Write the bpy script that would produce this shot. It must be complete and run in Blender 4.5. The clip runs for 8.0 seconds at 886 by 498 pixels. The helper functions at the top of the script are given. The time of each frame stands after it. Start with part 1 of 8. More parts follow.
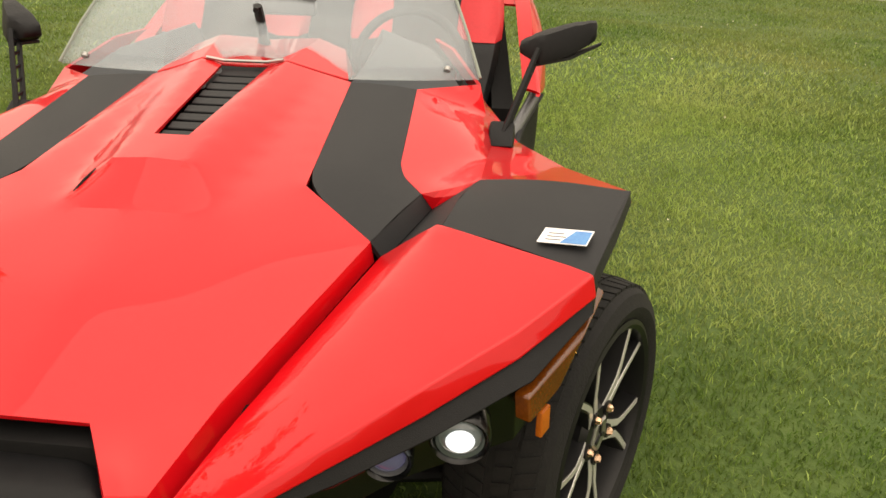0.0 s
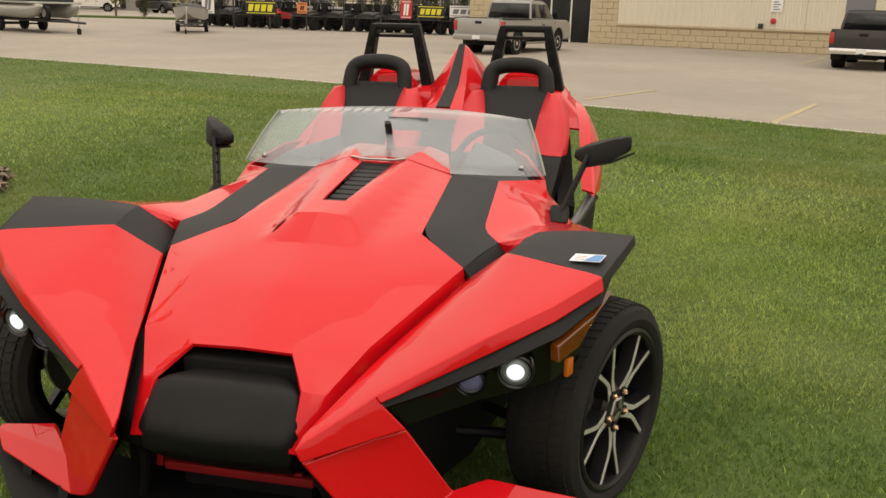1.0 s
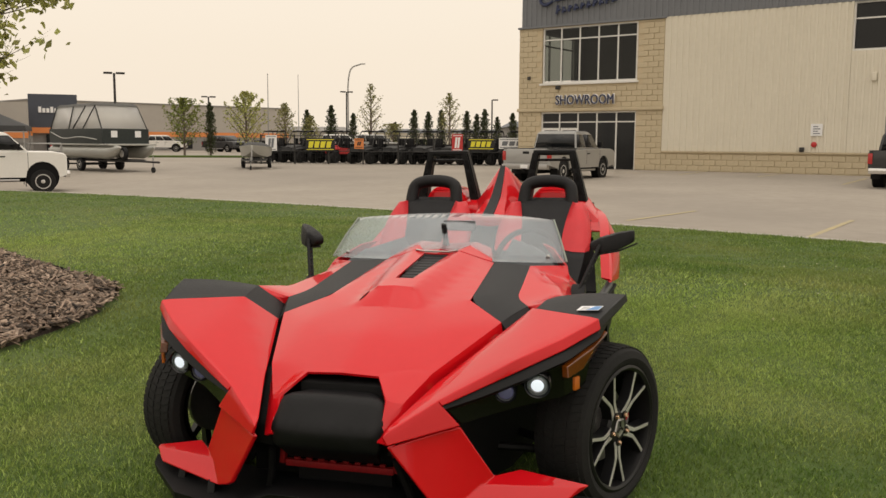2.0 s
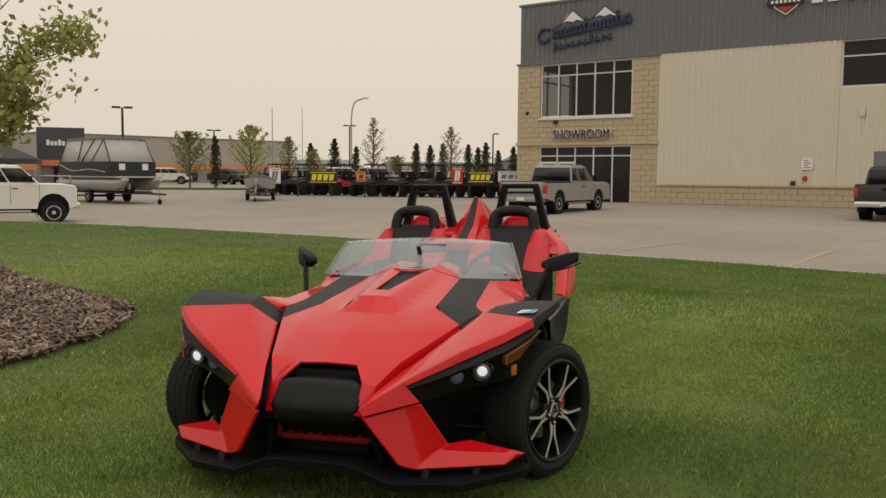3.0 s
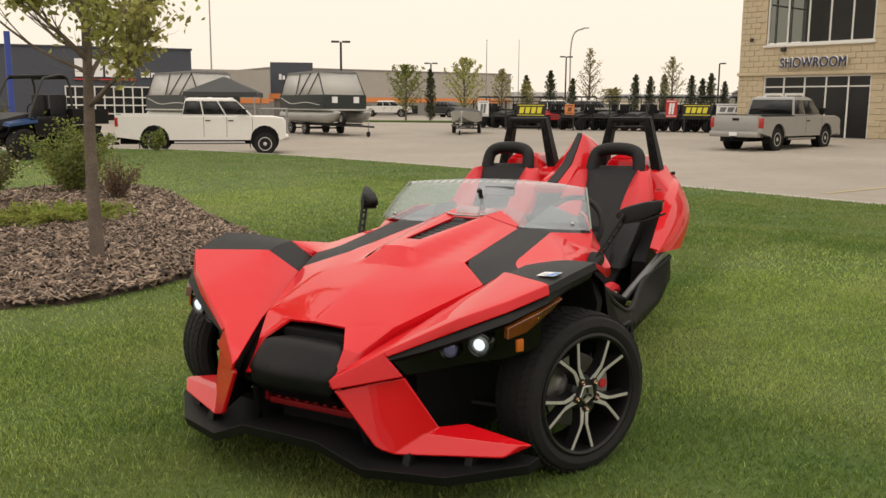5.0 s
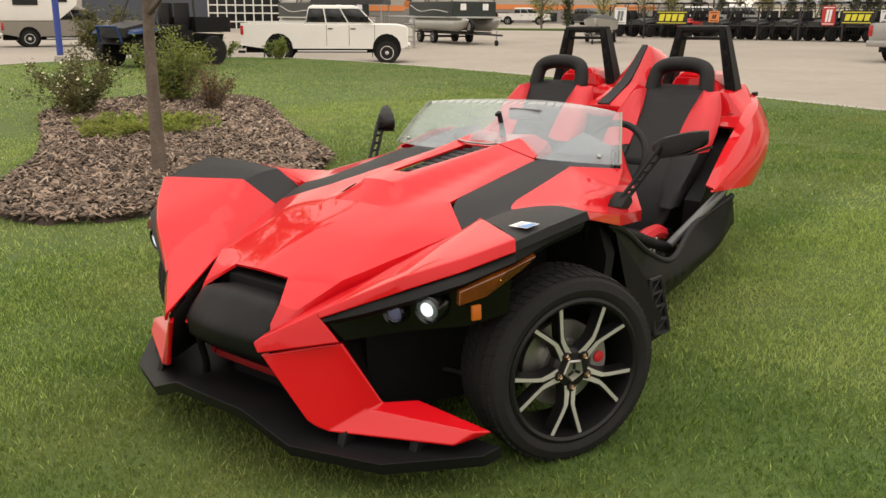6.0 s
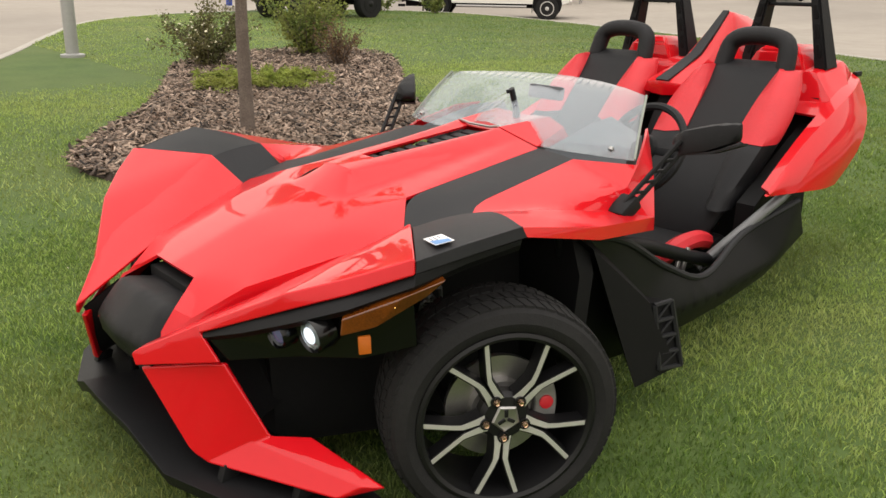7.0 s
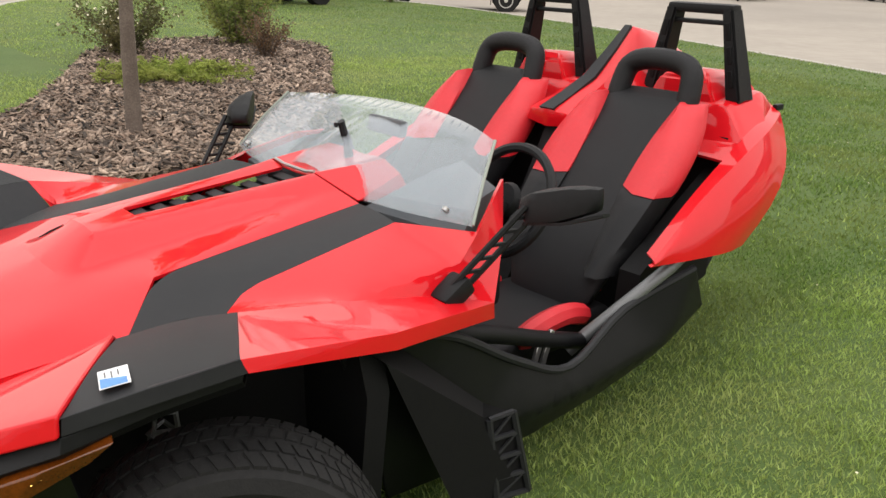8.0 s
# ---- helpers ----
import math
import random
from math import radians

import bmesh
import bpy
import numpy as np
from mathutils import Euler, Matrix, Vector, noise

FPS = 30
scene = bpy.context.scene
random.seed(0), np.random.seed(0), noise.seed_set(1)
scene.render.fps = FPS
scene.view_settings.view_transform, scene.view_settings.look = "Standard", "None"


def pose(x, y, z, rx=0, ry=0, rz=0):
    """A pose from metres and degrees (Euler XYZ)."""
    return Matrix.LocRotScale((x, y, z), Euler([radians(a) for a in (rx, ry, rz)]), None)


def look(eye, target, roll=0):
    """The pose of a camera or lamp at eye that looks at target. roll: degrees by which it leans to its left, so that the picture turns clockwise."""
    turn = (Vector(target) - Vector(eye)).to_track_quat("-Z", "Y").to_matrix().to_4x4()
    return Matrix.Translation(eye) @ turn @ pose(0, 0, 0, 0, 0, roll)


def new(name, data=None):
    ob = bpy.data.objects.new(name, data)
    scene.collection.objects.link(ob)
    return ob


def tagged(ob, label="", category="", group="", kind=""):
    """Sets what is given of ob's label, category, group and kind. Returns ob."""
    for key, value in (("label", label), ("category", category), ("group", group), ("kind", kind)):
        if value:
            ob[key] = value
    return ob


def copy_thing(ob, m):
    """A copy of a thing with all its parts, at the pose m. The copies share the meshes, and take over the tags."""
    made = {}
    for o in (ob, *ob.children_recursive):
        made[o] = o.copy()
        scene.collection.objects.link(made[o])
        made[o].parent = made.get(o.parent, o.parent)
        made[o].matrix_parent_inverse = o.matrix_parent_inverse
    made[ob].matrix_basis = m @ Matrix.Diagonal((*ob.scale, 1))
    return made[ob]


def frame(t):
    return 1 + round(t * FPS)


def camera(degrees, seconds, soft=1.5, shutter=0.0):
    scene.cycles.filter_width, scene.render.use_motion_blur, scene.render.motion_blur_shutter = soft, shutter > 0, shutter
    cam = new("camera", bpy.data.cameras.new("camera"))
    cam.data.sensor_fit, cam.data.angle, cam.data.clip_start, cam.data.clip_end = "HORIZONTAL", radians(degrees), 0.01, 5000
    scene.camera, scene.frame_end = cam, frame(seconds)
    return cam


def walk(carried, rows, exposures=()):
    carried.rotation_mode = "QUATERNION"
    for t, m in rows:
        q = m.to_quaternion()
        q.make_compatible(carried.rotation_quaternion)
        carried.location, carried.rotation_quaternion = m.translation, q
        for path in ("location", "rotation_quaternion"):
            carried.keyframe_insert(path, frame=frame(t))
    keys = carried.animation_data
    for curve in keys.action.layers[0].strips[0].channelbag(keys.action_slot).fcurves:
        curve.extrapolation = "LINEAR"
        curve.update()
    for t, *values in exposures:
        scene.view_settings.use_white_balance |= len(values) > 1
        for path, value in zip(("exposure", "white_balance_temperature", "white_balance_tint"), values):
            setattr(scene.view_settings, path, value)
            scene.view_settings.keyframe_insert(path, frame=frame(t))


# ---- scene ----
cam = camera(53.2, 8.0)
PATH = [
    (0, (0.805, -1.581, 1.430), (0.595, 0.239, 0.628), 1.86),
    (0.5, (0.815, -2.108, 1.471), (0.521, -0.241, 0.819), 1.62),
    (1, (0.978, -2.509, 1.485), (0.554, -0.626, 0.962), 1.79),
    (1.5, (1.133, -2.971, 1.509), (0.577, -1.088, 1.126), 0.31),
    (1.7, (1.164, -3.185, 1.457), (0.600, -1.291, 1.146), 0.20),
    (2.8, (1.572, -4.061, 1.491), (1.018, -2.149, 1.306), 0.46),
    (3, (1.643, -4.211, 1.480), (1.075, -2.301, 1.312), 0.42),
    (3.5, (1.837, -4.369, 1.498), (1.144, -2.498, 1.358), -0.14),
    (4, (2.077, -4.106, 1.493), (1.217, -2.307, 1.331), 0.61),
    (4.5, (2.194, -3.732, 1.476), (1.257, -1.980, 1.242), 1.04),
    (4.7, (2.194, -3.528, 1.478), (1.236, -1.792, 1.214), 0.81),
    (6, (2.371, -2.364, 1.478), (1.133, -0.881, 0.961), 0.29),
    (6.5, (2.405, -1.929, 1.475), (1.084, -0.544, 0.897), 1.32),
    (7, (2.501, -1.474, 1.499), (1.021, -0.276, 0.885), 0.80),
    (7.5, (2.357, -1.045, 1.444), (0.889, 0.161, 0.820), 2.26),
    (8, (2.226, -0.631, 1.551), (0.802, 0.620, 0.914), 2.62),
]
EXPOSURES = [(0.0, 0.86, 7500, 10), (0.5, 0.58, 7300, 10), (1.0, 0.50, 7150, 10), (1.5, 0.42, 7000, 10), (3.0, -0.1, 6850, 10), (3.5, -0.1, 6850, 10), (4.0, -0.12, 6850, 10), (4.5, 0.12, 6800, 10), (6.0, 0.66, 6750, 10), (6.5, 0.7, 6600, 10), (7.0, 0.8, 6450, 10), (8.0, 0.86, 6200, 10)]
walk(cam, [(t, look(eye, target, roll)) for t, eye, target, roll in PATH], EXPOSURES)


# ---- world and light ----
world = bpy.data.worlds.new("sky")
scene.world = world
world.use_nodes = True
wn, wl = world.node_tree.nodes, world.node_tree.links
sky = wn.new("ShaderNodeTexSky")
sky.sky_type, sky.sun_disc = "NISHITA", False
sky.sun_elevation, sky.sun_rotation = radians(76), radians(125)
sky.dust_density, sky.air_density, sky.ozone_density = 6.0, 1.5, 1.0
haze = wn.new("ShaderNodeMix")
haze.data_type = "RGBA"
haze.inputs["Factor"].default_value = 0.88
haze_tone = wn.new("ShaderNodeValToRGB")
ends = haze_tone.color_ramp.elements
ends[0].position, ends[0].color = 0.10, (0.80, 0.717, 0.618, 1)
ends[1].position, ends[1].color = 1.0, (1.0, 0.948, 0.885, 1)
direction, axes, gain = wn.new("ShaderNodeTexCoord"), wn.new("ShaderNodeSeparateXYZ"), wn.new("ShaderNodeMix")
gain.data_type, gain.blend_type = "RGBA", "MULTIPLY"
gain.inputs["Factor"].default_value = 1.0
gain.inputs["B"].default_value = (10.9, 10.9, 10.9, 1)
wl.new(direction.outputs["Generated"], axes.inputs[0])
wl.new(axes.outputs["Z"], haze_tone.inputs["Fac"])
wl.new(haze_tone.outputs["Color"], gain.inputs["A"])
wl.new(gain.outputs["Result"], haze.inputs["B"])
wl.new(sky.outputs["Color"], haze.inputs["A"])
wl.new(haze.outputs["Result"], wn["Background"].inputs["Color"])
wn["Background"].inputs["Strength"].default_value = 0.1

sun_data = bpy.data.lights.new("sun", "SUN")
sun_data.energy, sun_data.angle, sun_data.color = 0.5, radians(80), (1.0, 0.95, 0.88)
sun = new("sun", sun_data)
sun.matrix_basis = look((2.0, -1.4, 10), (0, 0, 0))

# ---- materials ----
def material(name, base, rough=0.5, metal=0.0, spots=None, scale=8.0, bump=0.0, bump_scale=60.0, coat=0.0, spec=0.5, amount=0.6, contrast=(0.35, 0.7), fine=None, island=0.0):
    """A surface of one base colour that noise at two scales turns towards the colour spots, with fine relief."""
    m = bpy.data.materials.new(name)
    m.use_nodes = True
    n, l = m.node_tree.nodes, m.node_tree.links
    b = n["Principled BSDF"]
    b.inputs["Base Color"].default_value = (*base, 1)
    b.inputs["Roughness"].default_value = rough
    b.inputs["Metallic"].default_value = metal
    b.inputs["Coat Weight"].default_value = coat
    b.inputs["Coat Roughness"].default_value = 0.04
    b.inputs["Specular IOR Level"].default_value = spec
    tc = n.new("ShaderNodeTexCoord")
    if spots is not None:
        big = n.new("ShaderNodeTexNoise")
        big.inputs["Scale"].default_value, big.inputs["Detail"].default_value = scale, 5
        small = n.new("ShaderNodeTexNoise")
        small.inputs["Scale"].default_value, small.inputs["Detail"].default_value = (fine or scale * 9), 3
        add = n.new("ShaderNodeMath")
        add.operation = "ADD"
        half = n.new("ShaderNodeMath")
        half.operation, half.inputs[1].default_value = "MULTIPLY", 0.5
        ramp = n.new("ShaderNodeMapRange")
        ramp.inputs["From Min"].default_value, ramp.inputs["From Max"].default_value = contrast
        ramp.inputs["To Max"].default_value = amount
        mix = n.new("ShaderNodeMix")
        mix.data_type = "RGBA"
        mix.inputs["A"].default_value, mix.inputs["B"].default_value = (*base, 1), (*spots, 1)
        l.new(tc.outputs["Object"], big.inputs["Vector"])
        l.new(tc.outputs["Object"], small.inputs["Vector"])
        l.new(big.outputs["Fac"], add.inputs[0])
        l.new(small.outputs["Fac"], add.inputs[1])
        l.new(add.outputs[0], half.inputs[0])
        l.new(half.outputs[0], ramp.inputs["Value"])
        l.new(ramp.outputs["Result"], mix.inputs["Factor"])
        result = mix.outputs["Result"]
        if island:
            geo = n.new("ShaderNodeNewGeometry")
            hsv = n.new("ShaderNodeHueSaturation")
            mr = n.new("ShaderNodeMapRange")
            mr.inputs["To Min"].default_value, mr.inputs["To Max"].default_value = 1 - island, 1 + island
            l.new(geo.outputs["Random Per Island"], mr.inputs["Value"])
            l.new(mr.outputs["Result"], hsv.inputs["Value"])
            l.new(result, hsv.inputs["Color"])
            result = hsv.outputs["Color"]
        l.new(result, b.inputs["Base Color"])
    if bump:
        tex = n.new("ShaderNodeTexNoise")
        tex.inputs["Scale"].default_value, tex.inputs["Detail"].default_value = bump_scale, 4
        bn = n.new("ShaderNodeBump")
        bn.inputs["Strength"].default_value, bn.inputs["Distance"].default_value = bump, 0.01
        l.new(tc.outputs["Object"], tex.inputs["Vector"])
        l.new(tex.outputs["Fac"], bn.inputs["Height"])
        l.new(bn.outputs["Normal"], b.inputs["Normal"])
    return m


def glowing(name, color, strength, body=None):
    m = material(name, body or color, 0.2, coat=0.6 if body else 0.0)
    b = m.node_tree.nodes["Principled BSDF"]
    b.inputs["Emission Color"].default_value, b.inputs["Emission Strength"].default_value = (*color, 1), strength
    return m


def glass(name, tint, rough=0.02, body=0.25, haze=(0.5, 0.5, 0.5), gloss=0.12):
    """Thin sheet: lets most light pass, with gloss that grows at grazing angles and a diffuse film in the haze colour.
    """
    m = bpy.data.materials.new(name)
    m.use_nodes = True
    n, l = m.node_tree.nodes, m.node_tree.links
    clear = n.new("ShaderNodeBsdfTransparent")
    clear.inputs["Color"].default_value = (*tint, 1)
    film = n.new("ShaderNodeBsdfDiffuse")
    film.inputs["Color"].default_value = (*haze, 1)
    mix = n.new("ShaderNodeMixShader")
    mix.inputs["Fac"].default_value = body
    shine = n.new("ShaderNodeBsdfGlossy")
    shine.inputs["Roughness"].default_value = rough
    face = n.new("ShaderNodeLayerWeight")
    power = n.new("ShaderNodeMath")
    power.operation, power.inputs[1].default_value = "POWER", 4.0
    fres = n.new("ShaderNodeMath")
    fres.operation, fres.inputs[1].default_value, fres.inputs[2].default_value = "MULTIPLY_ADD", 0.5, 0.03
    l.new(face.outputs["Facing"], power.inputs[0])
    l.new(power.outputs[0], fres.inputs[0])
    top = n.new("ShaderNodeMixShader")
    l.new(clear.outputs[0], mix.inputs[1])
    l.new(film.outputs[0], mix.inputs[2])
    l.new(fres.outputs[0], top.inputs["Fac"])
    l.new(mix.outputs[0], top.inputs[1])
    l.new(shine.outputs[0], top.inputs[2])
    l.new(top.outputs[0], n["Material Output"].inputs["Surface"])
    return m


RED = material("red_gloss_paint", (0.60, 0.005, 0.011), 0.4, 0.0, (0.55, 0.004, 0.009), 3.0, coat=0.74, spec=0.06)
RED.node_tree.nodes["Principled BSDF"].inputs["Coat Roughness"].default_value = 0.015
RED_CLOTH = material("red_vinyl", (0.62, 0.02, 0.03), 0.5, 0, (0.5, 0.012, 0.02), 12, 0.25, 420)
BLACK_PANEL = material("textured_black_panel", (0.0125, 0.013, 0.015), 0.55, 0, (0.020, 0.0205, 0.022), 6, 0.12, 900, spec=0.28)
BLACK_TRIM = material("black_plastic_trim", (0.0045, 0.0047, 0.0055), 0.5, 0, (0.009, 0.009, 0.010), 9, 0.15, 500, spec=0.22)
BLACK_DEEP = material("black_inner_plastic", (0.0055, 0.0055, 0.006), 0.7, 0, (0.009, 0.009, 0.009), 9, spec=0.15)
GLOSS_BLACK = material("gloss_black_plastic", (0.003, 0.003, 0.0035), 0.18, 0, (0.005, 0.005, 0.005), 9, spec=0.38)
BLACK_CLOTH = material("black_vinyl", (0.006, 0.006, 0.0075), 0.55, 0, (0.012, 0.012, 0.0135), 14, 0.3, 420, spec=0.3)
RUBBER = material("tyre_rubber", (0.011, 0.011, 0.0115), 0.8, 0, (0.021, 0.0205, 0.0195), 7, 0.2, 200, spec=0.25)
RIM_BLACK = material("rim_satin_black", (0.006, 0.006, 0.007), 0.4, 0.0, (0.012, 0.012, 0.012), 20, spec=0.3)
ALLOY = material("machined_aluminium", (0.70, 0.69, 0.67), 0.34, 0.6, (0.60, 0.59, 0.57), 60)
STEEL = material("brushed_steel", (0.42, 0.41, 0.40), 0.35, 0.9, (0.3, 0.29, 0.28), 40)
CHROME = material("polished_chrome", (0.75, 0.75, 0.75), 0.08, 1.0)
BRASS = material("plated_lug_nut", (0.62, 0.42, 0.28), 0.25, 0.9)
GREY_TUBE = material("grey_painted_tube", (0.16, 0.165, 0.17), 0.42, 0.3, (0.1, 0.1, 0.1), 20)
DASH_GREY = material("dark_grey_dash", (0.085, 0.090, 0.098), 0.6, 0, (0.11, 0.113, 0.12), 10, 0.2, 500, spec=0.3)
AMBER = material("amber_lens", (0.075, 0.018, 0.002), 0.12, 0, (0.20, 0.050, 0.004), 22, 0.08, 160, coat=0.4)
REFLECTOR = material("orange_reflector", (0.52, 0.13, 0.012), 0.2, 0, (0.40, 0.09, 0.008), 90, 0.3, 400)
AMBER_BULB = glowing("amber_bulb", (1.0, 0.55, 0.12), 2.5)
LAMP_GLASS = material("clear_lamp_glass", (0.16, 0.19, 0.22), 0.06, 0.0, (0.24, 0.27, 0.30), 60, coat=0.8)
LAMP_LIT = glowing("lit_projector_lens", (0.80, 0.90, 1.0), 0.75, (0.30, 0.33, 0.36))
LAMP_DIM = glowing("dim_projector_lens", (0.42, 0.42, 0.85), 0.05, (0.07, 0.07, 0.12))
# bluish film: dust, plus sky reflection painted as even haze
SCREEN = glass("windscreen_acrylic", (0.90, 0.93, 0.94), 0.03, 0.19, (0.66, 0.72, 0.78))
SCREEN_EDGE = material("acrylic_edge", (0.26, 0.30, 0.26), 0.3)
CARD_WHITE = material("card_white", (0.82, 0.82, 0.84), 0.4)
CARD_BLUE = material("card_blue", (0.06, 0.20, 0.52), 0.35, 0, (0.14, 0.42, 0.70), 40)
# red plastic darkened to carry the shade under the nose
RED_SHADED = material("shaded_red_plastic", (0.24, 0.007, 0.010), 0.6, 0, (0.11, 0.005, 0.006), 9, spec=0.2)
CALIPER = material("cast_caliper_grey", (0.30, 0.29, 0.28), 0.45, 0.5, (0.2, 0.2, 0.2), 30)


def two_tone(name, a, b, c, scale, rough=0.9, bump=0.4, bump_scale=40.0, mid=0.5, island=0.0, thin=0.0):
    """Three colours that run into one another in patches of two sizes."""
    m = material(name, a, rough, 0, b, scale, bump, bump_scale, amount=1.0, contrast=(0.38, 0.62), island=island)
    n, l = m.node_tree.nodes, m.node_tree.links
    bs = n["Principled BSDF"]
    src = bs.inputs["Base Color"].links[0].from_socket
    tc = n.new("ShaderNodeTexCoord")
    tex = n.new("ShaderNodeTexNoise")
    tex.inputs["Scale"].default_value, tex.inputs["Detail"].default_value = scale * 0.23, 4
    mr = n.new("ShaderNodeMapRange")
    mr.inputs["From Min"].default_value, mr.inputs["From Max"].default_value, mr.inputs["To Max"].default_value = 0.45, 0.68, mid
    mix = n.new("ShaderNodeMix")
    mix.data_type = "RGBA"
    mix.inputs["B"].default_value = (*c, 1)
    l.new(tc.outputs["Object"], tex.inputs["Vector"])
    l.new(tex.outputs["Fac"], mr.inputs["Value"])
    l.new(mr.outputs["Result"], mix.inputs["Factor"])
    l.new(src, mix.inputs["A"])
    l.new(mix.outputs["Result"], bs.inputs["Base Color"])
    if thin:
        back = n.new("ShaderNodeBsdfTranslucent")
        blend = n.new("ShaderNodeMixShader")
        blend.inputs["Fac"].default_value = thin
        l.new(mix.outputs["Result"], back.inputs["Color"])
        l.new(bs.outputs[0], blend.inputs[1])
        l.new(back.outputs[0], blend.inputs[2])
        l.new(blend.outputs[0], n["Material Output"].inputs["Surface"])
    return m


LAWN = two_tone("lawn_soil_and_turf", (0.050, 0.092, 0.016), (0.080, 0.125, 0.025), (0.105, 0.135, 0.032), 2.2, 0.95, 0.9, 55)
BLADE = two_tone("grass_blade", (0.098, 0.178, 0.029), (0.170, 0.242, 0.050), (0.33, 0.32, 0.105), 2.6, 0.6, 0, island=0.38, thin=0.45)
# paler copy of BLADE, also sown where the lawn only catches more light
BLADE_PALE = two_tone("pale_grass_blade", (0.25, 0.355, 0.075), (0.385, 0.475, 0.135), (0.50, 0.50, 0.21), 2.6, 0.6, 0, island=0.45, thin=0.45)
ASPHALT = two_tone("worn_pale_asphalt", (0.285, 0.252, 0.212), (0.335, 0.298, 0.252), (0.235, 0.208, 0.178), 0.35, 0.92, 0.25, 25, mid=0.8)
CONCRETE = material("concrete_kerb", (0.42, 0.39, 0.34), 0.9, 0, (0.28, 0.26, 0.23), 1.5, 0.3, 60)
LINE_YELLOW = material("faded_yellow_line", (0.44, 0.36, 0.19), 0.9, 0, (0.30, 0.27, 0.215), 2.0, contrast=(0.4, 0.6))
MULCH_BED = material("mulch_soil", (0.035, 0.024, 0.018), 0.95, 0, (0.075, 0.052, 0.038), 9, 0.9, 60)
CHIP = material("bark_chip", (0.125, 0.085, 0.062), 0.9, 0, (0.52, 0.41, 0.32), 5, 0.5, 80, contrast=(0.40, 0.70), island=0.98)
BARK = material("tree_bark", (0.115, 0.088, 0.072), 0.95, 0, (0.22, 0.175, 0.145), 9, 0.9, 60, contrast=(0.42, 0.62))
LEAF = two_tone("ash_leaf", (0.25, 0.29, 0.075), (0.45, 0.45, 0.15), (0.52, 0.42, 0.18), 1.6, 0.6, 0, island=0.5, thin=0.5)
LEAF_DARK = two_tone("dark_shrub_leaf", (0.075, 0.09, 0.03), (0.14, 0.13, 0.045), (0.17, 0.12, 0.05), 4, 0.7, 0, island=0.5, thin=0.4)
LEAF_GREEN = two_tone("green_shrub_leaf", (0.10, 0.16, 0.035), (0.24, 0.26, 0.06), (0.28, 0.27, 0.07), 3, 0.7, 0, island=0.5, thin=0.4)
LEAF_RUSSET = two_tone("russet_shrub_leaf", (0.14, 0.075, 0.045), (0.18, 0.12, 0.06), (0.10, 0.08, 0.04), 4, 0.7, 0, island=0.5, thin=0.4)
JUNIPER = two_tone("juniper_sprig", (0.20, 0.27, 0.045), (0.32, 0.37, 0.075), (0.36, 0.36, 0.10), 4, 0.75, 0, island=0.4, thin=0.4)
CYPRESS = two_tone("columnar_aspen_leaf", (0.05, 0.068, 0.03), (0.085, 0.10, 0.042), (0.07, 0.08, 0.04), 1.2, 0.8, 0, island=0.4, thin=0.4)
PALE_LEAF = two_tone("pale_birch_leaf", (0.20, 0.21, 0.07), (0.30, 0.28, 0.11), (0.26, 0.22, 0.10), 1.2, 0.8, 0, island=0.4, thin=0.4)
PETAL = material("white_petal", (0.75, 0.70, 0.50), 0.6)
STONE = material("split_face_stone", (0.53, 0.445, 0.305), 0.92, 0, (0.39, 0.33, 0.225), 2.2, 0.8, 22, contrast=(0.40, 0.66))
STONE_BACK = material("stone_mortar", (0.56, 0.46, 0.31), 0.95, 0, (0.40, 0.33, 0.22), 3, 0.3, 40)
CLAD_GREY = material("slate_metal_cladding", (0.185, 0.194, 0.208), 0.8, 0.0, (0.158, 0.166, 0.178), 0.6, 0.05, 20, spec=0.15)
CLAD_BEIGE = material("beige_metal_cladding", (0.68, 0.635, 0.53), 0.8, 0.0, (0.61, 0.57, 0.475), 0.6, 0.05, 20, spec=0.15)
FRAME_WHITE = material("white_window_frame", (0.72, 0.71, 0.68), 0.5, 0, (0.6, 0.59, 0.56), 5)
DARK_PANE = material("dark_window_glass", (0.008, 0.009, 0.010), 0.08, 0, (0.016, 0.017, 0.018), 1.0, spec=0.3)
TINTED_PANE = glass("tinted_window_glass", (0.40, 0.42, 0.40), 0.05, 0.02, (0.03, 0.03, 0.03))
NAVY = material("navy_sign_letters", (0.018, 0.028, 0.075), 0.4, 0, (0.025, 0.035, 0.09), 5)
SIGN_WHITE = material("sign_white", (0.80, 0.80, 0.80), 0.5, 0, (0.7, 0.7, 0.7), 6)
SIGN_RED = material("sign_red", (0.50, 0.03, 0.03), 0.5, 0, (0.38, 0.025, 0.025), 5)
SIGN_YELLOW = material("banner_yellow", (0.75, 0.68, 0.04), 0.6, 0, (0.62, 0.56, 0.04), 3)
BANNER_BLACK = material("banner_black", (0.012, 0.012, 0.012), 0.6, 0, (0.025, 0.025, 0.025), 3)
ORANGE = material("orange_band", (0.70, 0.24, 0.07), 0.6, 0, (0.6, 0.2, 0.06), 0.5)
SLATE = material("slate_blue_facade", (0.060, 0.068, 0.088), 0.7, 0, (0.05, 0.055, 0.072), 0.3)
BEIGE_WALL = material("pale_warehouse_wall", (0.40, 0.37, 0.33), 0.85, 0, (0.33, 0.305, 0.275), 0.12)
GREY_WALL = material("grey_warehouse_wall", (0.22, 0.21, 0.20), 0.85, 0, (0.27, 0.26, 0.24), 0.12)
SILVER_PAINT = material("silver_truck_paint", (0.36, 0.358, 0.348), 0.32, 0.35, (0.31, 0.308, 0.30), 1.5, coat=0.3)
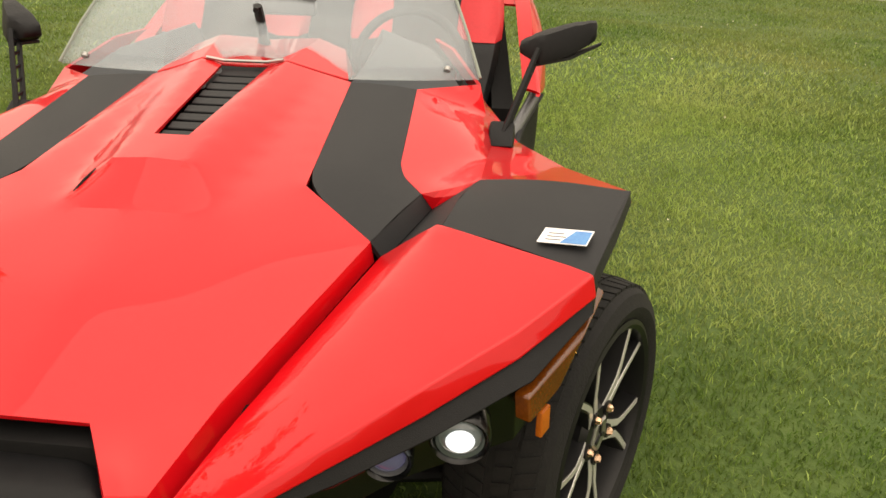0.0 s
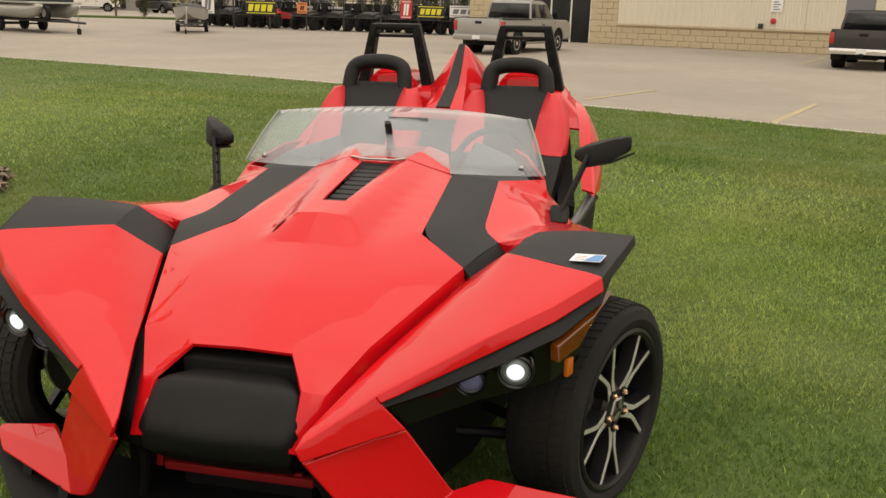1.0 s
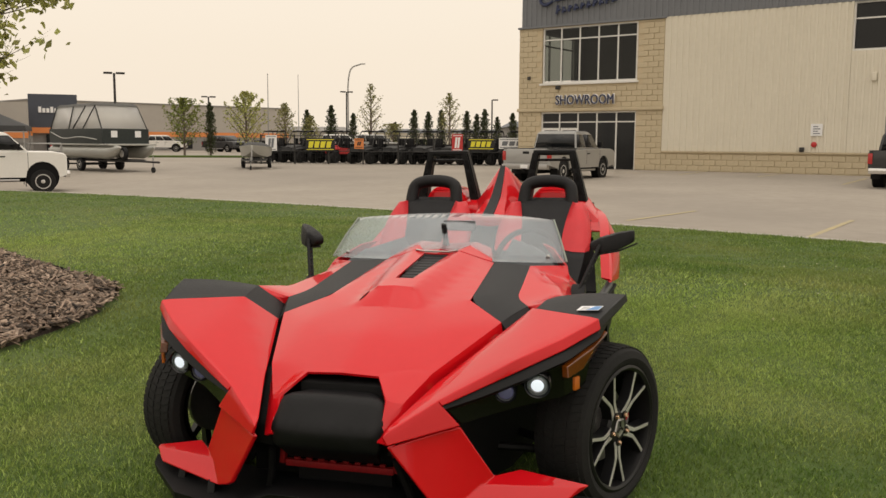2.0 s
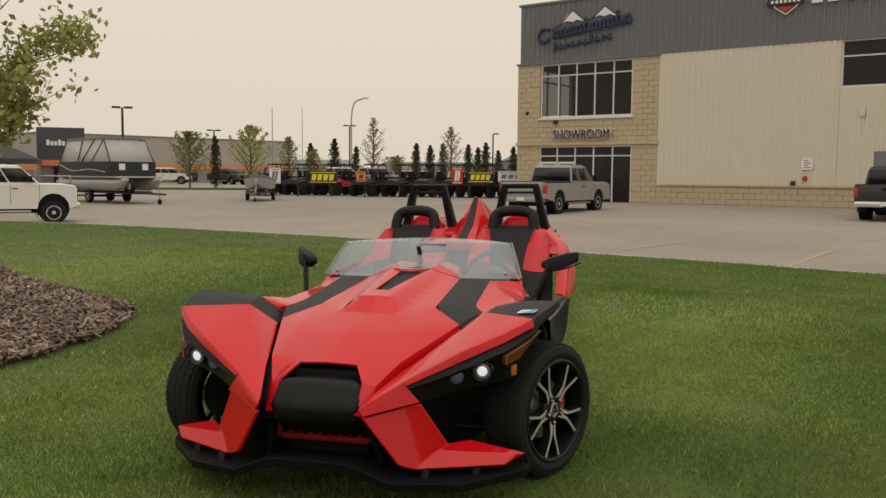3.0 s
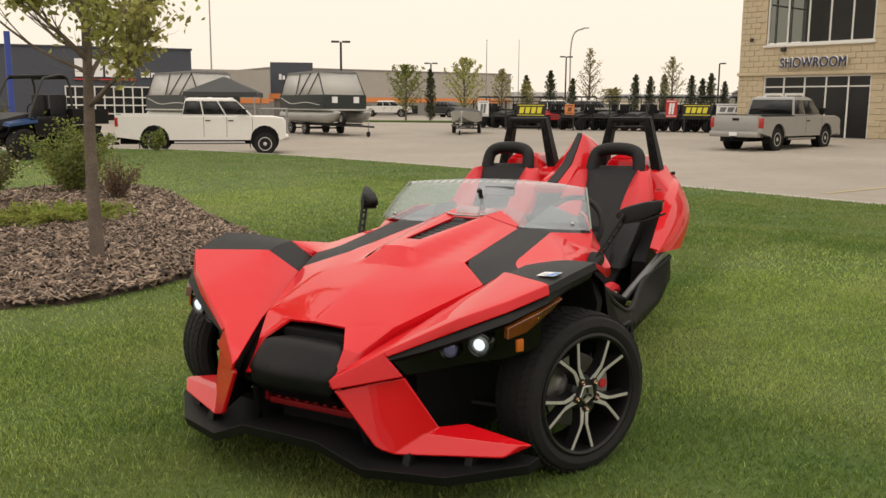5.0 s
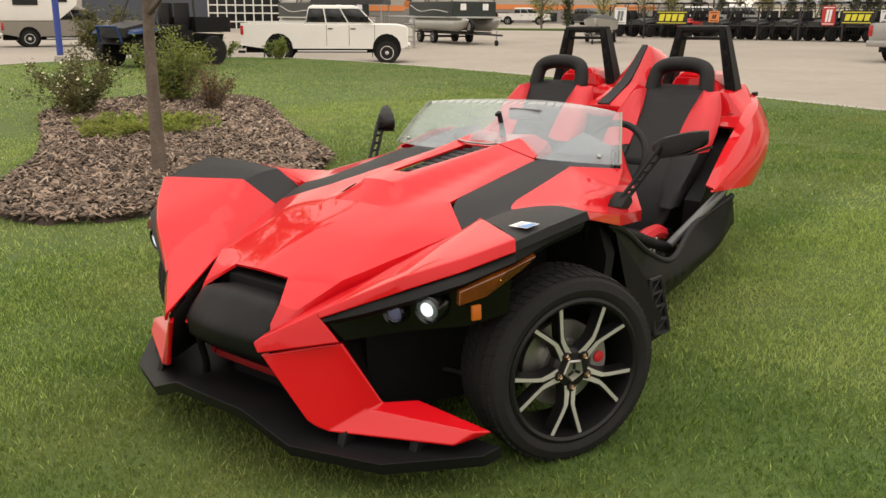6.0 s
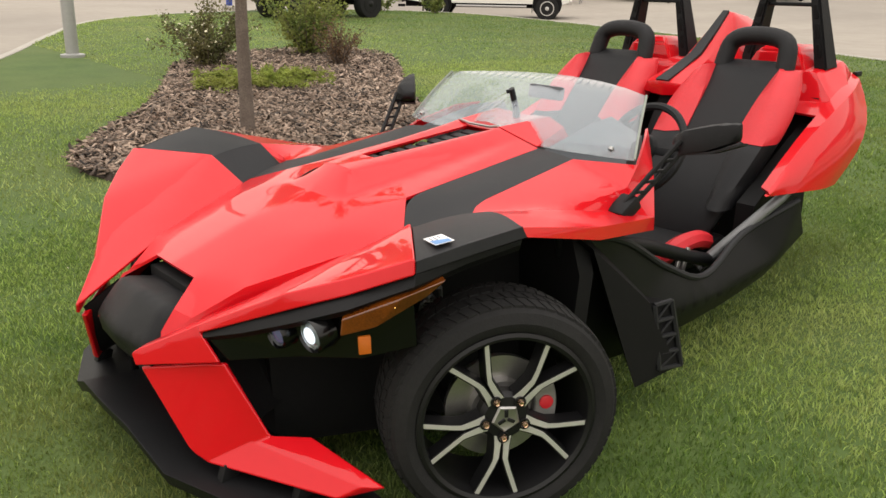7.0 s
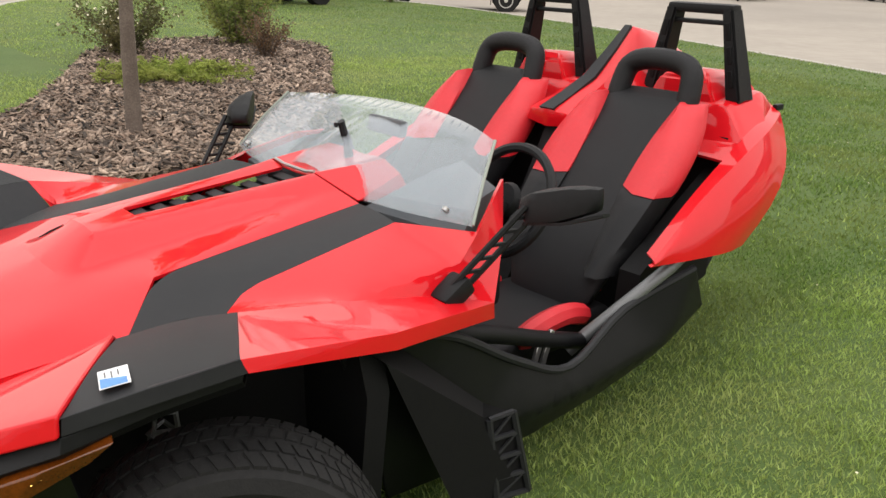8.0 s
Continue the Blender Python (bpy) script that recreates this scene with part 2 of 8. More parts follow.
WHITE_PAINT = material("white_truck_paint", (0.74, 0.725, 0.69), 0.3, 0, (0.66, 0.645, 0.61), 1.2, coat=0.3)
DARK_PAINT = material("dark_truck_paint", (0.025, 0.025, 0.027), 0.3, 0.2, (0.04, 0.04, 0.04), 1.2, coat=0.3)
TAN_PAINT = material("tan_truck_paint", (0.25, 0.23, 0.20), 0.35, 0.3, (0.2, 0.185, 0.16), 1.2)
BLUE_PAINT = material("blue_buggy_plastic", (0.008, 0.035, 0.115), 0.4, 0, (0.012, 0.05, 0.15), 3, spec=0.3)
BLUE_POLE = material("blue_painted_pole", (0.03, 0.06, 0.30), 0.5, 0, (0.025, 0.05, 0.24), 3)
TAIL_RED = material("tail_lamp_red", (0.42, 0.02, 0.02), 0.2, 0, (0.3, 0.012, 0.012), 9, coat=0.4)
RIM_SILVER = material("truck_alloy_rim", (0.62, 0.61, 0.59), 0.42, 0.5, (0.35, 0.34, 0.33), 12)
PONTOON = material("pontoon_aluminium", (0.50, 0.50, 0.47), 0.45, 0.6, (0.42, 0.43, 0.40), 2)
BOAT_DARK = material("boat_dark_side", (0.016, 0.022, 0.022), 0.4, 0, (0.03, 0.04, 0.036), 1.0)
CANVAS = glass("boat_canopy_vinyl", (0.94, 0.93, 0.90), 0.4, 0.40, (0.80, 0.79, 0.76))
CANVAS_GREY = two_tone("grey_canopy_cloth", (0.20, 0.20, 0.195), (0.27, 0.265, 0.255), (0.16, 0.16, 0.155), 2, 0.8, 0.2, 30, thin=0.5)
CANVAS_DARK = material("dark_canvas", (0.035, 0.036, 0.038), 0.8, 0, (0.05, 0.05, 0.05), 2)
POLE_DARK = material("dark_lamp_pole", (0.025, 0.024, 0.023), 0.5, 0.2, (0.04, 0.038, 0.036), 3)
POLE_GREY = material("galvanised_pole", (0.38, 0.38, 0.37), 0.5, 0.5, (0.3, 0.3, 0.29), 3)

# ---- building helpers ----
def mesh_of(name, bm, mat, smooth=38):
    me = bpy.data.meshes.new(name)
    bm.normal_update()
    bm.to_mesh(me)
    bm.free()
    for m in (mat if isinstance(mat, (list, tuple)) else [mat]):
        me.materials.append(m)
    if smooth:
        me.polygons.foreach_set("use_smooth", [True] * len(me.polygons))
        me.set_sharp_from_angle(angle=radians(smooth))
    return me


def part(name, bm, mat, parent=None, label="", smooth=38):
    """Links a bmesh as one mesh object under a thing or under a part."""
    ob = new(name, mesh_of(name, bm, mat, smooth))
    ob.parent = parent
    return tagged(ob, label) if label else ob


def faces(verts, polys):
    bm = bmesh.new()
    vs = [bm.verts.new(v) for v in verts]
    for p in polys:
        bm.faces.new([vs[i] for i in p])
    bm.normal_update()
    return bm


def flip(bm):
    """The mirror image across the middle plane x = 0."""
    for v in bm.verts:
        v.co.x = -v.co.x
    bmesh.ops.reverse_faces(bm, faces=bm.faces)
    return bm


def both(bm):
    """A half at x >= 0 and its mirror image, welded along the middle."""
    geo = bmesh.ops.duplicate(bm, geom=bm.verts[:] + bm.edges[:] + bm.faces[:])["geom"]
    for v in (g for g in geo if isinstance(g, bmesh.types.BMVert)):
        v.co.x = -v.co.x
    bmesh.ops.reverse_faces(bm, faces=[g for g in geo if isinstance(g, bmesh.types.BMFace)])
    bmesh.ops.remove_doubles(bm, verts=bm.verts, dist=0.0005)
    return bm


def crisp(bm, *pairs):
    """Marks edges, named by their corners, as creases that stay."""
    bm.verts.ensure_lookup_table()
    for a, b in pairs:
        e = bm.edges.get((bm.verts[a], bm.verts[b]))
        if e:
            e.smooth = False
    return bm


def softened(bm, times=3, cell=0.045):
    """Finer faces whose creases are rounded, but for the crisp ones; the outline stays."""
    bmesh.ops.triangulate(bm, faces=bm.faces)
    for _ in range(5):
        long = [e for e in bm.edges if e.calc_length() > cell]
        if not long:
            break
        bmesh.ops.subdivide_edges(bm, edges=long, cuts=1)
        bmesh.ops.triangulate(bm, faces=[f for f in bm.faces if len(f.verts) > 3])
    inner = [v for v in bm.verts if not v.is_boundary and all(e.smooth for e in v.link_edges)]
    for _ in range(times):
        bmesh.ops.smooth_vert(bm, verts=inner, factor=0.5, use_axis_x=True, use_axis_y=True, use_axis_z=True)
    for e in bm.edges:
        e.smooth = True
    bm.normal_update()
    return bm


def rounded(points, reach=0.08, steps=6):
    """A line through points whose corners are cut by arcs that begin reach before them."""
    P = [Vector(q) for q in points]
    out = [P[0]]
    for a, b, c in zip(P, P[1:], P[2:]):
        p, q = b + (a - b).normalized() * min(reach, (a - b).length * 0.45), b + (c - b).normalized() * min(reach, (c - b).length * 0.45)
        out += [p.lerp(b, t).lerp(b.lerp(q, t), t) for t in np.linspace(0, 1, steps)]
    return out + [P[-1]]


def evenly(line, n):
    """n places at equal steps along a line."""
    d = [0.0]
    for a, b in zip(line, line[1:]):
        d.append(d[-1] + (b - a).length)
    out, k = [], 0
    for i in range(n):
        t = d[-1] * i / (n - 1)
        while k < len(d) - 2 and d[k + 1] < t:
            k += 1
        out.append(line[k].lerp(line[k + 1], (t - d[k]) / max(1e-9, d[k + 1] - d[k])))
    return out


def ribbon(left, right, n=28, across=4, bulge=0.0):
    """A skin between two lines, bulged upward in the middle."""
    A, B = evenly(left, n), evenly(right, n)
    bm = bmesh.new()
    rows = [[bm.verts.new(a.lerp(b, k / across) + Vector((0, 0, bulge * math.sin(math.pi * k / across)))) for k in range(across + 1)] for a, b in zip(A, B)]
    for p, q in zip(rows, rows[1:]):
        for k in range(across):
            bm.faces.new((p[k], q[k], q[k + 1], p[k + 1]))
    bm.normal_update()
    return bm


def sheet(name, bm, mat, parent, thick=0.012, bevel=0.006, label="", segments=2, angle=22):
    """A panel: the outer faces as given, thickness behind them, rounded edges."""
    ob = part(name, bm, mat, parent, label, 0)
    ob.data.polygons.foreach_set("use_smooth", [True] * len(ob.data.polygons))
    so = ob.modifiers.new("thickness", "SOLIDIFY")
    so.thickness, so.offset = thick, -1
    if bevel:
        be = ob.modifiers.new("edge", "BEVEL")
        be.width, be.segments, be.limit_method, be.angle_limit = bevel, segments, "ANGLE", radians(angle)
        be.harden_normals = True
    return ob


def block(x0, x1, y0, y1, z0, z1, bevel=0.0, segments=2, bm=None):
    out = bmesh.new()
    bmesh.ops.create_cube(out, size=1, matrix=Matrix.Translation(((x0 + x1) / 2, (y0 + y1) / 2, (z0 + z1) / 2)) @ Matrix.Diagonal((abs(x1 - x0), abs(y1 - y0), abs(z1 - z0), 1)))
    if bevel:
        bmesh.ops.bevel(out, geom=out.edges[:], offset=bevel, segments=segments, profile=0.6, affect="EDGES")
    return joined(bm, out) if bm is not None else out


def joined(*bms):
    """All bmeshes put into the first one."""
    first = bms[0]
    for other in bms[1:]:
        tmp = bpy.data.meshes.new("tmp")
        other.to_mesh(tmp)
        other.free()
        first.from_mesh(tmp)
        bpy.data.meshes.remove(tmp)
    return first


def moved(bm, m):
    bmesh.ops.transform(bm, matrix=m, verts=bm.verts)
    return bm


def tube(points, radius, sides=8, closed=False, squash=1.0):
    """A round bar along points; radius may be one number or one for each point."""
    bm = bmesh.new()
    pts = [Vector(p) for p in points]
    n = len(pts)
    rings = []
    up = None
    for i, p in enumerate(pts):
        a, b = pts[(i - 1) % n] if closed or i else pts[0], pts[(i + 1) % n] if closed or i < n - 1 else pts[-1]
        d = (b - a).normalized()
        if up is None:
            up = d.orthogonal().normalized()
        up = (up - d * up.dot(d)).normalized()
        side = d.cross(up)
        r = radius[i] if isinstance(radius, (list, tuple)) else radius
        rings.append([bm.verts.new(p + (up * math.cos(k * math.tau / sides) * squash + side * math.sin(k * math.tau / sides)) * r) for k in range(sides)])
    for i in range(n if closed else n - 1):
        A, B = rings[i], rings[(i + 1) % n]
        for k in range(sides):
            bm.faces.new((A[k], A[(k + 1) % sides], B[(k + 1) % sides], B[k]))
    if not closed:
        bm.faces.new(rings[0][::-1])
        bm.faces.new(rings[-1])
    bmesh.ops.recalc_face_normals(bm, faces=bm.faces)
    return bm


def arc(points, steps=4):
    """A smooth line through the points."""
    P = [Vector(p) for p in points]
    P = [P[0] * 2 - P[1]] + P + [P[-1] * 2 - P[-2]]
    out = []
    for i in range(1, len(P) - 2):
        for s in range(steps):
            t = s / steps
            a, b, c, d = P[i - 1:i + 3]
            out.append(0.5 * (2 * b + (c - a) * t + (2 * a - 5 * b + 4 * c - d) * t * t + (3 * b - a - 3 * c + d) * t ** 3))
    return out + [P[-2]]


def lathe(profile, sides=32, axis="X", caps=True):
    """A body of revolution: profile of (radius, place along the axis)."""
    bm = bmesh.new()
    rings = []
    for r, a in profile:
        ring = []
        for k in range(sides):
            c, s = math.cos(k * math.tau / sides) * r, math.sin(k * math.tau / sides) * r
            ring.append(bm.verts.new({"X": (a, c, s), "Y": (c, a, s), "Z": (c, s, a)}[axis]))
        rings.append(ring)
    for A, B in zip(rings, rings[1:]):
        for k in range(sides):
            bm.faces.new((A[k], A[(k + 1) % sides], B[(k + 1) % sides], B[k]))
    if caps:
        bm.faces.new(rings[0])
        bm.faces.new(rings[-1])
    bmesh.ops.recalc_face_normals(bm, faces=bm.faces)
    return bm


def loft(rings, caps=True):
    """A skin over rings of equally many points."""
    bm = bmesh.new()
    R = [[bm.verts.new(p) for p in ring] for ring in rings]
    n = len(R[0])
    for A, B in zip(R, R[1:]):
        for k in range(n):
            bm.faces.new((A[k], A[(k + 1) % n], B[(k + 1) % n], B[k]))
    if caps:
        bm.faces.new(R[0][::-1])
        bm.faces.new(R[-1])
    bmesh.ops.recalc_face_normals(bm, faces=bm.faces)
    return bm


def prism(outline, depth, axis="Y", at=0.0):
    """A flat outline of (a, b) pairs, given depth along an axis from at on."""
    put = {"X": lambda a, b, d: (d, a, b), "Y": lambda a, b, d: (a, d, b), "Z": lambda a, b, d: (a, b, d)}[axis]
    return loft([[put(a, b, at) for a, b in outline], [put(a, b, at + depth) for a, b in outline]])


def empty(name, m=None, label="", category="", group="", kind=""):
    ob = new(name)
    ob.empty_display_size = 0.2
    if m is not None:
        ob.matrix_basis = m
    return tagged(ob, label, category, group, kind)

# ---- ground ----
LOT = -0.12


def fade(v, a, b):
    k = min(1.0, max(0.0, (v - a) / (b - a)))
    return k * k * (3 - 2 * k)


def lot_height(x, y):
    """The car park falls towards the lawn and is level further off."""
    return min(0.14, max(-0.24, -0.42 + 0.0022 * x + 0.0137 * y)) - 0.11 * (1 - fade(math.hypot(x + 21.6, y - 20.4), 4.0, 11.0))


def lawn_height(x, y):
    """The lawn tilts gently where the roadster stands and is level further off."""
    return (0.0171 * x + 0.0328 * y) * (1 - fade(math.hypot(x, y - 1.2), 3.4, 7.5))


LAWN_EDGE = [(-24.0, 11.6), (-23.4, 9.1), (-21.1, 6.1), (-17.0, 3.9), (-12.9, 2.0), (-9.0, -0.2), (-6.5, -3.0), (-5.0, -8.0), (-4.0, -20.0), (40.0, -20.0), (40.0, -7.0), (20.0, 3.4), (10.0, 8.0),
             (3.6, 11.0), (-0.9, 12.9), (-6.9, 15.0), (-12.2, 16.4), (-18.6, 17.4), (-22.0, 16.5), (-24.3, 14.0)]


def lot_sheet():
    xs = [-900, -300, -120, *np.arange(-80, 61, 5.0), 120, 300, 900]
    ys = [-900, -300, -100, -30, *np.arange(0, 61, 4.0), 100, 300, 900]
    V = [(x, y, lot_height(x, y)) for y in ys for x in xs]
    n = len(xs)
    return faces(V, [(i + n * j, i + 1 + n * j, i + 1 + n * (j + 1), i + n * (j + 1)) for j in range(len(ys) - 1) for i in range(n - 1)])


ground = part("ground", lot_sheet(), ASPHALT, None, "", 80)
tagged(ground, "pale worn asphalt car park reaching to the horizon", "car park", "", "structure")


def edge_line(steps=4):
    return [Vector((p.x, p.y, 0)) for p in arc([(*q, 0) for q in LAWN_EDGE + LAWN_EDGE[:1]], steps)][:-1]


def lawn_sheet():
    bm = faces([(p.x, p.y, 0) for p in edge_line()], [tuple(range(len(edge_line())))])
    for axis, lo, hi, step in ((0, -24, 40, 0.8), (1, -20, 18, 0.8)):
        v = lo
        while v < hi:
            no = Vector((1, 0, 0)) if axis == 0 else Vector((0, 1, 0))
            bmesh.ops.bisect_plane(bm, geom=bm.verts[:] + bm.edges[:] + bm.faces[:], plane_co=no * v, plane_no=no)
            v += step
    bmesh.ops.triangulate(bm, faces=bm.faces)
    for v in bm.verts:
        v.co.z = lawn_height(v.co.x, v.co.y) + 0.003 * noise.noise(Vector((v.co.x * 0.5, v.co.y * 0.5, 0)))
        if v.is_boundary:
            v.co.z = -0.01
    bm.normal_update()
    if next(iter(bm.faces)).normal.z < 0:
        bmesh.ops.reverse_faces(bm, faces=bm.faces)
    return bm


lawn = part("lawn", lawn_sheet(), LAWN, None, "", 80)
tagged(lawn, "mown green lawn with yellowish patches", "lawn", "", "structure")


def kerb_ring():
    pts = edge_line()
    bm = bmesh.new()
    rings = []
    n = len(pts)
    for i, p in enumerate(pts):
        d = (pts[(i + 1) % n] - pts[i - 1]).normalized()
        o = Vector((d.y, -d.x, 0))
        rings.append([bm.verts.new(p + o * a + Vector((0, 0, z))) for a, z in ((-0.03, -0.28), (-0.03, 0.0), (0.0, 0.012), (0.10, 0.008), (0.13, -0.02), (0.15, -0.28))])
    for i in range(n):
        A, B = rings[i], rings[(i + 1) % n]
        for k in range(5):
            bm.faces.new((A[k], B[k], B[k + 1], A[k + 1]))
    bmesh.ops.recalc_face_normals(bm, faces=bm.faces)
    return bm


tagged(part("kerb", kerb_ring(), CONCRETE, None, "", 50), "pale concrete kerb round the lawn", "kerb", "", "structure")

for a, b in (((-0.3, 15.8), (1.1, 18.6)), ((2.8, 12.8), (4.35, 17.2)), ((-2.6, 37.2), (-0.2, 38.6)), ((3.4, 35.6), (5.3, 40.3)), ((6.0, 30.8), (7.5, 35.4)), ((0.2, 36.6), (1.6, 40.6))):
    d = (Vector((*b, 0)) - Vector((*a, 0))).normalized()
    o = Vector((-d.y, d.x, 0)) * 0.06
    A, B = Vector((*a, 0)), Vector((*b, 0))
    A.z, B.z = lot_height(*a) + 0.008, lot_height(*b) + 0.008
    tagged(part("parking_line", faces([A - o, B - o, B + o, A + o], [(0, 1, 2, 3)]), LINE_YELLOW, None, "", 0), "faded yellow parking line on the asphalt", "road marking", "parking lines", "structure")


def fast_mesh(name, co, tris, mat):
    """A mesh from numpy arrays of corners and triangles."""
    me = bpy.data.meshes.new(name)
    me.vertices.add(len(co))
    me.vertices.foreach_set("co", co.astype(np.float32).ravel())
    me.loops.add(tris.size)
    me.loops.foreach_set("vertex_index", tris.astype(np.int32).ravel())
    me.polygons.add(len(tris))
    me.polygons.foreach_set("loop_start", np.arange(0, tris.size, 3, dtype=np.int32))
    me.update(calc_edges=True)
    me.materials.append(mat)
    return me


RNG = np.random.default_rng(7)


def heights(x, y):
    k = np.clip((np.hypot(x, y - 1.2) - 3.4) / 4.1, 0, 1)
    return (0.0171 * x + 0.0328 * y) * (1 - k * k * (3 - 2 * k))


BED = [(-3.50, 0.95), (-3.38, 1.7), (-3.55, 2.75), (-4.1, 3.65), (-5.1, 4.3), (-7.0, 5.5), (-8.8, 6.7), (-10.4, 7.4), (-11.4, 6.9), (-11.5, 5.4), (-10.5, 3.95), (-9.2, 3.2), (-7.7, 2.5), (-6.4, 1.75), (-5.4, 0.95), (-4.6, 0.50), (-3.95, 0.55)]


BED_RING = [(p.x, p.y) for p in arc([(*q, 0) for q in BED + BED[:1]], 4)][:-1]


def inside(x, y, ring):
    """Which of the places lie inside a ring of corners."""
    ok = np.zeros(x.shape, bool)
    for (x0, y0), (x1, y1) in zip(ring, ring[1:] + ring[:1]):
        cross = ((y0 > y) != (y1 > y)) & (x < (x1 - x0) * (y - y0) / (y1 - y0 + 1e-12) + x0)
        ok ^= cross
    return ok


def grass(x, y, tall, wide, fine=True):
    """Bent blades: two triangles and a tip each, or one triangle where they stand far off."""
    n = len(x)
    h = tall * RNG.uniform(0.35, 1.0, n) * (0.88 + 0.25 * np.sin(x * 5.1 + 2 * np.sin(y * 3.3)) * np.sin(y * 4.3 + 1.7 * np.sin(x * 2.9)))
    a = RNG.uniform(0, math.tau, n)
    lean, la = h * RNG.uniform(0.2, 1.15, n), RNG.uniform(0, math.tau, n)
    z = heights(x, y) - 0.004
    w = wide * RNG.uniform(0.6, 1.2, n)
    wx, wy = np.cos(a) * w, np.sin(a) * w
    lx, ly = np.cos(la) * lean, np.sin(la) * lean
    foot = [np.stack([x - wx, y - wy, z], 1), np.stack([x + wx, y + wy, z], 1)]
    bend = [np.stack([x - wx * 0.8 + lx * 0.35, y - wy * 0.8 + ly * 0.35, z + h * 0.6], 1), np.stack([x + wx * 0.8 + lx * 0.35, y + wy * 0.8 + ly * 0.35, z + h * 0.6], 1)]
    rows = foot + (bend if fine else []) + [np.stack([x + lx, y + ly, z + h * 0.95], 1)]
    co = np.stack(rows, 1).reshape(-1, 3)
    tri = np.array([[0, 1, 3], [0, 3, 2], [2, 3, 4]] if fine else [[0, 1, 2]])
    return co, (tri[None] + (np.arange(n) * len(rows))[:, None, None]).reshape(-1, 3)


def paleness(x, y):
    """Share of pale blades beside the roadster's right flank and out by the mulch bed; much of it is light on the grass
    put into colour.
    """
    # right: sheen on the grass, painted as paler blades
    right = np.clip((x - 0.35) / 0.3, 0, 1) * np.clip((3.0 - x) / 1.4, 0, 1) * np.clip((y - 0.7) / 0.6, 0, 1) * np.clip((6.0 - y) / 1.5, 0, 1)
    # left: the sunny look of the lawn, painted the same way
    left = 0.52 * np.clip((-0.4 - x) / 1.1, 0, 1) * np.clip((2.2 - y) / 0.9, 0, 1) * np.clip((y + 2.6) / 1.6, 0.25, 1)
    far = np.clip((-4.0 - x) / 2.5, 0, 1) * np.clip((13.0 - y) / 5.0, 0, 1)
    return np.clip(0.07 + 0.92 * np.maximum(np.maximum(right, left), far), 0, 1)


def sown(x0, x1, y0, y1, per, tall, wide, hole=None, pale=None, soft=0.0, fine=True):
    n = int((x1 - x0) * (y1 - y0) * per)
    x, y = RNG.uniform(x0, x1, n), RNG.uniform(y0, y1, n)
    keep = inside(x, y, [(p.x, p.y) for p in edge_line()]) & ~inside(x, y, BED_RING)
    if hole:
        keep &= ~((x > hole[0]) & (x < hole[1]) & (y > hole[2]) & (y < hole[3]))
    if soft:
        rim = np.minimum(np.minimum(x - x0, x1 - x), np.minimum(y - y0, y1 - y))
        keep &= RNG.uniform(0, 1, n) < rim / soft
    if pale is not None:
        keep &= (RNG.uniform(0, 1, n) < paleness(x, y)) == pale
    return grass(x[keep], y[keep], tall, wide, fine)


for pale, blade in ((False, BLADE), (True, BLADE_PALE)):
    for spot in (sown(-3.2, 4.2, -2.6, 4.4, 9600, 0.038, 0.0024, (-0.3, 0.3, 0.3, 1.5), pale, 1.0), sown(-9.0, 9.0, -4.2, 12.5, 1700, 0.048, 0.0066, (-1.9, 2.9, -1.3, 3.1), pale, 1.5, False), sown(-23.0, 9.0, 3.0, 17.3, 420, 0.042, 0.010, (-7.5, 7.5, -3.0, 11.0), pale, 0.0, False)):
        tagged(new("grass", fast_mesh("grass", *spot, blade)), "short pale straw-flecked grass blades, sheen painted into their colour" if pale else "short green grass blades with dry straw among them", "grass", "", "stuff")

# mulch bed with bark chips
def bed_sheet():
    ring = [Vector((p.x, p.y, 0)) for p in arc([(*q, 0) for q in BED + BED[:1]], 4)][:-1]
    bm = faces([(p.x, p.y, 0) for p in ring], [tuple(range(len(ring)))])
    for axis, lo, hi in ((0, -12, -3), (1, 0, 8)):
        v = lo
        while v < hi:
            no = Vector((1, 0, 0)) if axis == 0 else Vector((0, 1, 0))
            bmesh.ops.bisect_plane(bm, geom=bm.verts[:] + bm.edges[:] + bm.faces[:], plane_co=no * v, plane_no=no)
            v += 0.3
    bmesh.ops.triangulate(bm, faces=bm.faces)
    for v in bm.verts:
        z = lawn_height(v.co.x, v.co.y)
        v.co.z = z - 0.03 if v.is_boundary else z + 0.045 + 0.03 * noise.noise(v.co * 1.7)
    bm.normal_update()
    if next(iter(bm.faces)).normal.z < 0:
        bmesh.ops.reverse_faces(bm, faces=bm.faces)
    return bm


tagged(part("mulch_bed", bed_sheet(), MULCH_BED, None, "", 80), "bed of dark bark mulch set in the lawn", "flower bed", "", "structure")


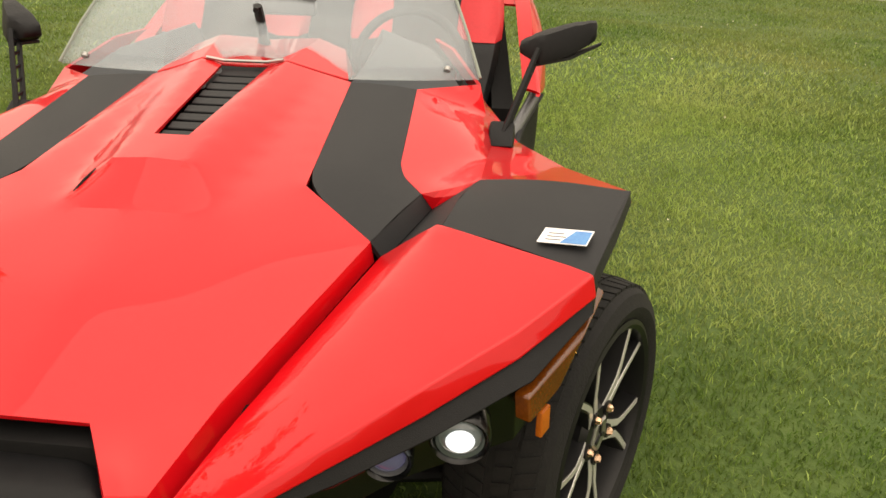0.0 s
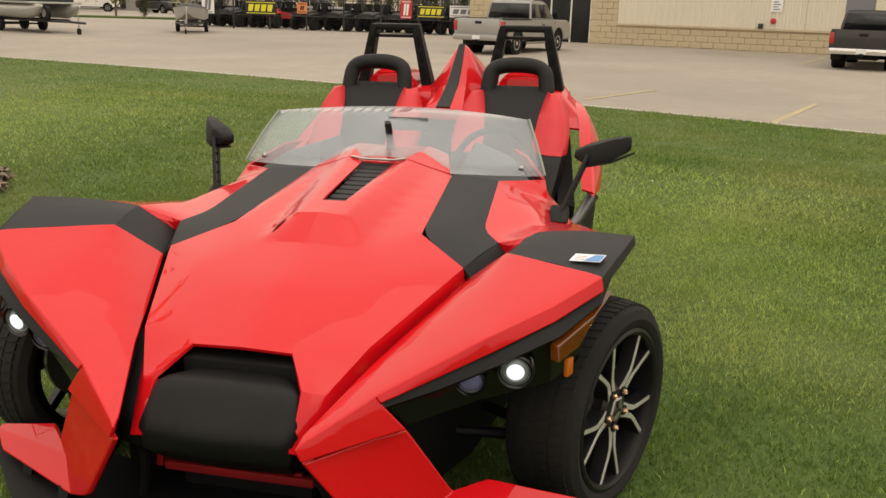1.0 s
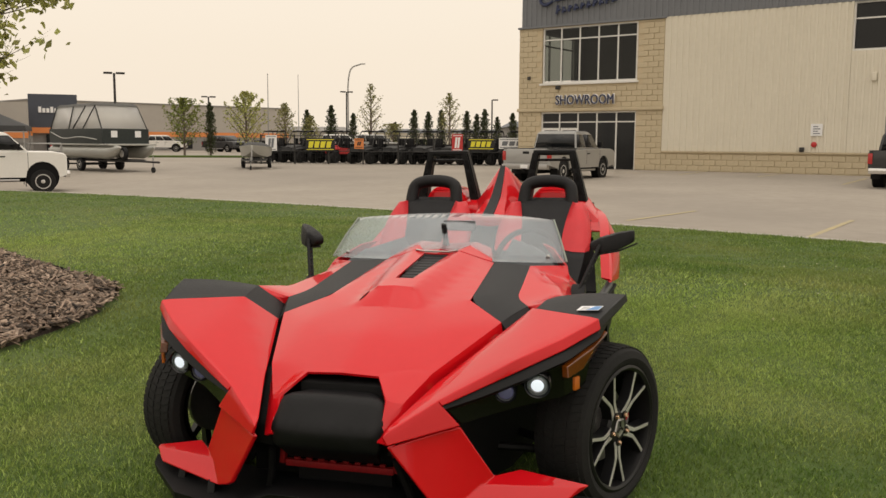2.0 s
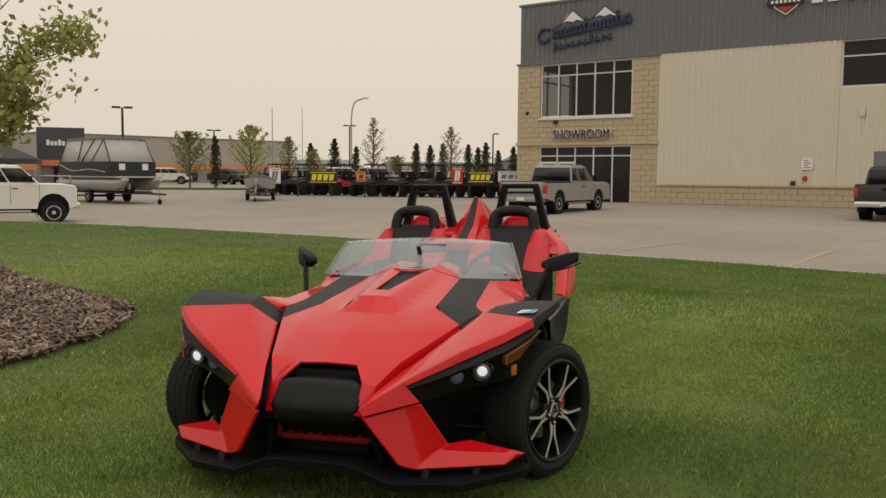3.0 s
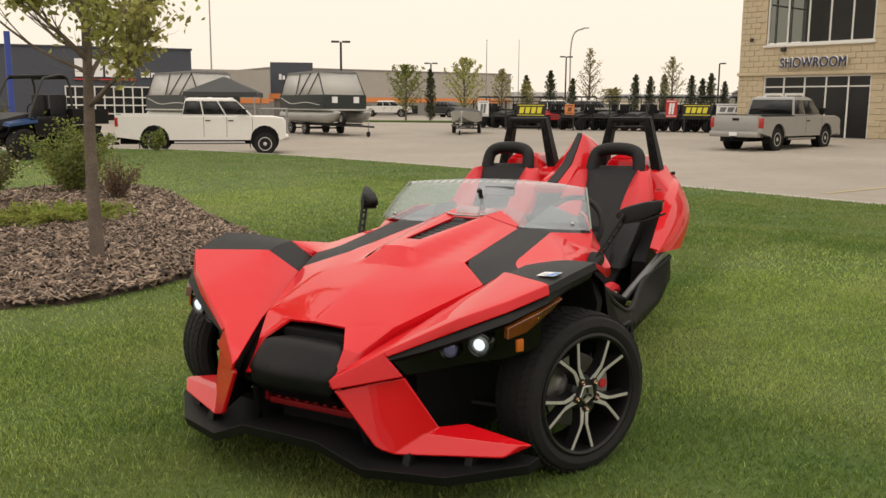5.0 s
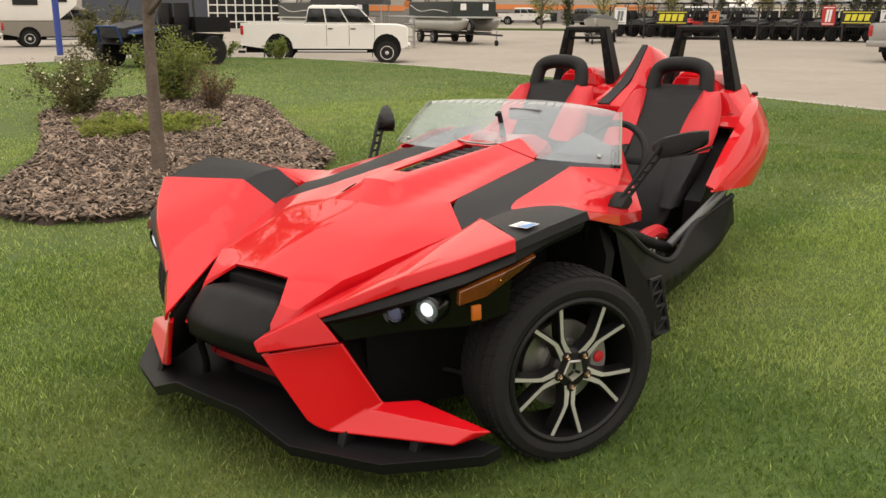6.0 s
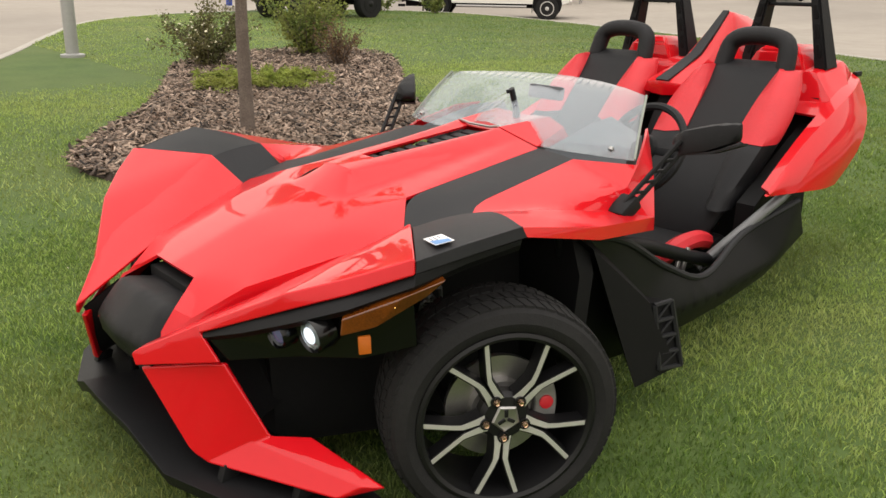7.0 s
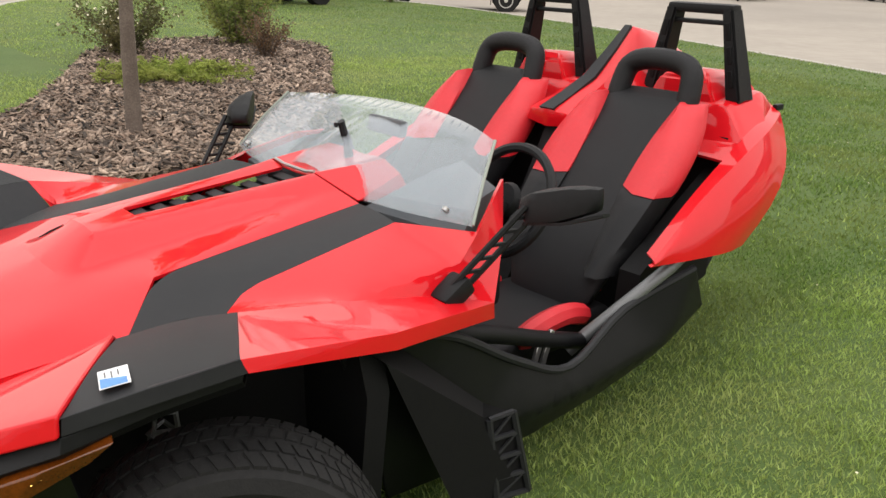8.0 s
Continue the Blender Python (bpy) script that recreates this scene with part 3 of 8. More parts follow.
def chips(n):
    x, y = RNG.uniform(-11.6, -3.3, n * 3), RNG.uniform(0.4, 7.5, n * 3)
    near = RNG.uniform(0, 1, n * 3) < np.clip(1.6 - (np.hypot(x + 4.5, y - 1.8)) / 6, 0.25, 1)
    keep = inside(x, y, BED_RING) & near
    x, y = x[keep], y[keep]
    n = len(x)
    z = heights(x, y) + 0.05 + RNG.uniform(0, 0.03, n)
    L, W, T = 0.018 + 0.075 * RNG.uniform(0, 1, n) ** 2.2, RNG.uniform(0.005, 0.017, n), RNG.uniform(0.002, 0.005, n)
    a, tilt, roll = RNG.uniform(0, math.tau, n), RNG.normal(0, 0.35, n), RNG.normal(0, 0.35, n)
    ux = np.stack([np.cos(a) * np.cos(tilt), np.sin(a) * np.cos(tilt), np.sin(tilt)], 1)
    side = np.stack([-np.sin(a), np.cos(a), np.sin(roll)], 1)
    up = np.cross(ux, side)
    c = np.stack([x, y, z], 1)
    cs = []
    for i, j, k in ((-1, -1, -1), (1, -0.7, -1), (0.85, 1, -1), (-1, 0.8, -1), (-1, -1, 1), (1, -0.7, 1), (0.85, 1, 1), (-1, 0.8, 1)):
        cs.append(c + ux * (L * i)[:, None] + side * (W * j)[:, None] + up * (T * k)[:, None])
    co = np.stack(cs, 1).reshape(-1, 3)
    quads = np.array([[4, 5, 6], [4, 6, 7], [0, 1, 5], [0, 5, 4], [1, 2, 6], [1, 6, 5], [2, 3, 7], [2, 7, 6], [3, 0, 4], [3, 4, 7]])
    return co, (quads[None] + (np.arange(n) * 8)[:, None, None]).reshape(-1, 3)


tagged(new("bark_chips", fast_mesh("bark_chips", *chips(19000), CHIP)), "loose brown and grey bark chips on the bed", "bark chips", "", "stuff")

# ---- showroom building ----
FACE = Matrix.Translation((-8.4, 43.7, LOT)) @ Matrix.Rotation(radians(-19.83), 4, "Z")
hall = empty("showroom_building", FACE, "two-storey showroom with tan stone front and slate and beige metal cladding", "building")
LIFT = -LOT
WIN_UP, WIN_LOW = (1.42, 6.70, 4.50 + LIFT, 7.34 + LIFT), (1.38, 6.73, 0.10, 3.02 + LIFT)


def wall_with_holes(s0, s1, z0, z1, holes, depth):
    """A wall of some depth from s0 to s1, with rectangular openings."""
    xs = sorted({s0, s1, *[h[0] for h in holes], *[h[1] for h in holes]})
    zs = sorted({z0, z1, *[h[2] for h in holes], *[h[3] for h in holes]})
    out = bmesh.new()
    for a, b in zip(xs, xs[1:]):
        for c, d in zip(zs, zs[1:]):
            m = ((a + b) / 2, (c + d) / 2)
            if not any(h[0] < m[0] < h[1] and h[2] < m[1] < h[3] for h in holes):
                joined(out, block(a, b, 0, depth, c, d))
    return out


for a, b0, c0, d in ((0, WIN_LOW[0], -0.2, 7.42 + LIFT), (WIN_UP[1] + 0.03, 8.1, -0.2, 7.42 + LIFT), (WIN_LOW[0], WIN_UP[1] + 0.03, -0.2, WIN_LOW[2]), (WIN_LOW[0], WIN_UP[1] + 0.03, WIN_LOW[3], WIN_UP[2]), (WIN_LOW[0], WIN_UP[1] + 0.03, WIN_UP[3], 7.42 + LIFT)):
    part("wall_piece", block(a, b0, 0, 0.35, c0, d), STONE_BACK, hall, "", 0)
for y0, y1, z0, z1 in ((0.36, 1.5, -0.2, 10.5 + LIFT), (1.5, 5.8, -0.2, WIN_UP[2]), (1.5, 5.8, WIN_UP[3], 10.5 + LIFT), (5.8, 24, -0.2, 10.5 + LIFT)):
    part("side_wall", block(0.0, 0.35, y0, y1, z0, z1), CLAD_GREY, hall, "", 0)
for y0 in (1.5, 2.9, 4.35, 5.75):
    part("side_window_bar", block(0.1, 0.2, y0, y0 + 0.07, WIN_UP[2], WIN_UP[3]), FRAME_WHITE, hall)
part("side_window_bar", block(0.1, 0.2, 1.57, 5.75, WIN_UP[3] - 0.65, WIN_UP[3] - 0.58), FRAME_WHITE, hall)
part("rear_wall", block(0.36, 34, 23.7, 24, -0.2, 10.5 + LIFT), CLAD_GREY, hall)
part("end_wall", block(33.7, 34, 0.36, 23.6, -0.2, 10.5 + LIFT), CLAD_GREY, hall)
part("roof", block(0.36, 33.6, 0.4, 23.6, 10.2 + LIFT, 10.35 + LIFT), CLAD_GREY, hall)
part("floor_slab", block(0.36, 33.6, 0.37, 23.6, 3.05 + LIFT, 3.35 + LIFT), CLAD_GREY, hall)
part("inner_wall", block(0.4, 33.6, 7.0, 7.2, 0, 10.1), GREY_WALL, hall)


def ribs(s0, s1, z0, z1, pitch, out):
    """Metal cladding folded into upright ribs."""
    pts, s = [], s0
    while s < s1 - 0.01:
        w = min(pitch, s1 - s)
        pts += [(s, 0), (s + w * 0.55, 0), (s + w * 0.63, -out), (s + w * 0.92, -out)]
        s += w
    pts.append((s1, 0))
    bm = bmesh.new()
    lo, hi = [bm.verts.new((a, b, z0)) for a, b in pts], [bm.verts.new((a, b, z1)) for a, b in pts]
    for i in range(len(pts) - 1):
        bm.faces.new((lo[i], lo[i + 1], hi[i + 1], hi[i]))
    bmesh.ops.recalc_face_normals(bm, faces=bm.faces)
    if next(iter(bm.faces)).normal.y > 0:
        bmesh.ops.reverse_faces(bm, faces=bm.faces)
    return bm


grey_clad = sheet("grey_cladding", moved(ribs(0.15, 34, 7.42 + LIFT, 10.5 + LIFT, 0.30, 0.045), Matrix.Translation((0, -0.03, 0))), CLAD_GREY, hall, 0.02, 0, "slate grey ribbed metal cladding")
grey_clad.data.polygons.foreach_set("use_smooth", [False] * len(grey_clad.data.polygons))
W2 = (16.45, 22.5, 5.37 + LIFT, 7.42 + LIFT)
part("cladding_wall", wall_with_holes(8.1, 34, 1.08 + LIFT, 7.42 + LIFT, [W2], 0.3), CLAD_BEIGE, hall, "", 0)
part("parapet_wall", block(0.15, 34, 0.02, 0.3, 7.43 + LIFT, 10.48 + LIFT), CLAD_GREY, hall)
clad = sheet("beige_cladding", moved(ribs(8.14, 16.44, 1.09 + LIFT, 7.42 + LIFT, 0.30, 0.040), Matrix.Translation((0, -0.03, 0))), CLAD_BEIGE, hall, 0.02, 0, "beige ribbed metal cladding")
clad.data.polygons.foreach_set("use_smooth", [False] * len(clad.data.polygons))
clad = sheet("beige_cladding", moved(ribs(16.45, 34, 1.09 + LIFT, 5.37 + LIFT, 0.30, 0.040), Matrix.Translation((0, -0.03, 0))), CLAD_BEIGE, hall, 0.02, 0, "beige ribbed metal cladding")
clad.data.polygons.foreach_set("use_smooth", [False] * len(clad.data.polygons))
part("base_wall", block(8.1, 34, -0.02, 0.3, -0.2, 1.0 + LIFT), STONE_BACK, hall)
part("base_cap", block(8.1, 34, -0.12, 0.3, 1.0 + LIFT, 1.08 + LIFT, 0.02), STONE, hall)
part("stone_band", block(-0.04, 8.16, -0.14, 0.0, 3.05 + LIFT, 3.22 + LIFT, 0.02), STONE, hall)
part("stone_cap", block(-0.06, 8.18, -0.12, 0.3, 7.36 + LIFT, 7.46 + LIFT, 0.02), CLAD_GREY, hall)
part("parapet_cap", block(0.05, 34.05, -0.12, 0.35, 10.48 + LIFT, 10.6 + LIFT, 0.02), CLAD_GREY, hall)


def glazing(name, box, cols, rows, label, glass_mat=None):
    """A window with its frame, sill, bars and panes."""
    s0, s1, z0, z1 = box
    win = empty(name)
    win.parent = hall
    tagged(win, label)
    fr = bmesh.new()
    for a, b, c, d in ((s0, s1, z0, z0 + 0.09), (s0, s1, z1 - 0.07, z1), (s0, s0 + 0.07, z0 + 0.09, z1 - 0.07), (s1 - 0.07, s1, z0 + 0.09, z1 - 0.07)):
        joined(fr, block(a, b, 0.05, 0.16, c, d))
    part("window_frame", fr, FRAME_WHITE, win)
    for x in cols:
        part("window_bar", block(x - 0.035, x + 0.035, 0.06, 0.15, z0 + 0.09, z1 - 0.07), FRAME_WHITE, win)
    for z in rows:
        part("window_bar", block(s0 + 0.07, s1 - 0.07, 0.065, 0.145, z - 0.03, z + 0.03), FRAME_WHITE, win)
    xs, zs = [s0 + 0.07, *cols, s1 - 0.07], [z0 + 0.09, *rows, z1 - 0.07]
    for a, b in zip(xs, xs[1:]):
        for c, d in zip(zs, zs[1:]):
            part("pane", block(a + 0.035, b - 0.035, 0.10, 0.112, c + 0.03, d - 0.03), glass_mat or DARK_PANE, win)
    return win


def even(a, b, n):
    return [a + (b - a) * i / n for i in range(1, n)]


up = glazing("upper_window", WIN_UP, even(WIN_UP[0], WIN_UP[1], 5), [WIN_UP[3] - 0.62], "tall dark upper window with white bars", TINTED_PANE)
part("window_sill", block(1.3, 6.82, -0.12, 0.05, 4.40 + LIFT, 4.50 + LIFT, 0.015), FRAME_WHITE, up)
glazing("entrance_window", WIN_LOW, even(WIN_LOW[0], WIN_LOW[1], 5), [2.50 + LIFT], "dark glass shop entrance with white bars")
glazing("side_window", W2, even(W2[0], W2[1], 3), [W2[2] + 1.35], "dark side window with white bars")
for i, s in enumerate((1.46, 2.55)):
    dr = empty("entrance_door")
    dr.parent = hall
    fr = bmesh.new()
    for a, b, c, d in ((s, s + 1.02, 0.02, 0.28), (s, s + 1.02, 2.20, 2.32), (s, s + 0.11, 0.28, 2.20), (s + 0.91, s + 1.02, 0.28, 2.20)):
        joined(fr, block(a, b, 0.02, 0.075, c, d))
    part("door_frame", fr, FRAME_WHITE, dr)
    part("pane", block(s + 0.11, s + 0.91, 0.045, 0.055, 0.28, 2.20), DARK_PANE, dr)
    part("door_handle", tube([(s + (0.86 if i == 0 else 0.16), -0.02, 0.95), (s + (0.86 if i == 0 else 0.16), -0.02, 1.35)], 0.02, 6), STEEL, dr)
part("wall_lamp", joined(block(2.28, 2.52, -0.18, 0.0, 4.18 + LIFT, 4.36 + LIFT, 0.03)), POLE_DARK, hall)
part("wall_box", block(0.55, 0.72, -0.10, 0.0, 4.72 + LIFT, 4.90 + LIFT, 0.02), POLE_DARK, hall)
part("white_notice", block(14.98, 15.46, -0.10, -0.06, 1.80 + LIFT, 2.32 + LIFT), SIGN_WHITE, hall, "white notice board on the cladding")
part("notice_bar", joined(*[block(15.08, 15.38 - 0.1 * (i % 2), -0.105, -0.10, 1.88 + LIFT + 0.1 * i, 1.92 + LIFT + 0.1 * i) for i in range(4)]), CLAD_GREY, hall, "unreadable print")
part("fire_bell", moved(lathe([(0.12, 0), (0.12, -0.05), (0.06, -0.09)], 14, "Y"), Matrix.Translation((15.15, -0.08, 1.42 + LIFT))), SIGN_RED, hall)
part("meter_box", block(14.55, 14.75, -0.18, -0.06, 1.1 + LIFT, 1.3 + LIFT, 0.02), POLE_DARK, hall)
part("wall_vent", block(17.3, 17.5, -0.16, -0.06, 4.1 + LIFT, 4.45 + LIFT, 0.02), CLAD_BEIGE, hall)
side_door = part("steel_door", block(17.95, 19.0, -0.10, 0.0, 0.0, 2.6 + LIFT, 0.01), CLAD_GREY, hall)
part("door_handle", block(18.05, 18.15, -0.16, -0.10, 1.1, 1.14, 0.01), STEEL, side_door)
part("footing", block(-0.3, 34, -0.9, 0.0, -0.05, 0.10, 0.02), CONCRETE, hall)

# lettering over the entrance
def lettering(text, size, mat, m, parent, depth=0.03):
    cu = bpy.data.curves.new("lettering", "FONT")
    cu.body, cu.size, cu.extrude, cu.align_x = text, size, depth, "CENTER"
    cu.materials.append(mat)
    ob = new("lettering", cu)
    ob.parent = parent
    ob.matrix_basis = m
    return ob


sign = empty("entrance_sign", FACE @ Matrix.Translation((4.0, -0.15, 3.45 + LIFT)), "navy capital letters reading SHOWROOM with white outline", "sign")
for k, (mat, off, dep) in enumerate(((SIGN_WHITE, 0.0, 0.02), (NAVY, 0.0, 0.02))):
    t = lettering("SHOWROOM", 0.66, mat, Matrix.Translation((0, -0.03 - 0.06 * k, -0.05)) @ Matrix.Rotation(radians(90), 4, "X") @ Matrix.Diagonal((0.80, 1, 1, 1)), sign, dep)
    t.data.bevel_depth, t.data.bevel_resolution = (0.030, 0) if k == 0 else (0.006, 0)
    t.data.space_character = 1.06

# roof-line sign of plain shapes: two white peaks over navy swashes
logo = empty("dealer_sign", FACE @ Matrix.Translation((1.25, -0.16, 7.72 + LIFT)) @ Matrix.Diagonal((1.02, 1, 1.06, 1)), "navy script-like sign shapes under two white mountain peaks", "sign")
part("peak", prism([(1.35, 1.55), (1.75, 1.95), (2.05, 2.10), (2.35, 1.90), (2.75, 1.55), (2.3, 1.68), (2.05, 1.58), (1.75, 1.66)], 0.04), SIGN_WHITE, logo)
part("peak", prism([(3.25, 1.70), (3.6, 2.02), (3.85, 2.14), (4.15, 1.98), (4.6, 1.62), (4.1, 1.78), (3.8, 1.70), (3.55, 1.78)], 0.04), SIGN_WHITE, logo)
part("ridge", tube([(0.75, 0.01, 1.30), (1.35, 0.01, 1.52), (2.05, 0.01, 2.15), (2.75, 0.01, 1.58), (3.2, 0.01, 1.68), (3.85, 0.01, 2.18), (4.6, 0.01, 1.62)], 0.035, 5), NAVY, logo)
rnd = random.Random(4)
part("swash", joined(tube(arc([(0.75, 0, 1.32), (0.30, 0, 1.35), (0.05, 0, 0.95), (0.35, 0, 0.72), (0.75, 0, 0.88)], 5), 0.075, 6), tube(arc([(0.1, 0, 0.80), (1.6, 0, 0.92), (3.6, 0, 1.05), (5.35, 0, 1.22)], 4), 0.022, 5)), NAVY, logo)
for i in range(10):
    x, z, h = 0.95 + i * 0.44, 0.88 + 0.045 * i, 0.34 if i not in (4, 8) else 0.58
    part("swash", moved(joined(tube([(0, 0, 0), (0.08, 0, h * 1.15)], 0.085, 5), tube(arc([(0.06, 0, h * 0.8), (0.24, 0, 0.40), (0.28, 0, 0.02)], 3), 0.075, 5), tube([(0.02, 0, 0.06), (0.42, 0, 0.10)], 0.05, 5)), Matrix.Translation((x, 0, z))), NAVY, logo)
for i in range(10):
    x = 1.0 + i * 0.34
    part("swash", moved(joined(tube([(0, 0, 0), (0.07, 0, 0.30 + 0.12 * (i in (0, 6)))], 0.075, 5), tube([(0.02, 0, 0.14), (0.20, 0, 0.22 - 0.12 * (i % 2))], 0.065, 5)), Matrix.Translation((x, 0, 0.25 + 0.035 * i))), NAVY, logo)
crest = empty("maker_sign", FACE @ Matrix.Translation((13.2, -0.18, 8.7 + LIFT)), "red crest and pale plain bars on the grey cladding", "sign")
part("crest", prism([(0.15, 0.75), (1.55, 0.75), (1.35, 0.35), (0.85, 0.0), (0.35, 0.35)], 0.08), SIGN_WHITE, crest)
part("crest_field", prism([(0.22, 0.72), (1.48, 0.72), (1.29, 0.38), (0.85, 0.07), (0.41, 0.38)], 0.04, at=-0.03), POLE_DARK, crest)
part("crest_tip", prism([(0.52, 0.36), (1.18, 0.36), (0.85, 0.11)], 0.04, at=-0.05), SIGN_RED, crest)
part("crest_band", prism([(0.0, 0.44), (1.7, 0.44), (1.62, 0.74), (0.08, 0.74)], 0.06, at=-0.06), POLE_DARK, crest)
part("band_bar", joined(*[prism([(0.22 + 0.19 * i, 0.53), (0.33 + 0.19 * i, 0.53), (0.33 + 0.19 * i, 0.66), (0.22 + 0.19 * i, 0.66)], 0.02, at=-0.08) for i in range(7)]), SIGN_WHITE, crest)
for i in range(7):
    part("sign_bar", prism([(1.95 + 0.66 * i, 0.40), (2.40 + 0.66 * i, 0.40), (2.46 + 0.66 * i, 0.98), (2.01 + 0.66 * i, 0.98)], 0.08), SIGN_WHITE, crest)

# ---- far buildings ----
def place_between(a, b, name, label):
    """A building whose front runs from a to b on the ground: local x along it, y away from the viewer."""
    d = Vector((b[0] - a[0], b[1] - a[1], 0))
    th = empty(name, Matrix.Translation((a[0], a[1], LOT)) @ Matrix.Rotation(math.atan2(d.y, d.x), 4, "Z"), label, "building")
    return th, d.length


shop, L = place_between((-64.5, 40.8), (-55.6, 51.6), "plumbing_shop", "slate blue shop with white glazing and plain white sign shapes")
part("wall", joined(block(-6, L, 0, 30, 0, 6.1)), SLATE, shop, "", 0)
part("roof_edge", block(-6, L + 0.1, -0.12, 30, 6.1, 6.22), SLATE, shop)
for i in range(4):
    x = 4.8 + i * 1.16
    part("sign_bar", prism([(x, 3.75), (x + 0.98, 3.75), (x + 0.98, 5.2), (x, 5.2)], 0.12, at=-0.2), SIGN_WHITE, shop)
part("sign_line", block(4.7, 9.5, -0.2, -0.1, 3.50, 3.60), SIGN_RED, shop)
for i in range(7):
    part("sign_bar", block(9.9 + 0.4 * i, 10.2 + 0.4 * i, -0.2, -0.08, 3.75, 4.15), SIGN_WHITE, shop)
for x in np.arange(4.0, 12.9, 0.74):
    part("glazing_bar", block(x - 0.05, x + 0.05, -0.16, -0.02, 0, 3.0), FRAME_WHITE, shop)
for z in (0.1, 0.75, 1.45, 2.1, 2.95):
    part("glazing_bar", block(4.0, 12.85, -0.15, -0.03, z - 0.05, z + 0.05), FRAME_WHITE, shop)
part("glazing", block(4.0, 12.85, -0.1, -0.04, 0.05, 3.0), DARK_PANE, shop)
part("glazing_sign", block(10.6, 11.9, -0.2, -0.16, 2.2, 2.7), SIGN_WHITE, shop)
annex, L = place_between((-65, 56.2), (-57.6, 63.45), "store_annex", "pale warehouse wing with an orange band")
part("wall", block(0, L, 0, 12, 2.2, 4.9), BEIGE_WALL, annex)
part("lower_wall", block(0, L, 0.02, 12, 0, 1.7), GREY_WALL, annex)
part("orange_band", block(0, L, -0.04, 12, 1.7, 2.2), ORANGE, annex)

store, L = place_between((-76, 73.4), (-55.7, 112.3), "warehouse_store", "long pale warehouse store with an orange band")
part("wall", block(8, L, 0, 40, 2.6, 6.0), BEIGE_WALL, store)
part("lower_wall", block(8, L, 0.02, 40, 0, 2.0), GREY_WALL, store)
part("orange_band", block(8, L, -0.04, 40, 2.0, 2.6), ORANGE, store)
part("roof_edge", block(7.9, L + 0.1, -0.1, 40, 6.0, 6.15), GREY_WALL, store)
for x in (10, 17, 24, 31, 38):
    part("window_strip", block(x, x + 4.5, -0.06, 0.0, 0.5, 1.6), DARK_PANE, store)
gate, L = place_between((-62.2, 68.85), (-58.8, 71.7), "store_entrance", "slate blue entrance block with plain white sign bars")
part("wall", block(0, L, 0, 6, 2.7, 6.0), SLATE, gate)
part("wall", block(0.3, L - 0.3, 0.3, 6, 0, 2.7), GREY_WALL, gate)
part("orange_band", block(-0.3, L + 0.3, -0.05, 6.1, 2.2, 2.75), ORANGE, gate)
for i in range(8):
    part("sign_bar", block(0.9 + i * 0.36, 1.17 + i * 0.36, -0.12, 0, 4.2, 4.62 + 0.15 * (i in (0, 3, 6))), SIGN_WHITE, gate)
part("sign_bar", block(2.9, 3.8, -0.12, 0, 3.75, 3.92), SIGN_RED, gate)
part("doorway", block(1.5, 4.2, 0.1, 0.35, 0, 2.1), DARK_PANE, gate)
for i, (a, b, h, mat) in enumerate((((-83, 152), (-66, 162), 4.4, BEIGE_WALL), ((-60, 158), (-34, 168), 4.0, CLAD_BEIGE), ((-32, 150), (-14, 156), 5.2, GREY_WALL), ((-120, 60), (-90, 110), 6.0, BEIGE_WALL))):
    far, L = place_between(a, b, "far_building", "pale low building in the haze")
    part("wall", block(0, L, 0, 15, 0, h * 0.8), mat, far)
    part("roof", loft([[(-0.4, -0.4, h * 0.8), (L + 0.4, -0.4, h * 0.8), (L + 0.4, 15.4, h * 0.8), (-0.4, 15.4, h * 0.8)], [(1.5, 2.5, h), (L - 1.5, 2.5, h), (L - 1.5, 12.5, h), (1.5, 12.5, h)]]), CLAD_GREY if i else GREY_WALL, far)
    for k in range(int(L / 3.4)):
        part("window", block(1.2 + 3.4 * k, 3.0 + 3.4 * k, -0.08, 0.0, 0.9, 2.1), DARK_PANE, far)

# lamp posts
def lamp_post(x, y, h, heads=2, turn=38, mat=POLE_DARK):
    lp = empty("car_park_lamp", Matrix.Translation((x, y, LOT)) @ Matrix.Rotation(radians(turn), 4, "Z"), "dark car park lamp with flat heads" if heads else "slim tapered light pole", "street lamp")
    part("pole", tube([(0, 0, -0.1), (0, 0, h * 0.5), (0, 0, h)], [0.09, 0.08, 0.07], 8), mat, lp)
    part("base", lathe([(0.22, -0.1), (0.22, 0.5), (0.18, 0.55)], 14, "Z"), CONCRETE, lp)
    for s in (-1, 1)[:heads]:
        part("head", block(min(0.1 * s, 0.62 * s), max(0.1 * s, 0.62 * s), -0.16, 0.16, h - 0.06, h + 0.06, 0.02), mat, lp)
    return lp


lamp_post(-33.8, 43.9, 5.66)
lamp_post(-42.1, 68.5, 5.5)
lamp_post(-32.9, 78.8, 6.4)
lamp_post(-19.2, 83.3, 5.7, 1, 160)
for x, y, h, out in ((-44.2, 106.6, 11.6, 1.8),):
    lp = empty("road_lamp", Matrix.Translation((x, y, LOT)), "tall curved grey street lamp", "street lamp")
    part("pole", tube(arc([(0, 0, -0.1), (0, 0, h * 0.5), (0, 0, h * 0.78), (out * 0.25, 0, h * 0.95), (out, 0, h)], 5), 0.10, 7), POLE_GREY, lp)
    part("head", block(min(out, out * 1.35), max(out, out * 1.35), -0.12, 0.12, h - 0.06, h + 0.08, 0.03), POLE_GREY, lp)
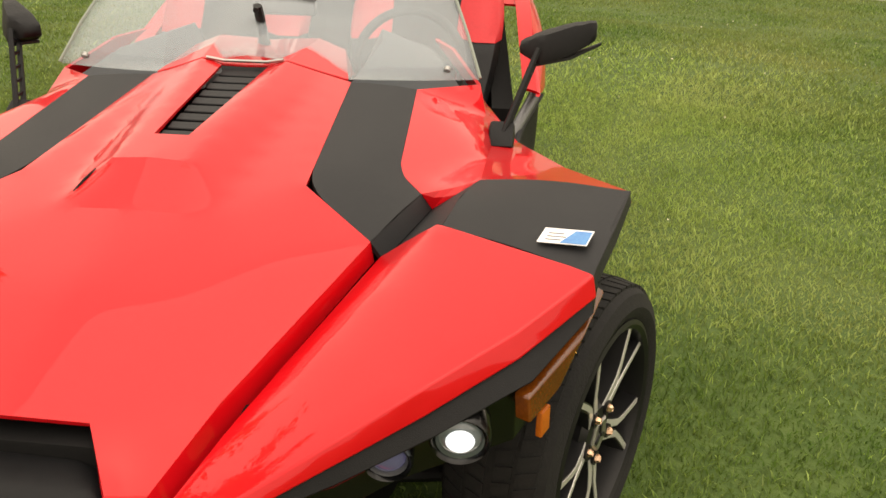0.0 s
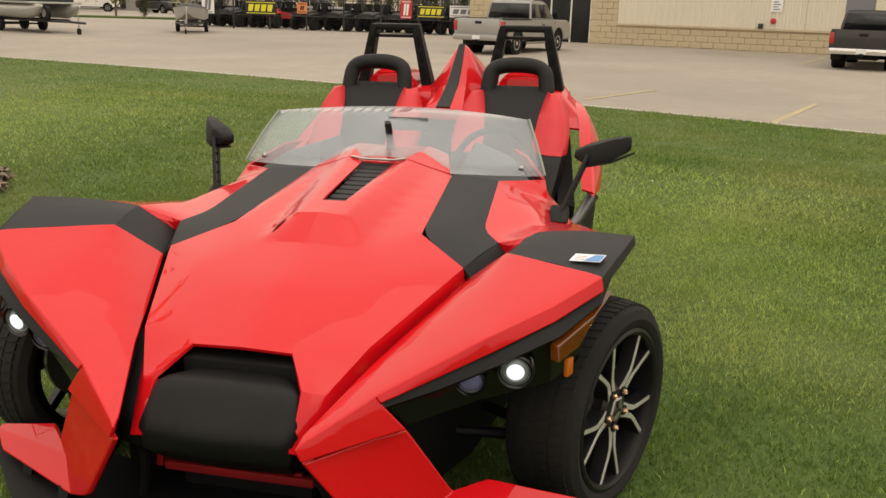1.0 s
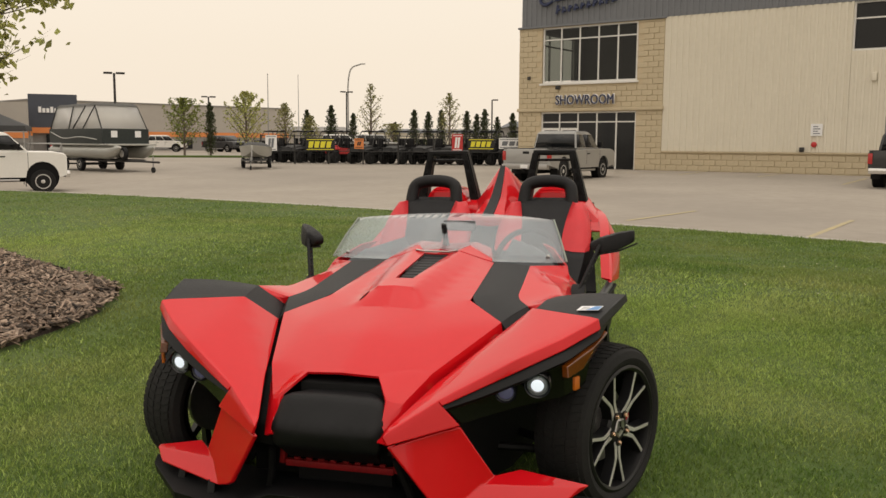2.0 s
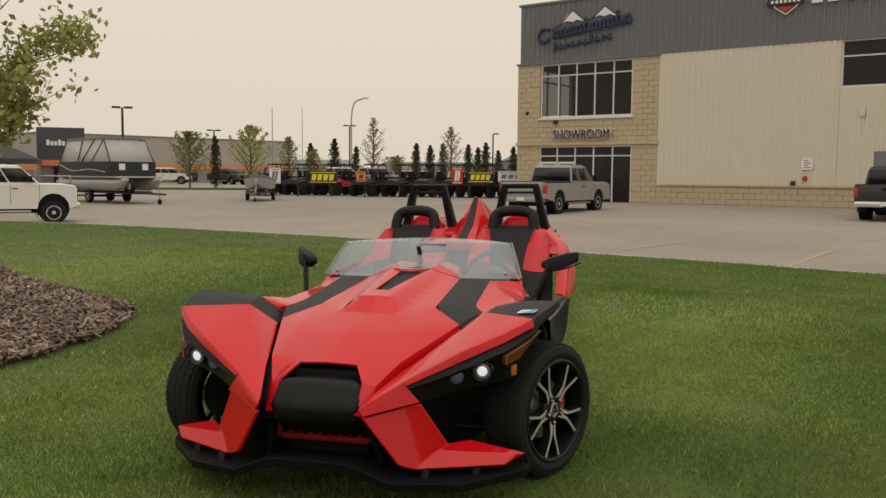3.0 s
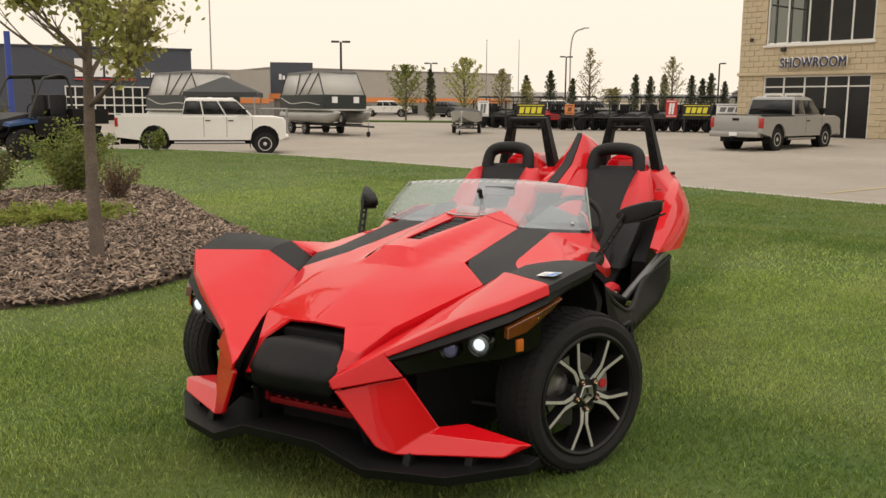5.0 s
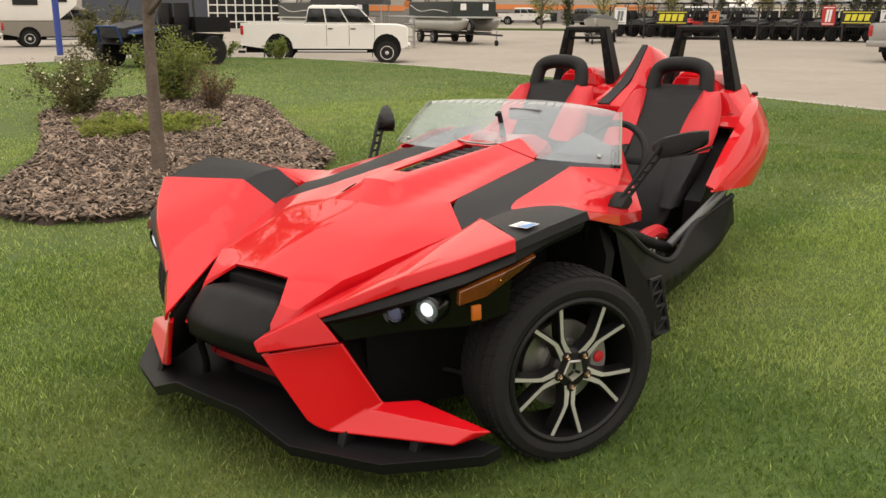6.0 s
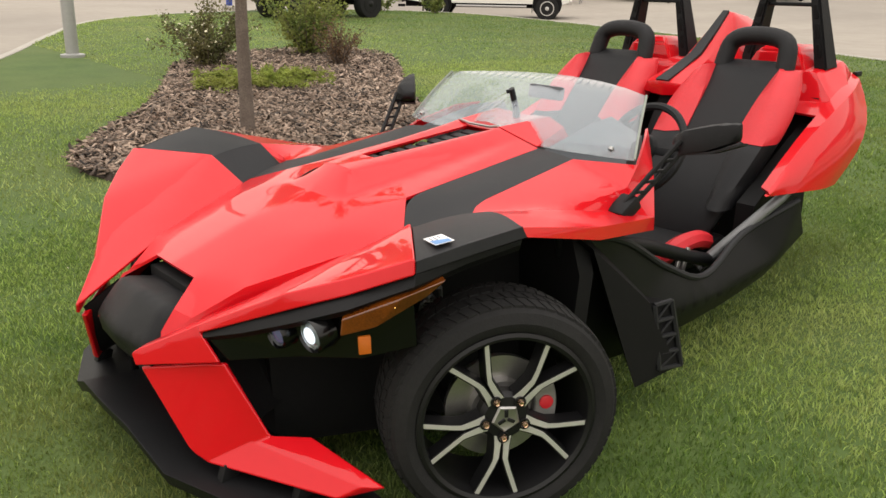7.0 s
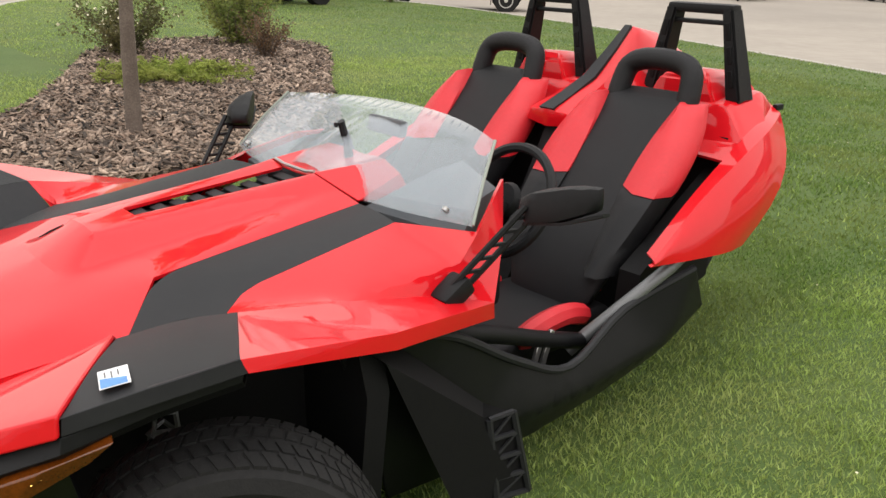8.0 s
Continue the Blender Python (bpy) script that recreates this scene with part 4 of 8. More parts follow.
for x, y, h in ((-40.6, 84.0, 8.5), (-33.8, 64.0, 7.0), (-40.0, 38.5, 13.0)):
    fp = empty("flag_pole", Matrix.Translation((x, y, LOT)), "thin pale upright flag pole", "pole")
    part("pole", tube([(0, 0, -0.1), (0, 0, h)], [0.06, 0.03], 6), POLE_GREY, fp)
    part("knob", moved(lathe([(0.02, 0), (0.06, 0.05), (0.02, 0.12)], 8, "Z"), Matrix.Translation((0, 0, h))), POLE_GREY, fp)
lp = empty("lawn_post", Matrix.Translation((-12.45, 2.95, 0)), "pale grey steel post at the edge of the lawn", "post")
part("pole", tube([(0, 0, -0.2), (0, 0, 5.0)], 0.10, 12), POLE_GREY, lp)
part("flange", lathe([(0.19, -0.05), (0.19, 0.04), (0.11, 0.06)], 16, "Z"), POLE_GREY, lp)
for x, y in ((-26.8, 12.6), (-28.8, 17.2)):
    bp = empty("blue_post", Matrix.Translation((x, y, LOT)), "slim blue steel post by the road", "post")
    part("pole", tube([(0, 0, -0.1), (0, 0, 4.2)], 0.11, 10), BLUE_POLE, bp)
    part("foot", lathe([(0.2, -0.05), (0.2, 0.12), (0.12, 0.15)], 12, "Z"), CONCRETE, bp)

# ---- vehicles ----
def round_arch(x, r, z, lo, n=9):
    """Points of a wheel arch from front to back over x."""
    return [(x + r * math.cos(a), z + r * math.sin(a)) for a in np.linspace(0.0, math.pi, n)]


def road_wheel(parent, x, y, r, w, side, rim_mat, spokes=6):
    wh = empty("wheel", Matrix.Translation((x, y, r)) @ Matrix.Diagonal((1, side, 1, 1)))
    wh.parent = parent
    k = 0.60 * r
    part("tyre", lathe([(k, -w / 2), (r * 0.93, -w / 2), (r, -w / 2 + 0.04), (r, w / 2 - 0.04), (r * 0.93, w / 2), (k, w / 2)], 32, "Y"), RUBBER, wh)
    part("rim", lathe([(k, w / 2 - 0.05), (k, w / 2 + 0.004), (k * 0.88, w / 2 + 0.004), (k * 0.82, w / 2 - 0.05)], 28, "Y"), rim_mat, wh)
    part("rim_well", lathe([(k * 0.84, w / 2 - 0.06), (k * 0.84, w / 2 - 0.045)], 24, "Y"), BLACK_DEEP, wh)
    part("brake_disc", lathe([(0.03, w / 2 - 0.047), (k * 0.55, w / 2 - 0.047), (k * 0.55, w / 2 - 0.040), (0.03, w / 2 - 0.040)], 20, "Y"), STEEL, wh)
    for i in range(spokes):
        part("spoke", moved(block(-0.19 * k, 0.19 * k, w / 2 - 0.035, w / 2 - 0.006, 0.04, k * 0.90, 0.008, 1), Matrix.Rotation(i * math.tau / spokes, 4, "Y")), rim_mat, wh)
    part("hub", moved(lathe([(0.075, w / 2 - 0.05), (0.075, w / 2), (0.05, w / 2 + 0.015)], 14, "Y"), Matrix.Identity(4)), rim_mat, wh)
    return wh


def pickup(name, m, paint, label, wheelbase=3.64, bed=2.0, cab=2.1, nose=1.15, tail=1.18, width=1.98, beltline=1.22, roof=1.88, wheel_r=0.395, doors=2, rim_mat=None, lift=0.0):
    """A pickup: x to the front, origin under the middle of the rear axle."""
    t = empty(name, m, label, "pickup truck")
    rim_mat = rim_mat or RIM_SILVER
    h = width / 2
    zb, zt = 0.50 + lift, beltline + lift
    xf, xr = wheelbase + nose, -tail
    cab0 = xr + bed
    cab1 = cab0 + cab
    ar = wheel_r + 0.11
    side = [(xr, zb + 0.12), (xr, zt), (cab0, zt), (cab1 + 0.25, zt + 0.02), (xf - 0.45, zt + 0.01), (xf - 0.10, zt - 0.05), (xf, zt - 0.16), (xf, zb + 0.08)]
    side += round_arch(wheelbase, ar, wheel_r + lift, zb)[:1] and [(wheelbase + ar, zb)] + round_arch(wheelbase, ar, wheel_r + 0.06 + lift, zb) + [(wheelbase - ar, zb), (ar, zb)] + round_arch(0, ar, wheel_r + 0.06 + lift, zb) + [(-ar, zb)]
    rings = []
    for y, inset in ((-h, 0.035), (-h + 0.05, 0.0), (h - 0.05, 0.0), (h, 0.035)):
        rings.append([(x + (inset if x < 0.2 * xr else -inset if x > wheelbase + ar else 0), y, z - (inset if z > zt - 0.15 else 0)) for x, z in side])
    body = loft(rings)
    bm = body
    part("body", bm, paint, t, "", 40)
    # cab with sloped glass
    tw = h - 0.16
    rf = roof + lift
    low = [(cab0 + 0.02, -h + 0.05, zt), (cab1 + 0.42, -h + 0.05, zt), (cab1 + 0.42, h - 0.05, zt), (cab0 + 0.02, h - 0.05, zt)]
    mid = [(cab0 + 0.16, -tw - 0.01, rf - 0.07), (cab1 - 0.28, -tw - 0.01, rf - 0.07), (cab1 - 0.28, tw + 0.01, rf - 0.07), (cab0 + 0.16, tw + 0.01, rf - 0.07)]
    top = [(cab0 + 0.28, -tw + 0.10, rf), (cab1 - 0.45, -tw + 0.10, rf), (cab1 - 0.45, tw - 0.10, rf), (cab0 + 0.28, tw - 0.10, rf)]
    cabm = loft([low, mid, top])
    bmesh.ops.bevel(cabm, geom=[e for e in cabm.edges if e.calc_length() > 0.1], offset=0.03, segments=2, affect="EDGES")
    part("cab", cabm, paint, t)

    def on_side(x, k, s, out=0.012):
        y = (h - 0.05) + (tw + 0.01 - h + 0.05) * k + out
        return (x, s * y, zt + (rf - 0.07 - zt) * k)

    def shrink(a, b, k):
        return a + (b - a) * k
    for s in (-1, 1):
        x_back = lambda k: cab0 + 0.02 + 0.14 * k
        x_front = lambda k: cab1 + 0.42 - 0.70 * k
        splits = [0.0, 0.40, 1.0] if doors == 1 else [0.0, 0.44, 1.0] if doors == 2 else [0.0, 0.30, 0.62, 1.0]
        for a, b in zip(splits, splits[1:]):
            q = [on_side(shrink(x_back(k), x_front(k), f) + d, k, s) for f, k, d in ((a, 0.10, 0.025), (b, 0.10, -0.025 - 0.08 * (b == 1)), (b, 0.90, -0.03), (a, 0.90, 0.03))]
            w = faces(q, [(0, 1, 2, 3)])
            w.normal_update()
            if next(iter(w.faces)).normal.y * s < 0:
                bmesh.ops.reverse_faces(w, faces=w.faces)
            sheet("side_window", w, DARK_PANE, t, 0.01, 0)
        for f in splits[1:-1] + [0.98]:
            x = shrink(x_back(0), x_front(0), f)
            part("door_seam", block(x - 0.008, x + 0.008, s * (h - 0.002) - 0.004, s * (h - 0.002) + 0.004, zb + 0.12, zt - 0.03), BLACK_DEEP, t)
            part("door_handle", block(x + 0.06, x + 0.26, s * (h + 0.006) - 0.018, s * (h + 0.006) + 0.018, zt - 0.20, zt - 0.155, 0.008), BLACK_TRIM, t) if f < 0.9 else None
        part("wing_mirror", joined(block(cab1 + 0.02, cab1 + 0.12, s * (h + 0.12) - 0.10, s * (h + 0.12) + 0.10, zt + 0.06, zt + 0.30, 0.03)), BLACK_TRIM, t)
        part("headlamp", block(xf - 0.20, xf - 0.005, s * (h - 0.20) - 0.17, s * (h - 0.20) + 0.185, zt - 0.40, zt - 0.17, 0.03), CHROME, t)
        part("tail_lamp", block(xr - 0.012, xr + 0.11, s * (h - 0.055) - 0.075, s * (h - 0.055) + 0.07, zt - 0.42, zt - 0.07, 0.015), TAIL_RED, t)
        part("side_step", tube([(0.75, s * (h - 0.04), 0.40 + lift), (wheelbase - 0.8, s * (h - 0.04), 0.40 + lift)], 0.045, 8), STEEL, t)
        road_wheel(t, 0, s * (h - 0.16), wheel_r, 0.27, s, rim_mat)
        road_wheel(t, wheelbase, s * (h - 0.16), wheel_r, 0.27, s, rim_mat)
        for x in (0, wheelbase):
            part("mud_flap", block(x - wheel_r - 0.13, x - wheel_r - 0.11, s * (h - 0.16) - 0.15, s * (h - 0.16) + 0.15, 0.28, 0.62 + lift, 0.004, 1), BLACK_TRIM, t)
            part("arch_liner", moved(lathe([(0.05, -0.17), (ar, -0.17), (ar, 0.13), (0.05, 0.13)], 24, "Y"), Matrix.Translation((x, s * (h - 0.22), wheel_r + 0.06 + lift))), BLACK_DEEP, t)
    sh = [(cab1 + 0.425 - 0.70 * k + 0.012, s * ((h - 0.05) * (1 - k) + (tw + 0.01) * k - 0.10), zt + (rf - 0.07 - zt) * k) for s, k in ((-1, 0.08), (1, 0.08), (1, 0.90), (-1, 0.90))]
    sheet("windscreen", faces(sh, [(0, 1, 2, 3)]), DARK_PANE, t, 0.01, 0)
    rw = [(cab0 + 0.02 + 0.14 * k - 0.012, s * ((h - 0.05) * (1 - k) + (tw + 0.01) * k - 0.07), zt + (rf - 0.07 - zt) * k) for s, k in ((1, 0.06), (-1, 0.06), (-1, 0.92), (1, 0.92))]
    sheet("rear_window", faces(rw, [(0, 1, 2, 3)]), DARK_PANE, t, 0.01, 0)
    part("bed_well", block(xr + 0.10, cab0 - 0.06, -h + 0.13, h - 0.13, zt - 0.03, zt + 0.006), BLACK_DEEP, t)
    part("bed_rail", joined(*[block(xr, cab0, s * (h - 0.07) - 0.055, s * (h - 0.07) + 0.055, zt - 0.01, zt + 0.03, 0.012) for s in (-1, 1)]), BLACK_TRIM if paint is SILVER_PAINT else paint, t)
    gate = part("tailgate", block(xr - 0.02, xr + 0.05, -h + 0.16, h - 0.16, zb + 0.22, zt + 0.01, 0.015), paint, t)
    part("gate_handle", block(xr - 0.035, xr - 0.015, -0.13, 0.13, zt - 0.17, zt - 0.08, 0.008), BLACK_TRIM, gate)
    part("rear_bumper", block(xr - 0.16, xr + 0.04, -h + 0.04, h - 0.04, zb - 0.02, zb + 0.17, 0.03), STEEL if paint is SILVER_PAINT else CHROME, t)
    part("number_plate", block(xr - 0.168, xr - 0.158, -0.15, 0.15, zb + 0.02, zb + 0.15), SIGN_WHITE, t, "plain number plate")
    part("front_bumper", block(xf - 0.08, xf + 0.10, -h + 0.03, h - 0.03, zb - 0.02, zb + 0.24, 0.04), CHROME if paint is WHITE_PAINT else paint, t)
    part("radiator_grille", block(xf - 0.06, xf + 0.012, -h + 0.42, h - 0.42, zb + 0.28, zt - 0.16, 0.02), BLACK_TRIM, t)
    part("chassis", joined(block(xr + 0.1, xf - 0.3, -0.45, 0.45, 0.32 + lift, zb + 0.1), tube([(0, -h + 0.3, wheel_r), (0, h - 0.3, wheel_r)], 0.07), tube([(wheelbase, -h + 0.3, wheel_r), (wheelbase, h - 0.3, wheel_r)], 0.06), block(xr - 0.28, xr, -0.05, 0.05, 0.40, 0.50)), BLACK_DEEP, t)
    return t


def heading(x, y, dx, dy, z=None):
    return Matrix.Translation((x, y, lot_height(x, y) if z is None else z)) @ Matrix.Rotation(math.atan2(dy, dx), 4, "Z")


pickup("silver_pickup", heading(-4.75, 30.2, 0.30, 0.954), SILVER_PAINT, "silver extended-cab pickup parked before the showroom", doors=1, bed=2.3, cab=1.75, roof=1.92)
pickup("white_pickup", heading(-23.0, 18.9, 0.72, 0.694) @ Matrix.Scale(0.88, 4), WHITE_PAINT, "white crew-cab long-bed pickup parked by the kerb", wheelbase=4.30, bed=2.50, cab=2.40, nose=0.85, tail=1.45, width=2.06, beltline=1.45, roof=2.18, wheel_r=0.46, doors=3, lift=0.12)
pickup("dark_pickup", heading(7.75, 29.6, 0.30, 0.954), DARK_PAINT, "dark grey pickup parked facing the showroom", doors=3, wheelbase=3.7, cab=2.5, bed=1.8)
camper = pickup("tan_pickup", heading(-41.5, 18.6, 0.35, 0.93), TAN_PAINT, "tan pickup carrying a white camper on the road", doors=1, cab=1.7, bed=2.4)
part("camper_shell", loft([[(-1.5, -0.95, 1.25), (1.35, -0.95, 1.25), (1.35, 0.95, 1.25), (-1.5, 0.95, 1.25)], [(-1.5, -1.05, 1.7), (2.2, -1.05, 1.95), (2.2, 1.05, 1.95), (-1.5, 1.05, 1.7)], [(-1.45, -1.0, 2.75), (2.4, -1.0, 2.7), (2.4, 1.0, 2.7), (-1.45, 1.0, 2.75)]]), WHITE_PAINT, camper, "white camper box")
part("camper_window", joined(block(-0.6, 0.5, -1.08, 1.08, 1.95, 2.4), block(1.2, 1.8, -1.08, 1.08, 2.1, 2.4)), DARK_PANE, camper)
for x, y, d, p in ((-60.0, 84.0, (0.86, 0.5), WHITE_PAINT), (-53.7, 88.9, (0.9, -0.4), DARK_PAINT), (-46.5, 55.0, (0.8, 0.6), SILVER_PAINT), (-30.5, 66.0, (0.9, 0.3), WHITE_PAINT), (-27.5, 66.5, (0.9, 0.2), SILVER_PAINT)):
    pickup("far_pickup", heading(x, y, *d), p, "pickup parked far across the car park", doors=3, cab=2.5, bed=1.8)


# off-road buggies
def buggy(name, m, paint, label, flags=True):
    b = empty(name, m, label, "utility buggy")
    part("tub", loft([[(-1.3, -0.62, 0.55), (1.35, -0.55, 0.55), (1.35, 0.55, 0.55), (-1.3, 0.62, 0.55)], [(-1.3, -0.70, 0.75), (1.2, -0.62, 0.80), (1.2, 0.62, 0.80), (-1.3, 0.70, 0.75)], [(-0.4, -0.62, 0.8), (0.7, -0.60, 0.95), (0.7, 0.60, 0.95), (-0.4, 0.62, 0.8)]]), BLACK_TRIM, b)
    part("bonnet", loft([[(0.55, -0.62, 0.85), (1.45, -0.5, 0.70), (1.45, 0.5, 0.70), (0.55, 0.62, 0.85)], [(0.6, -0.55, 1.08), (1.38, -0.42, 0.92), (1.38, 0.42, 0.92), (0.6, 0.55, 1.08)]]), BLACK_TRIM if paint is BLUE_PAINT else paint, b)
    part("cargo_bed", joined(block(-1.55, -0.45, -0.68, 0.68, 0.80, 0.86), block(-1.55, -1.49, -0.68, 0.68, 0.86, 1.16), block(-0.51, -0.45, -0.68, 0.68, 0.86, 1.16), block(-1.49, -0.51, -0.68, -0.62, 0.86, 1.16), block(-1.49, -0.51, 0.62, 0.68, 0.86, 1.16)), BLACK_TRIM, b)
    for s in (-1, 1):
        part("cage_bar", tube(arc([(0.75, s * 0.62, 0.95), (0.35, s * 0.60, 1.75), (0.15, s * 0.58, 1.88), (-0.42, s * 0.58, 1.88), (-0.50, s * 0.62, 1.0)], 4), 0.028, 7), POLE_DARK, b)
        part("seat", joined(block(-0.38, 0.1, s * 0.3 - 0.24, s * 0.3 + 0.24, 0.8, 0.98, 0.04), block(-0.44, -0.3, s * 0.3 - 0.22, s * 0.3 + 0.22, 0.95, 1.5, 0.04)), BLACK_CLOTH, b)
        part("fender", loft([[(0.62, s * 0.55, 0.9), (1.4, s * 0.55, 0.8), (1.4, s * 0.76, 0.78), (0.62, s * 0.76, 0.86)], [(0.62, s * 0.55, 0.98), (1.35, s * 0.55, 0.88), (1.35, s * 0.74, 0.84), (0.62, s * 0.74, 0.92)]]), paint, b)
        part("side_panel", prism([(-0.35, 0.55), (0.62, 0.55), (0.75, 0.95), (0.2, 0.90), (-0.35, 0.85)], 0.05 * s, at=0.66 * s), BLACK_TRIM if paint is BLUE_PAINT else paint, b)
        for x in (-0.95, 1.0):
            road_wheel(b, x, s * 0.66, 0.36, 0.27, s, RIM_BLACK, 5)
        part("tail_lamp", block(-1.58, -1.54, s * 0.6 - 0.06, s * 0.6 + 0.06, 0.95, 1.12, 0.01), TAIL_RED, b)
    for x in (0.15, -0.42):
        part("cage_bar", tube([(x, -0.58, 1.88), (x, 0.58, 1.88)], 0.028, 7), POLE_DARK, b)
    part("roof_panel", block(-0.46, 0.28, -0.56, 0.56, 1.89, 1.94, 0.02), BLACK_TRIM, b)
    part("front_guard", joined(tube([(1.45, -0.4, 0.6), (1.55, -0.35, 0.95), (1.55, 0.35, 0.95), (1.45, 0.4, 0.6)], 0.03, 6)), paint, b)
    part("steering", moved(tube([(0.16 * math.cos(a), 0, 0.16 * math.sin(a)) for a in np.linspace(0, math.tau, 16, endpoint=False)], 0.014, 5, True), Matrix.Translation((0.38, 0.3, 1.12)) @ Matrix.Rotation(radians(90), 4, "Z")), BLACK_TRIM, b)
    part("axle", joined(tube([(-0.95, -0.6, 0.36), (-0.95, 0.6, 0.36)], 0.05), tube([(1.0, -0.6, 0.36), (1.0, 0.6, 0.36)], 0.05), block(-1.1, 1.1, -0.2, 0.2, 0.32, 0.58)), BLACK_DEEP, b)
    return b


buggy("off_road_buggy", heading(-19.95, 12.1, 0.10, -0.995, -0.03) @ Matrix.Scale(1.16, 4), BLUE_PAINT, "black and blue utility buggy parked on the lawn edge")
row = buggy("stock_buggy", heading(-17.6, 45.8, -0.34, -0.94), BANNER_BLACK, "dark utility buggy in a row behind the fence")
tagged(row, group="buggies behind the fence")
for i in range(1, 9):
    x = -17.6 + 1.75 * i if i < 6 else -22.6 + 1.9 * (i - 7)
    copy_thing(row, heading(x, 46.2 + 0.10 * i, -0.34 + 0.05 * (i % 3), -0.94))
buggy("stock_buggy", heading(-20.2, 47.0, -0.4, -0.9), SIGN_RED, "red utility buggy behind the fence")

# fence with banners
FENCE = Matrix.Translation((-23.6, 43.4, LOT)) @ Matrix.Rotation(math.atan2(1.6, 14.6), 4, "Z")
fence = empty("yard_fence", FENCE, "black welded-mesh yard fence", "fence")
for i in range(8):
    part("post", block(2.05 * i - 0.04, 2.05 * i + 0.04, -0.04, 0.04, 0, 1.95, 0.01, 1), POLE_DARK, fence)
for z in (0.15, 1.0, 1.88):
    part("rail", tube([(0, 0, z), (14.35, 0, z)], 0.022, 6), POLE_DARK, fence)
wires = bmesh.new()
for i in range(1, 96):
    joined(wires, block(0.15 * i - 0.004, 0.15 * i + 0.004, -0.004, 0.004, 0.15, 1.88))
tagged(part("wire", wires, POLE_DARK, fence, "", 0), kind="stuff")
part("fence_kerb", block(-2, 15.2, -0.5, 0.3, -0.05, 0.14, 0.02), CONCRETE, fence)


def banner(s, z, w, h, back, face, bars, label):
    b = empty("fence_banner", FENCE @ Matrix.Translation((s, -0.07, z)), label, "banner")
    part("cloth", block(0, w, -0.01, 0.01, 0, h, 0.004, 1), back, b)
    if face is not back:
        for z0 in (0.06, h - 0.10):
            part("border", block(0.06, w - 0.06, -0.016, -0.01, z0, z0 + 0.04), face, b)
    for k in range(bars):
        x = 0.16 + (w - 0.32) * k / bars
        part("sign_bar", prism([(x, 0.18), (x + 0.7 * (w - 0.32) / bars, 0.18), (x + 0.8 * (w - 0.32) / bars + 0.05, h - 0.18), (x + 0.05, h - 0.18)], 0.008, at=-0.02), face, b)
    return b


banner(2.75, 1.02, 1.75, 0.72, BANNER_BLACK, SIGN_YELLOW, 4, "black fence banner with plain yellow sign bars")
banner(12.2, 1.12, 1.5, 0.66, BANNER_BLACK, SIGN_YELLOW, 4, "black fence banner with plain yellow sign bars")
banner(5.65, 1.15, 0.55, 0.58, ORANGE, BANNER_BLACK, 2, "small orange fence notice")
banner(11.3, 1.05, 0.62, 0.95, SIGN_RED, SIGN_WHITE, 2, "red fence banner with pale bars")
banner(13.95, 1.2, 2.3, 0.6, SIGN_WHITE, CLAD_GREY, 5, "white fence banner with unreadable print")
banner(0.3, 1.0, 0.7, 0.9, SIGN_WHITE, CLAD_GREY, 2, "white notice at the end of the fence")


# boats on trailers
def trailer(parent, length, w, wheels):
    fr = bmesh.new()
    for s in (-1, 1):
        joined(fr, tube([(-length * 0.5, s * w, 0.52), (length * 0.38, s * w, 0.52), (length * 0.62, 0, 0.50)], 0.05, 6))
    for x in np.linspace(-length * 0.45, length * 0.35, 5):
        joined(fr, tube([(x, -w, 0.52), (x, w, 0.52)], 0.04, 6))
    part("trailer_frame", joined(fr, tube([(length * 0.55, 0, 0.5), (length * 0.80, 0, 0.48)], 0.05, 6)), POLE_DARK, parent)
    part("jockey_wheel", moved(lathe([(0.13, -0.04), (0.13, 0.04)], 14, "Y"), Matrix.Translation((length * 0.72, 0, 0.13))), RUBBER, parent)
    part("jockey_leg", tube([(length * 0.72, 0, 0.13), (length * 0.72, 0, 0.75)], 0.03, 6), POLE_GREY, parent)
    for s in (-1, 1):
        for x in wheels:
            road_wheel(parent, x, s * (w + 0.14), 0.31, 0.20, s, RIM_SILVER, 5)
    part("axle", joined(*[tube([(x, -w - 0.1, 0.31), (x, w + 0.1, 0.31)], 0.04, 6) for x in wheels]), POLE_DARK, parent)


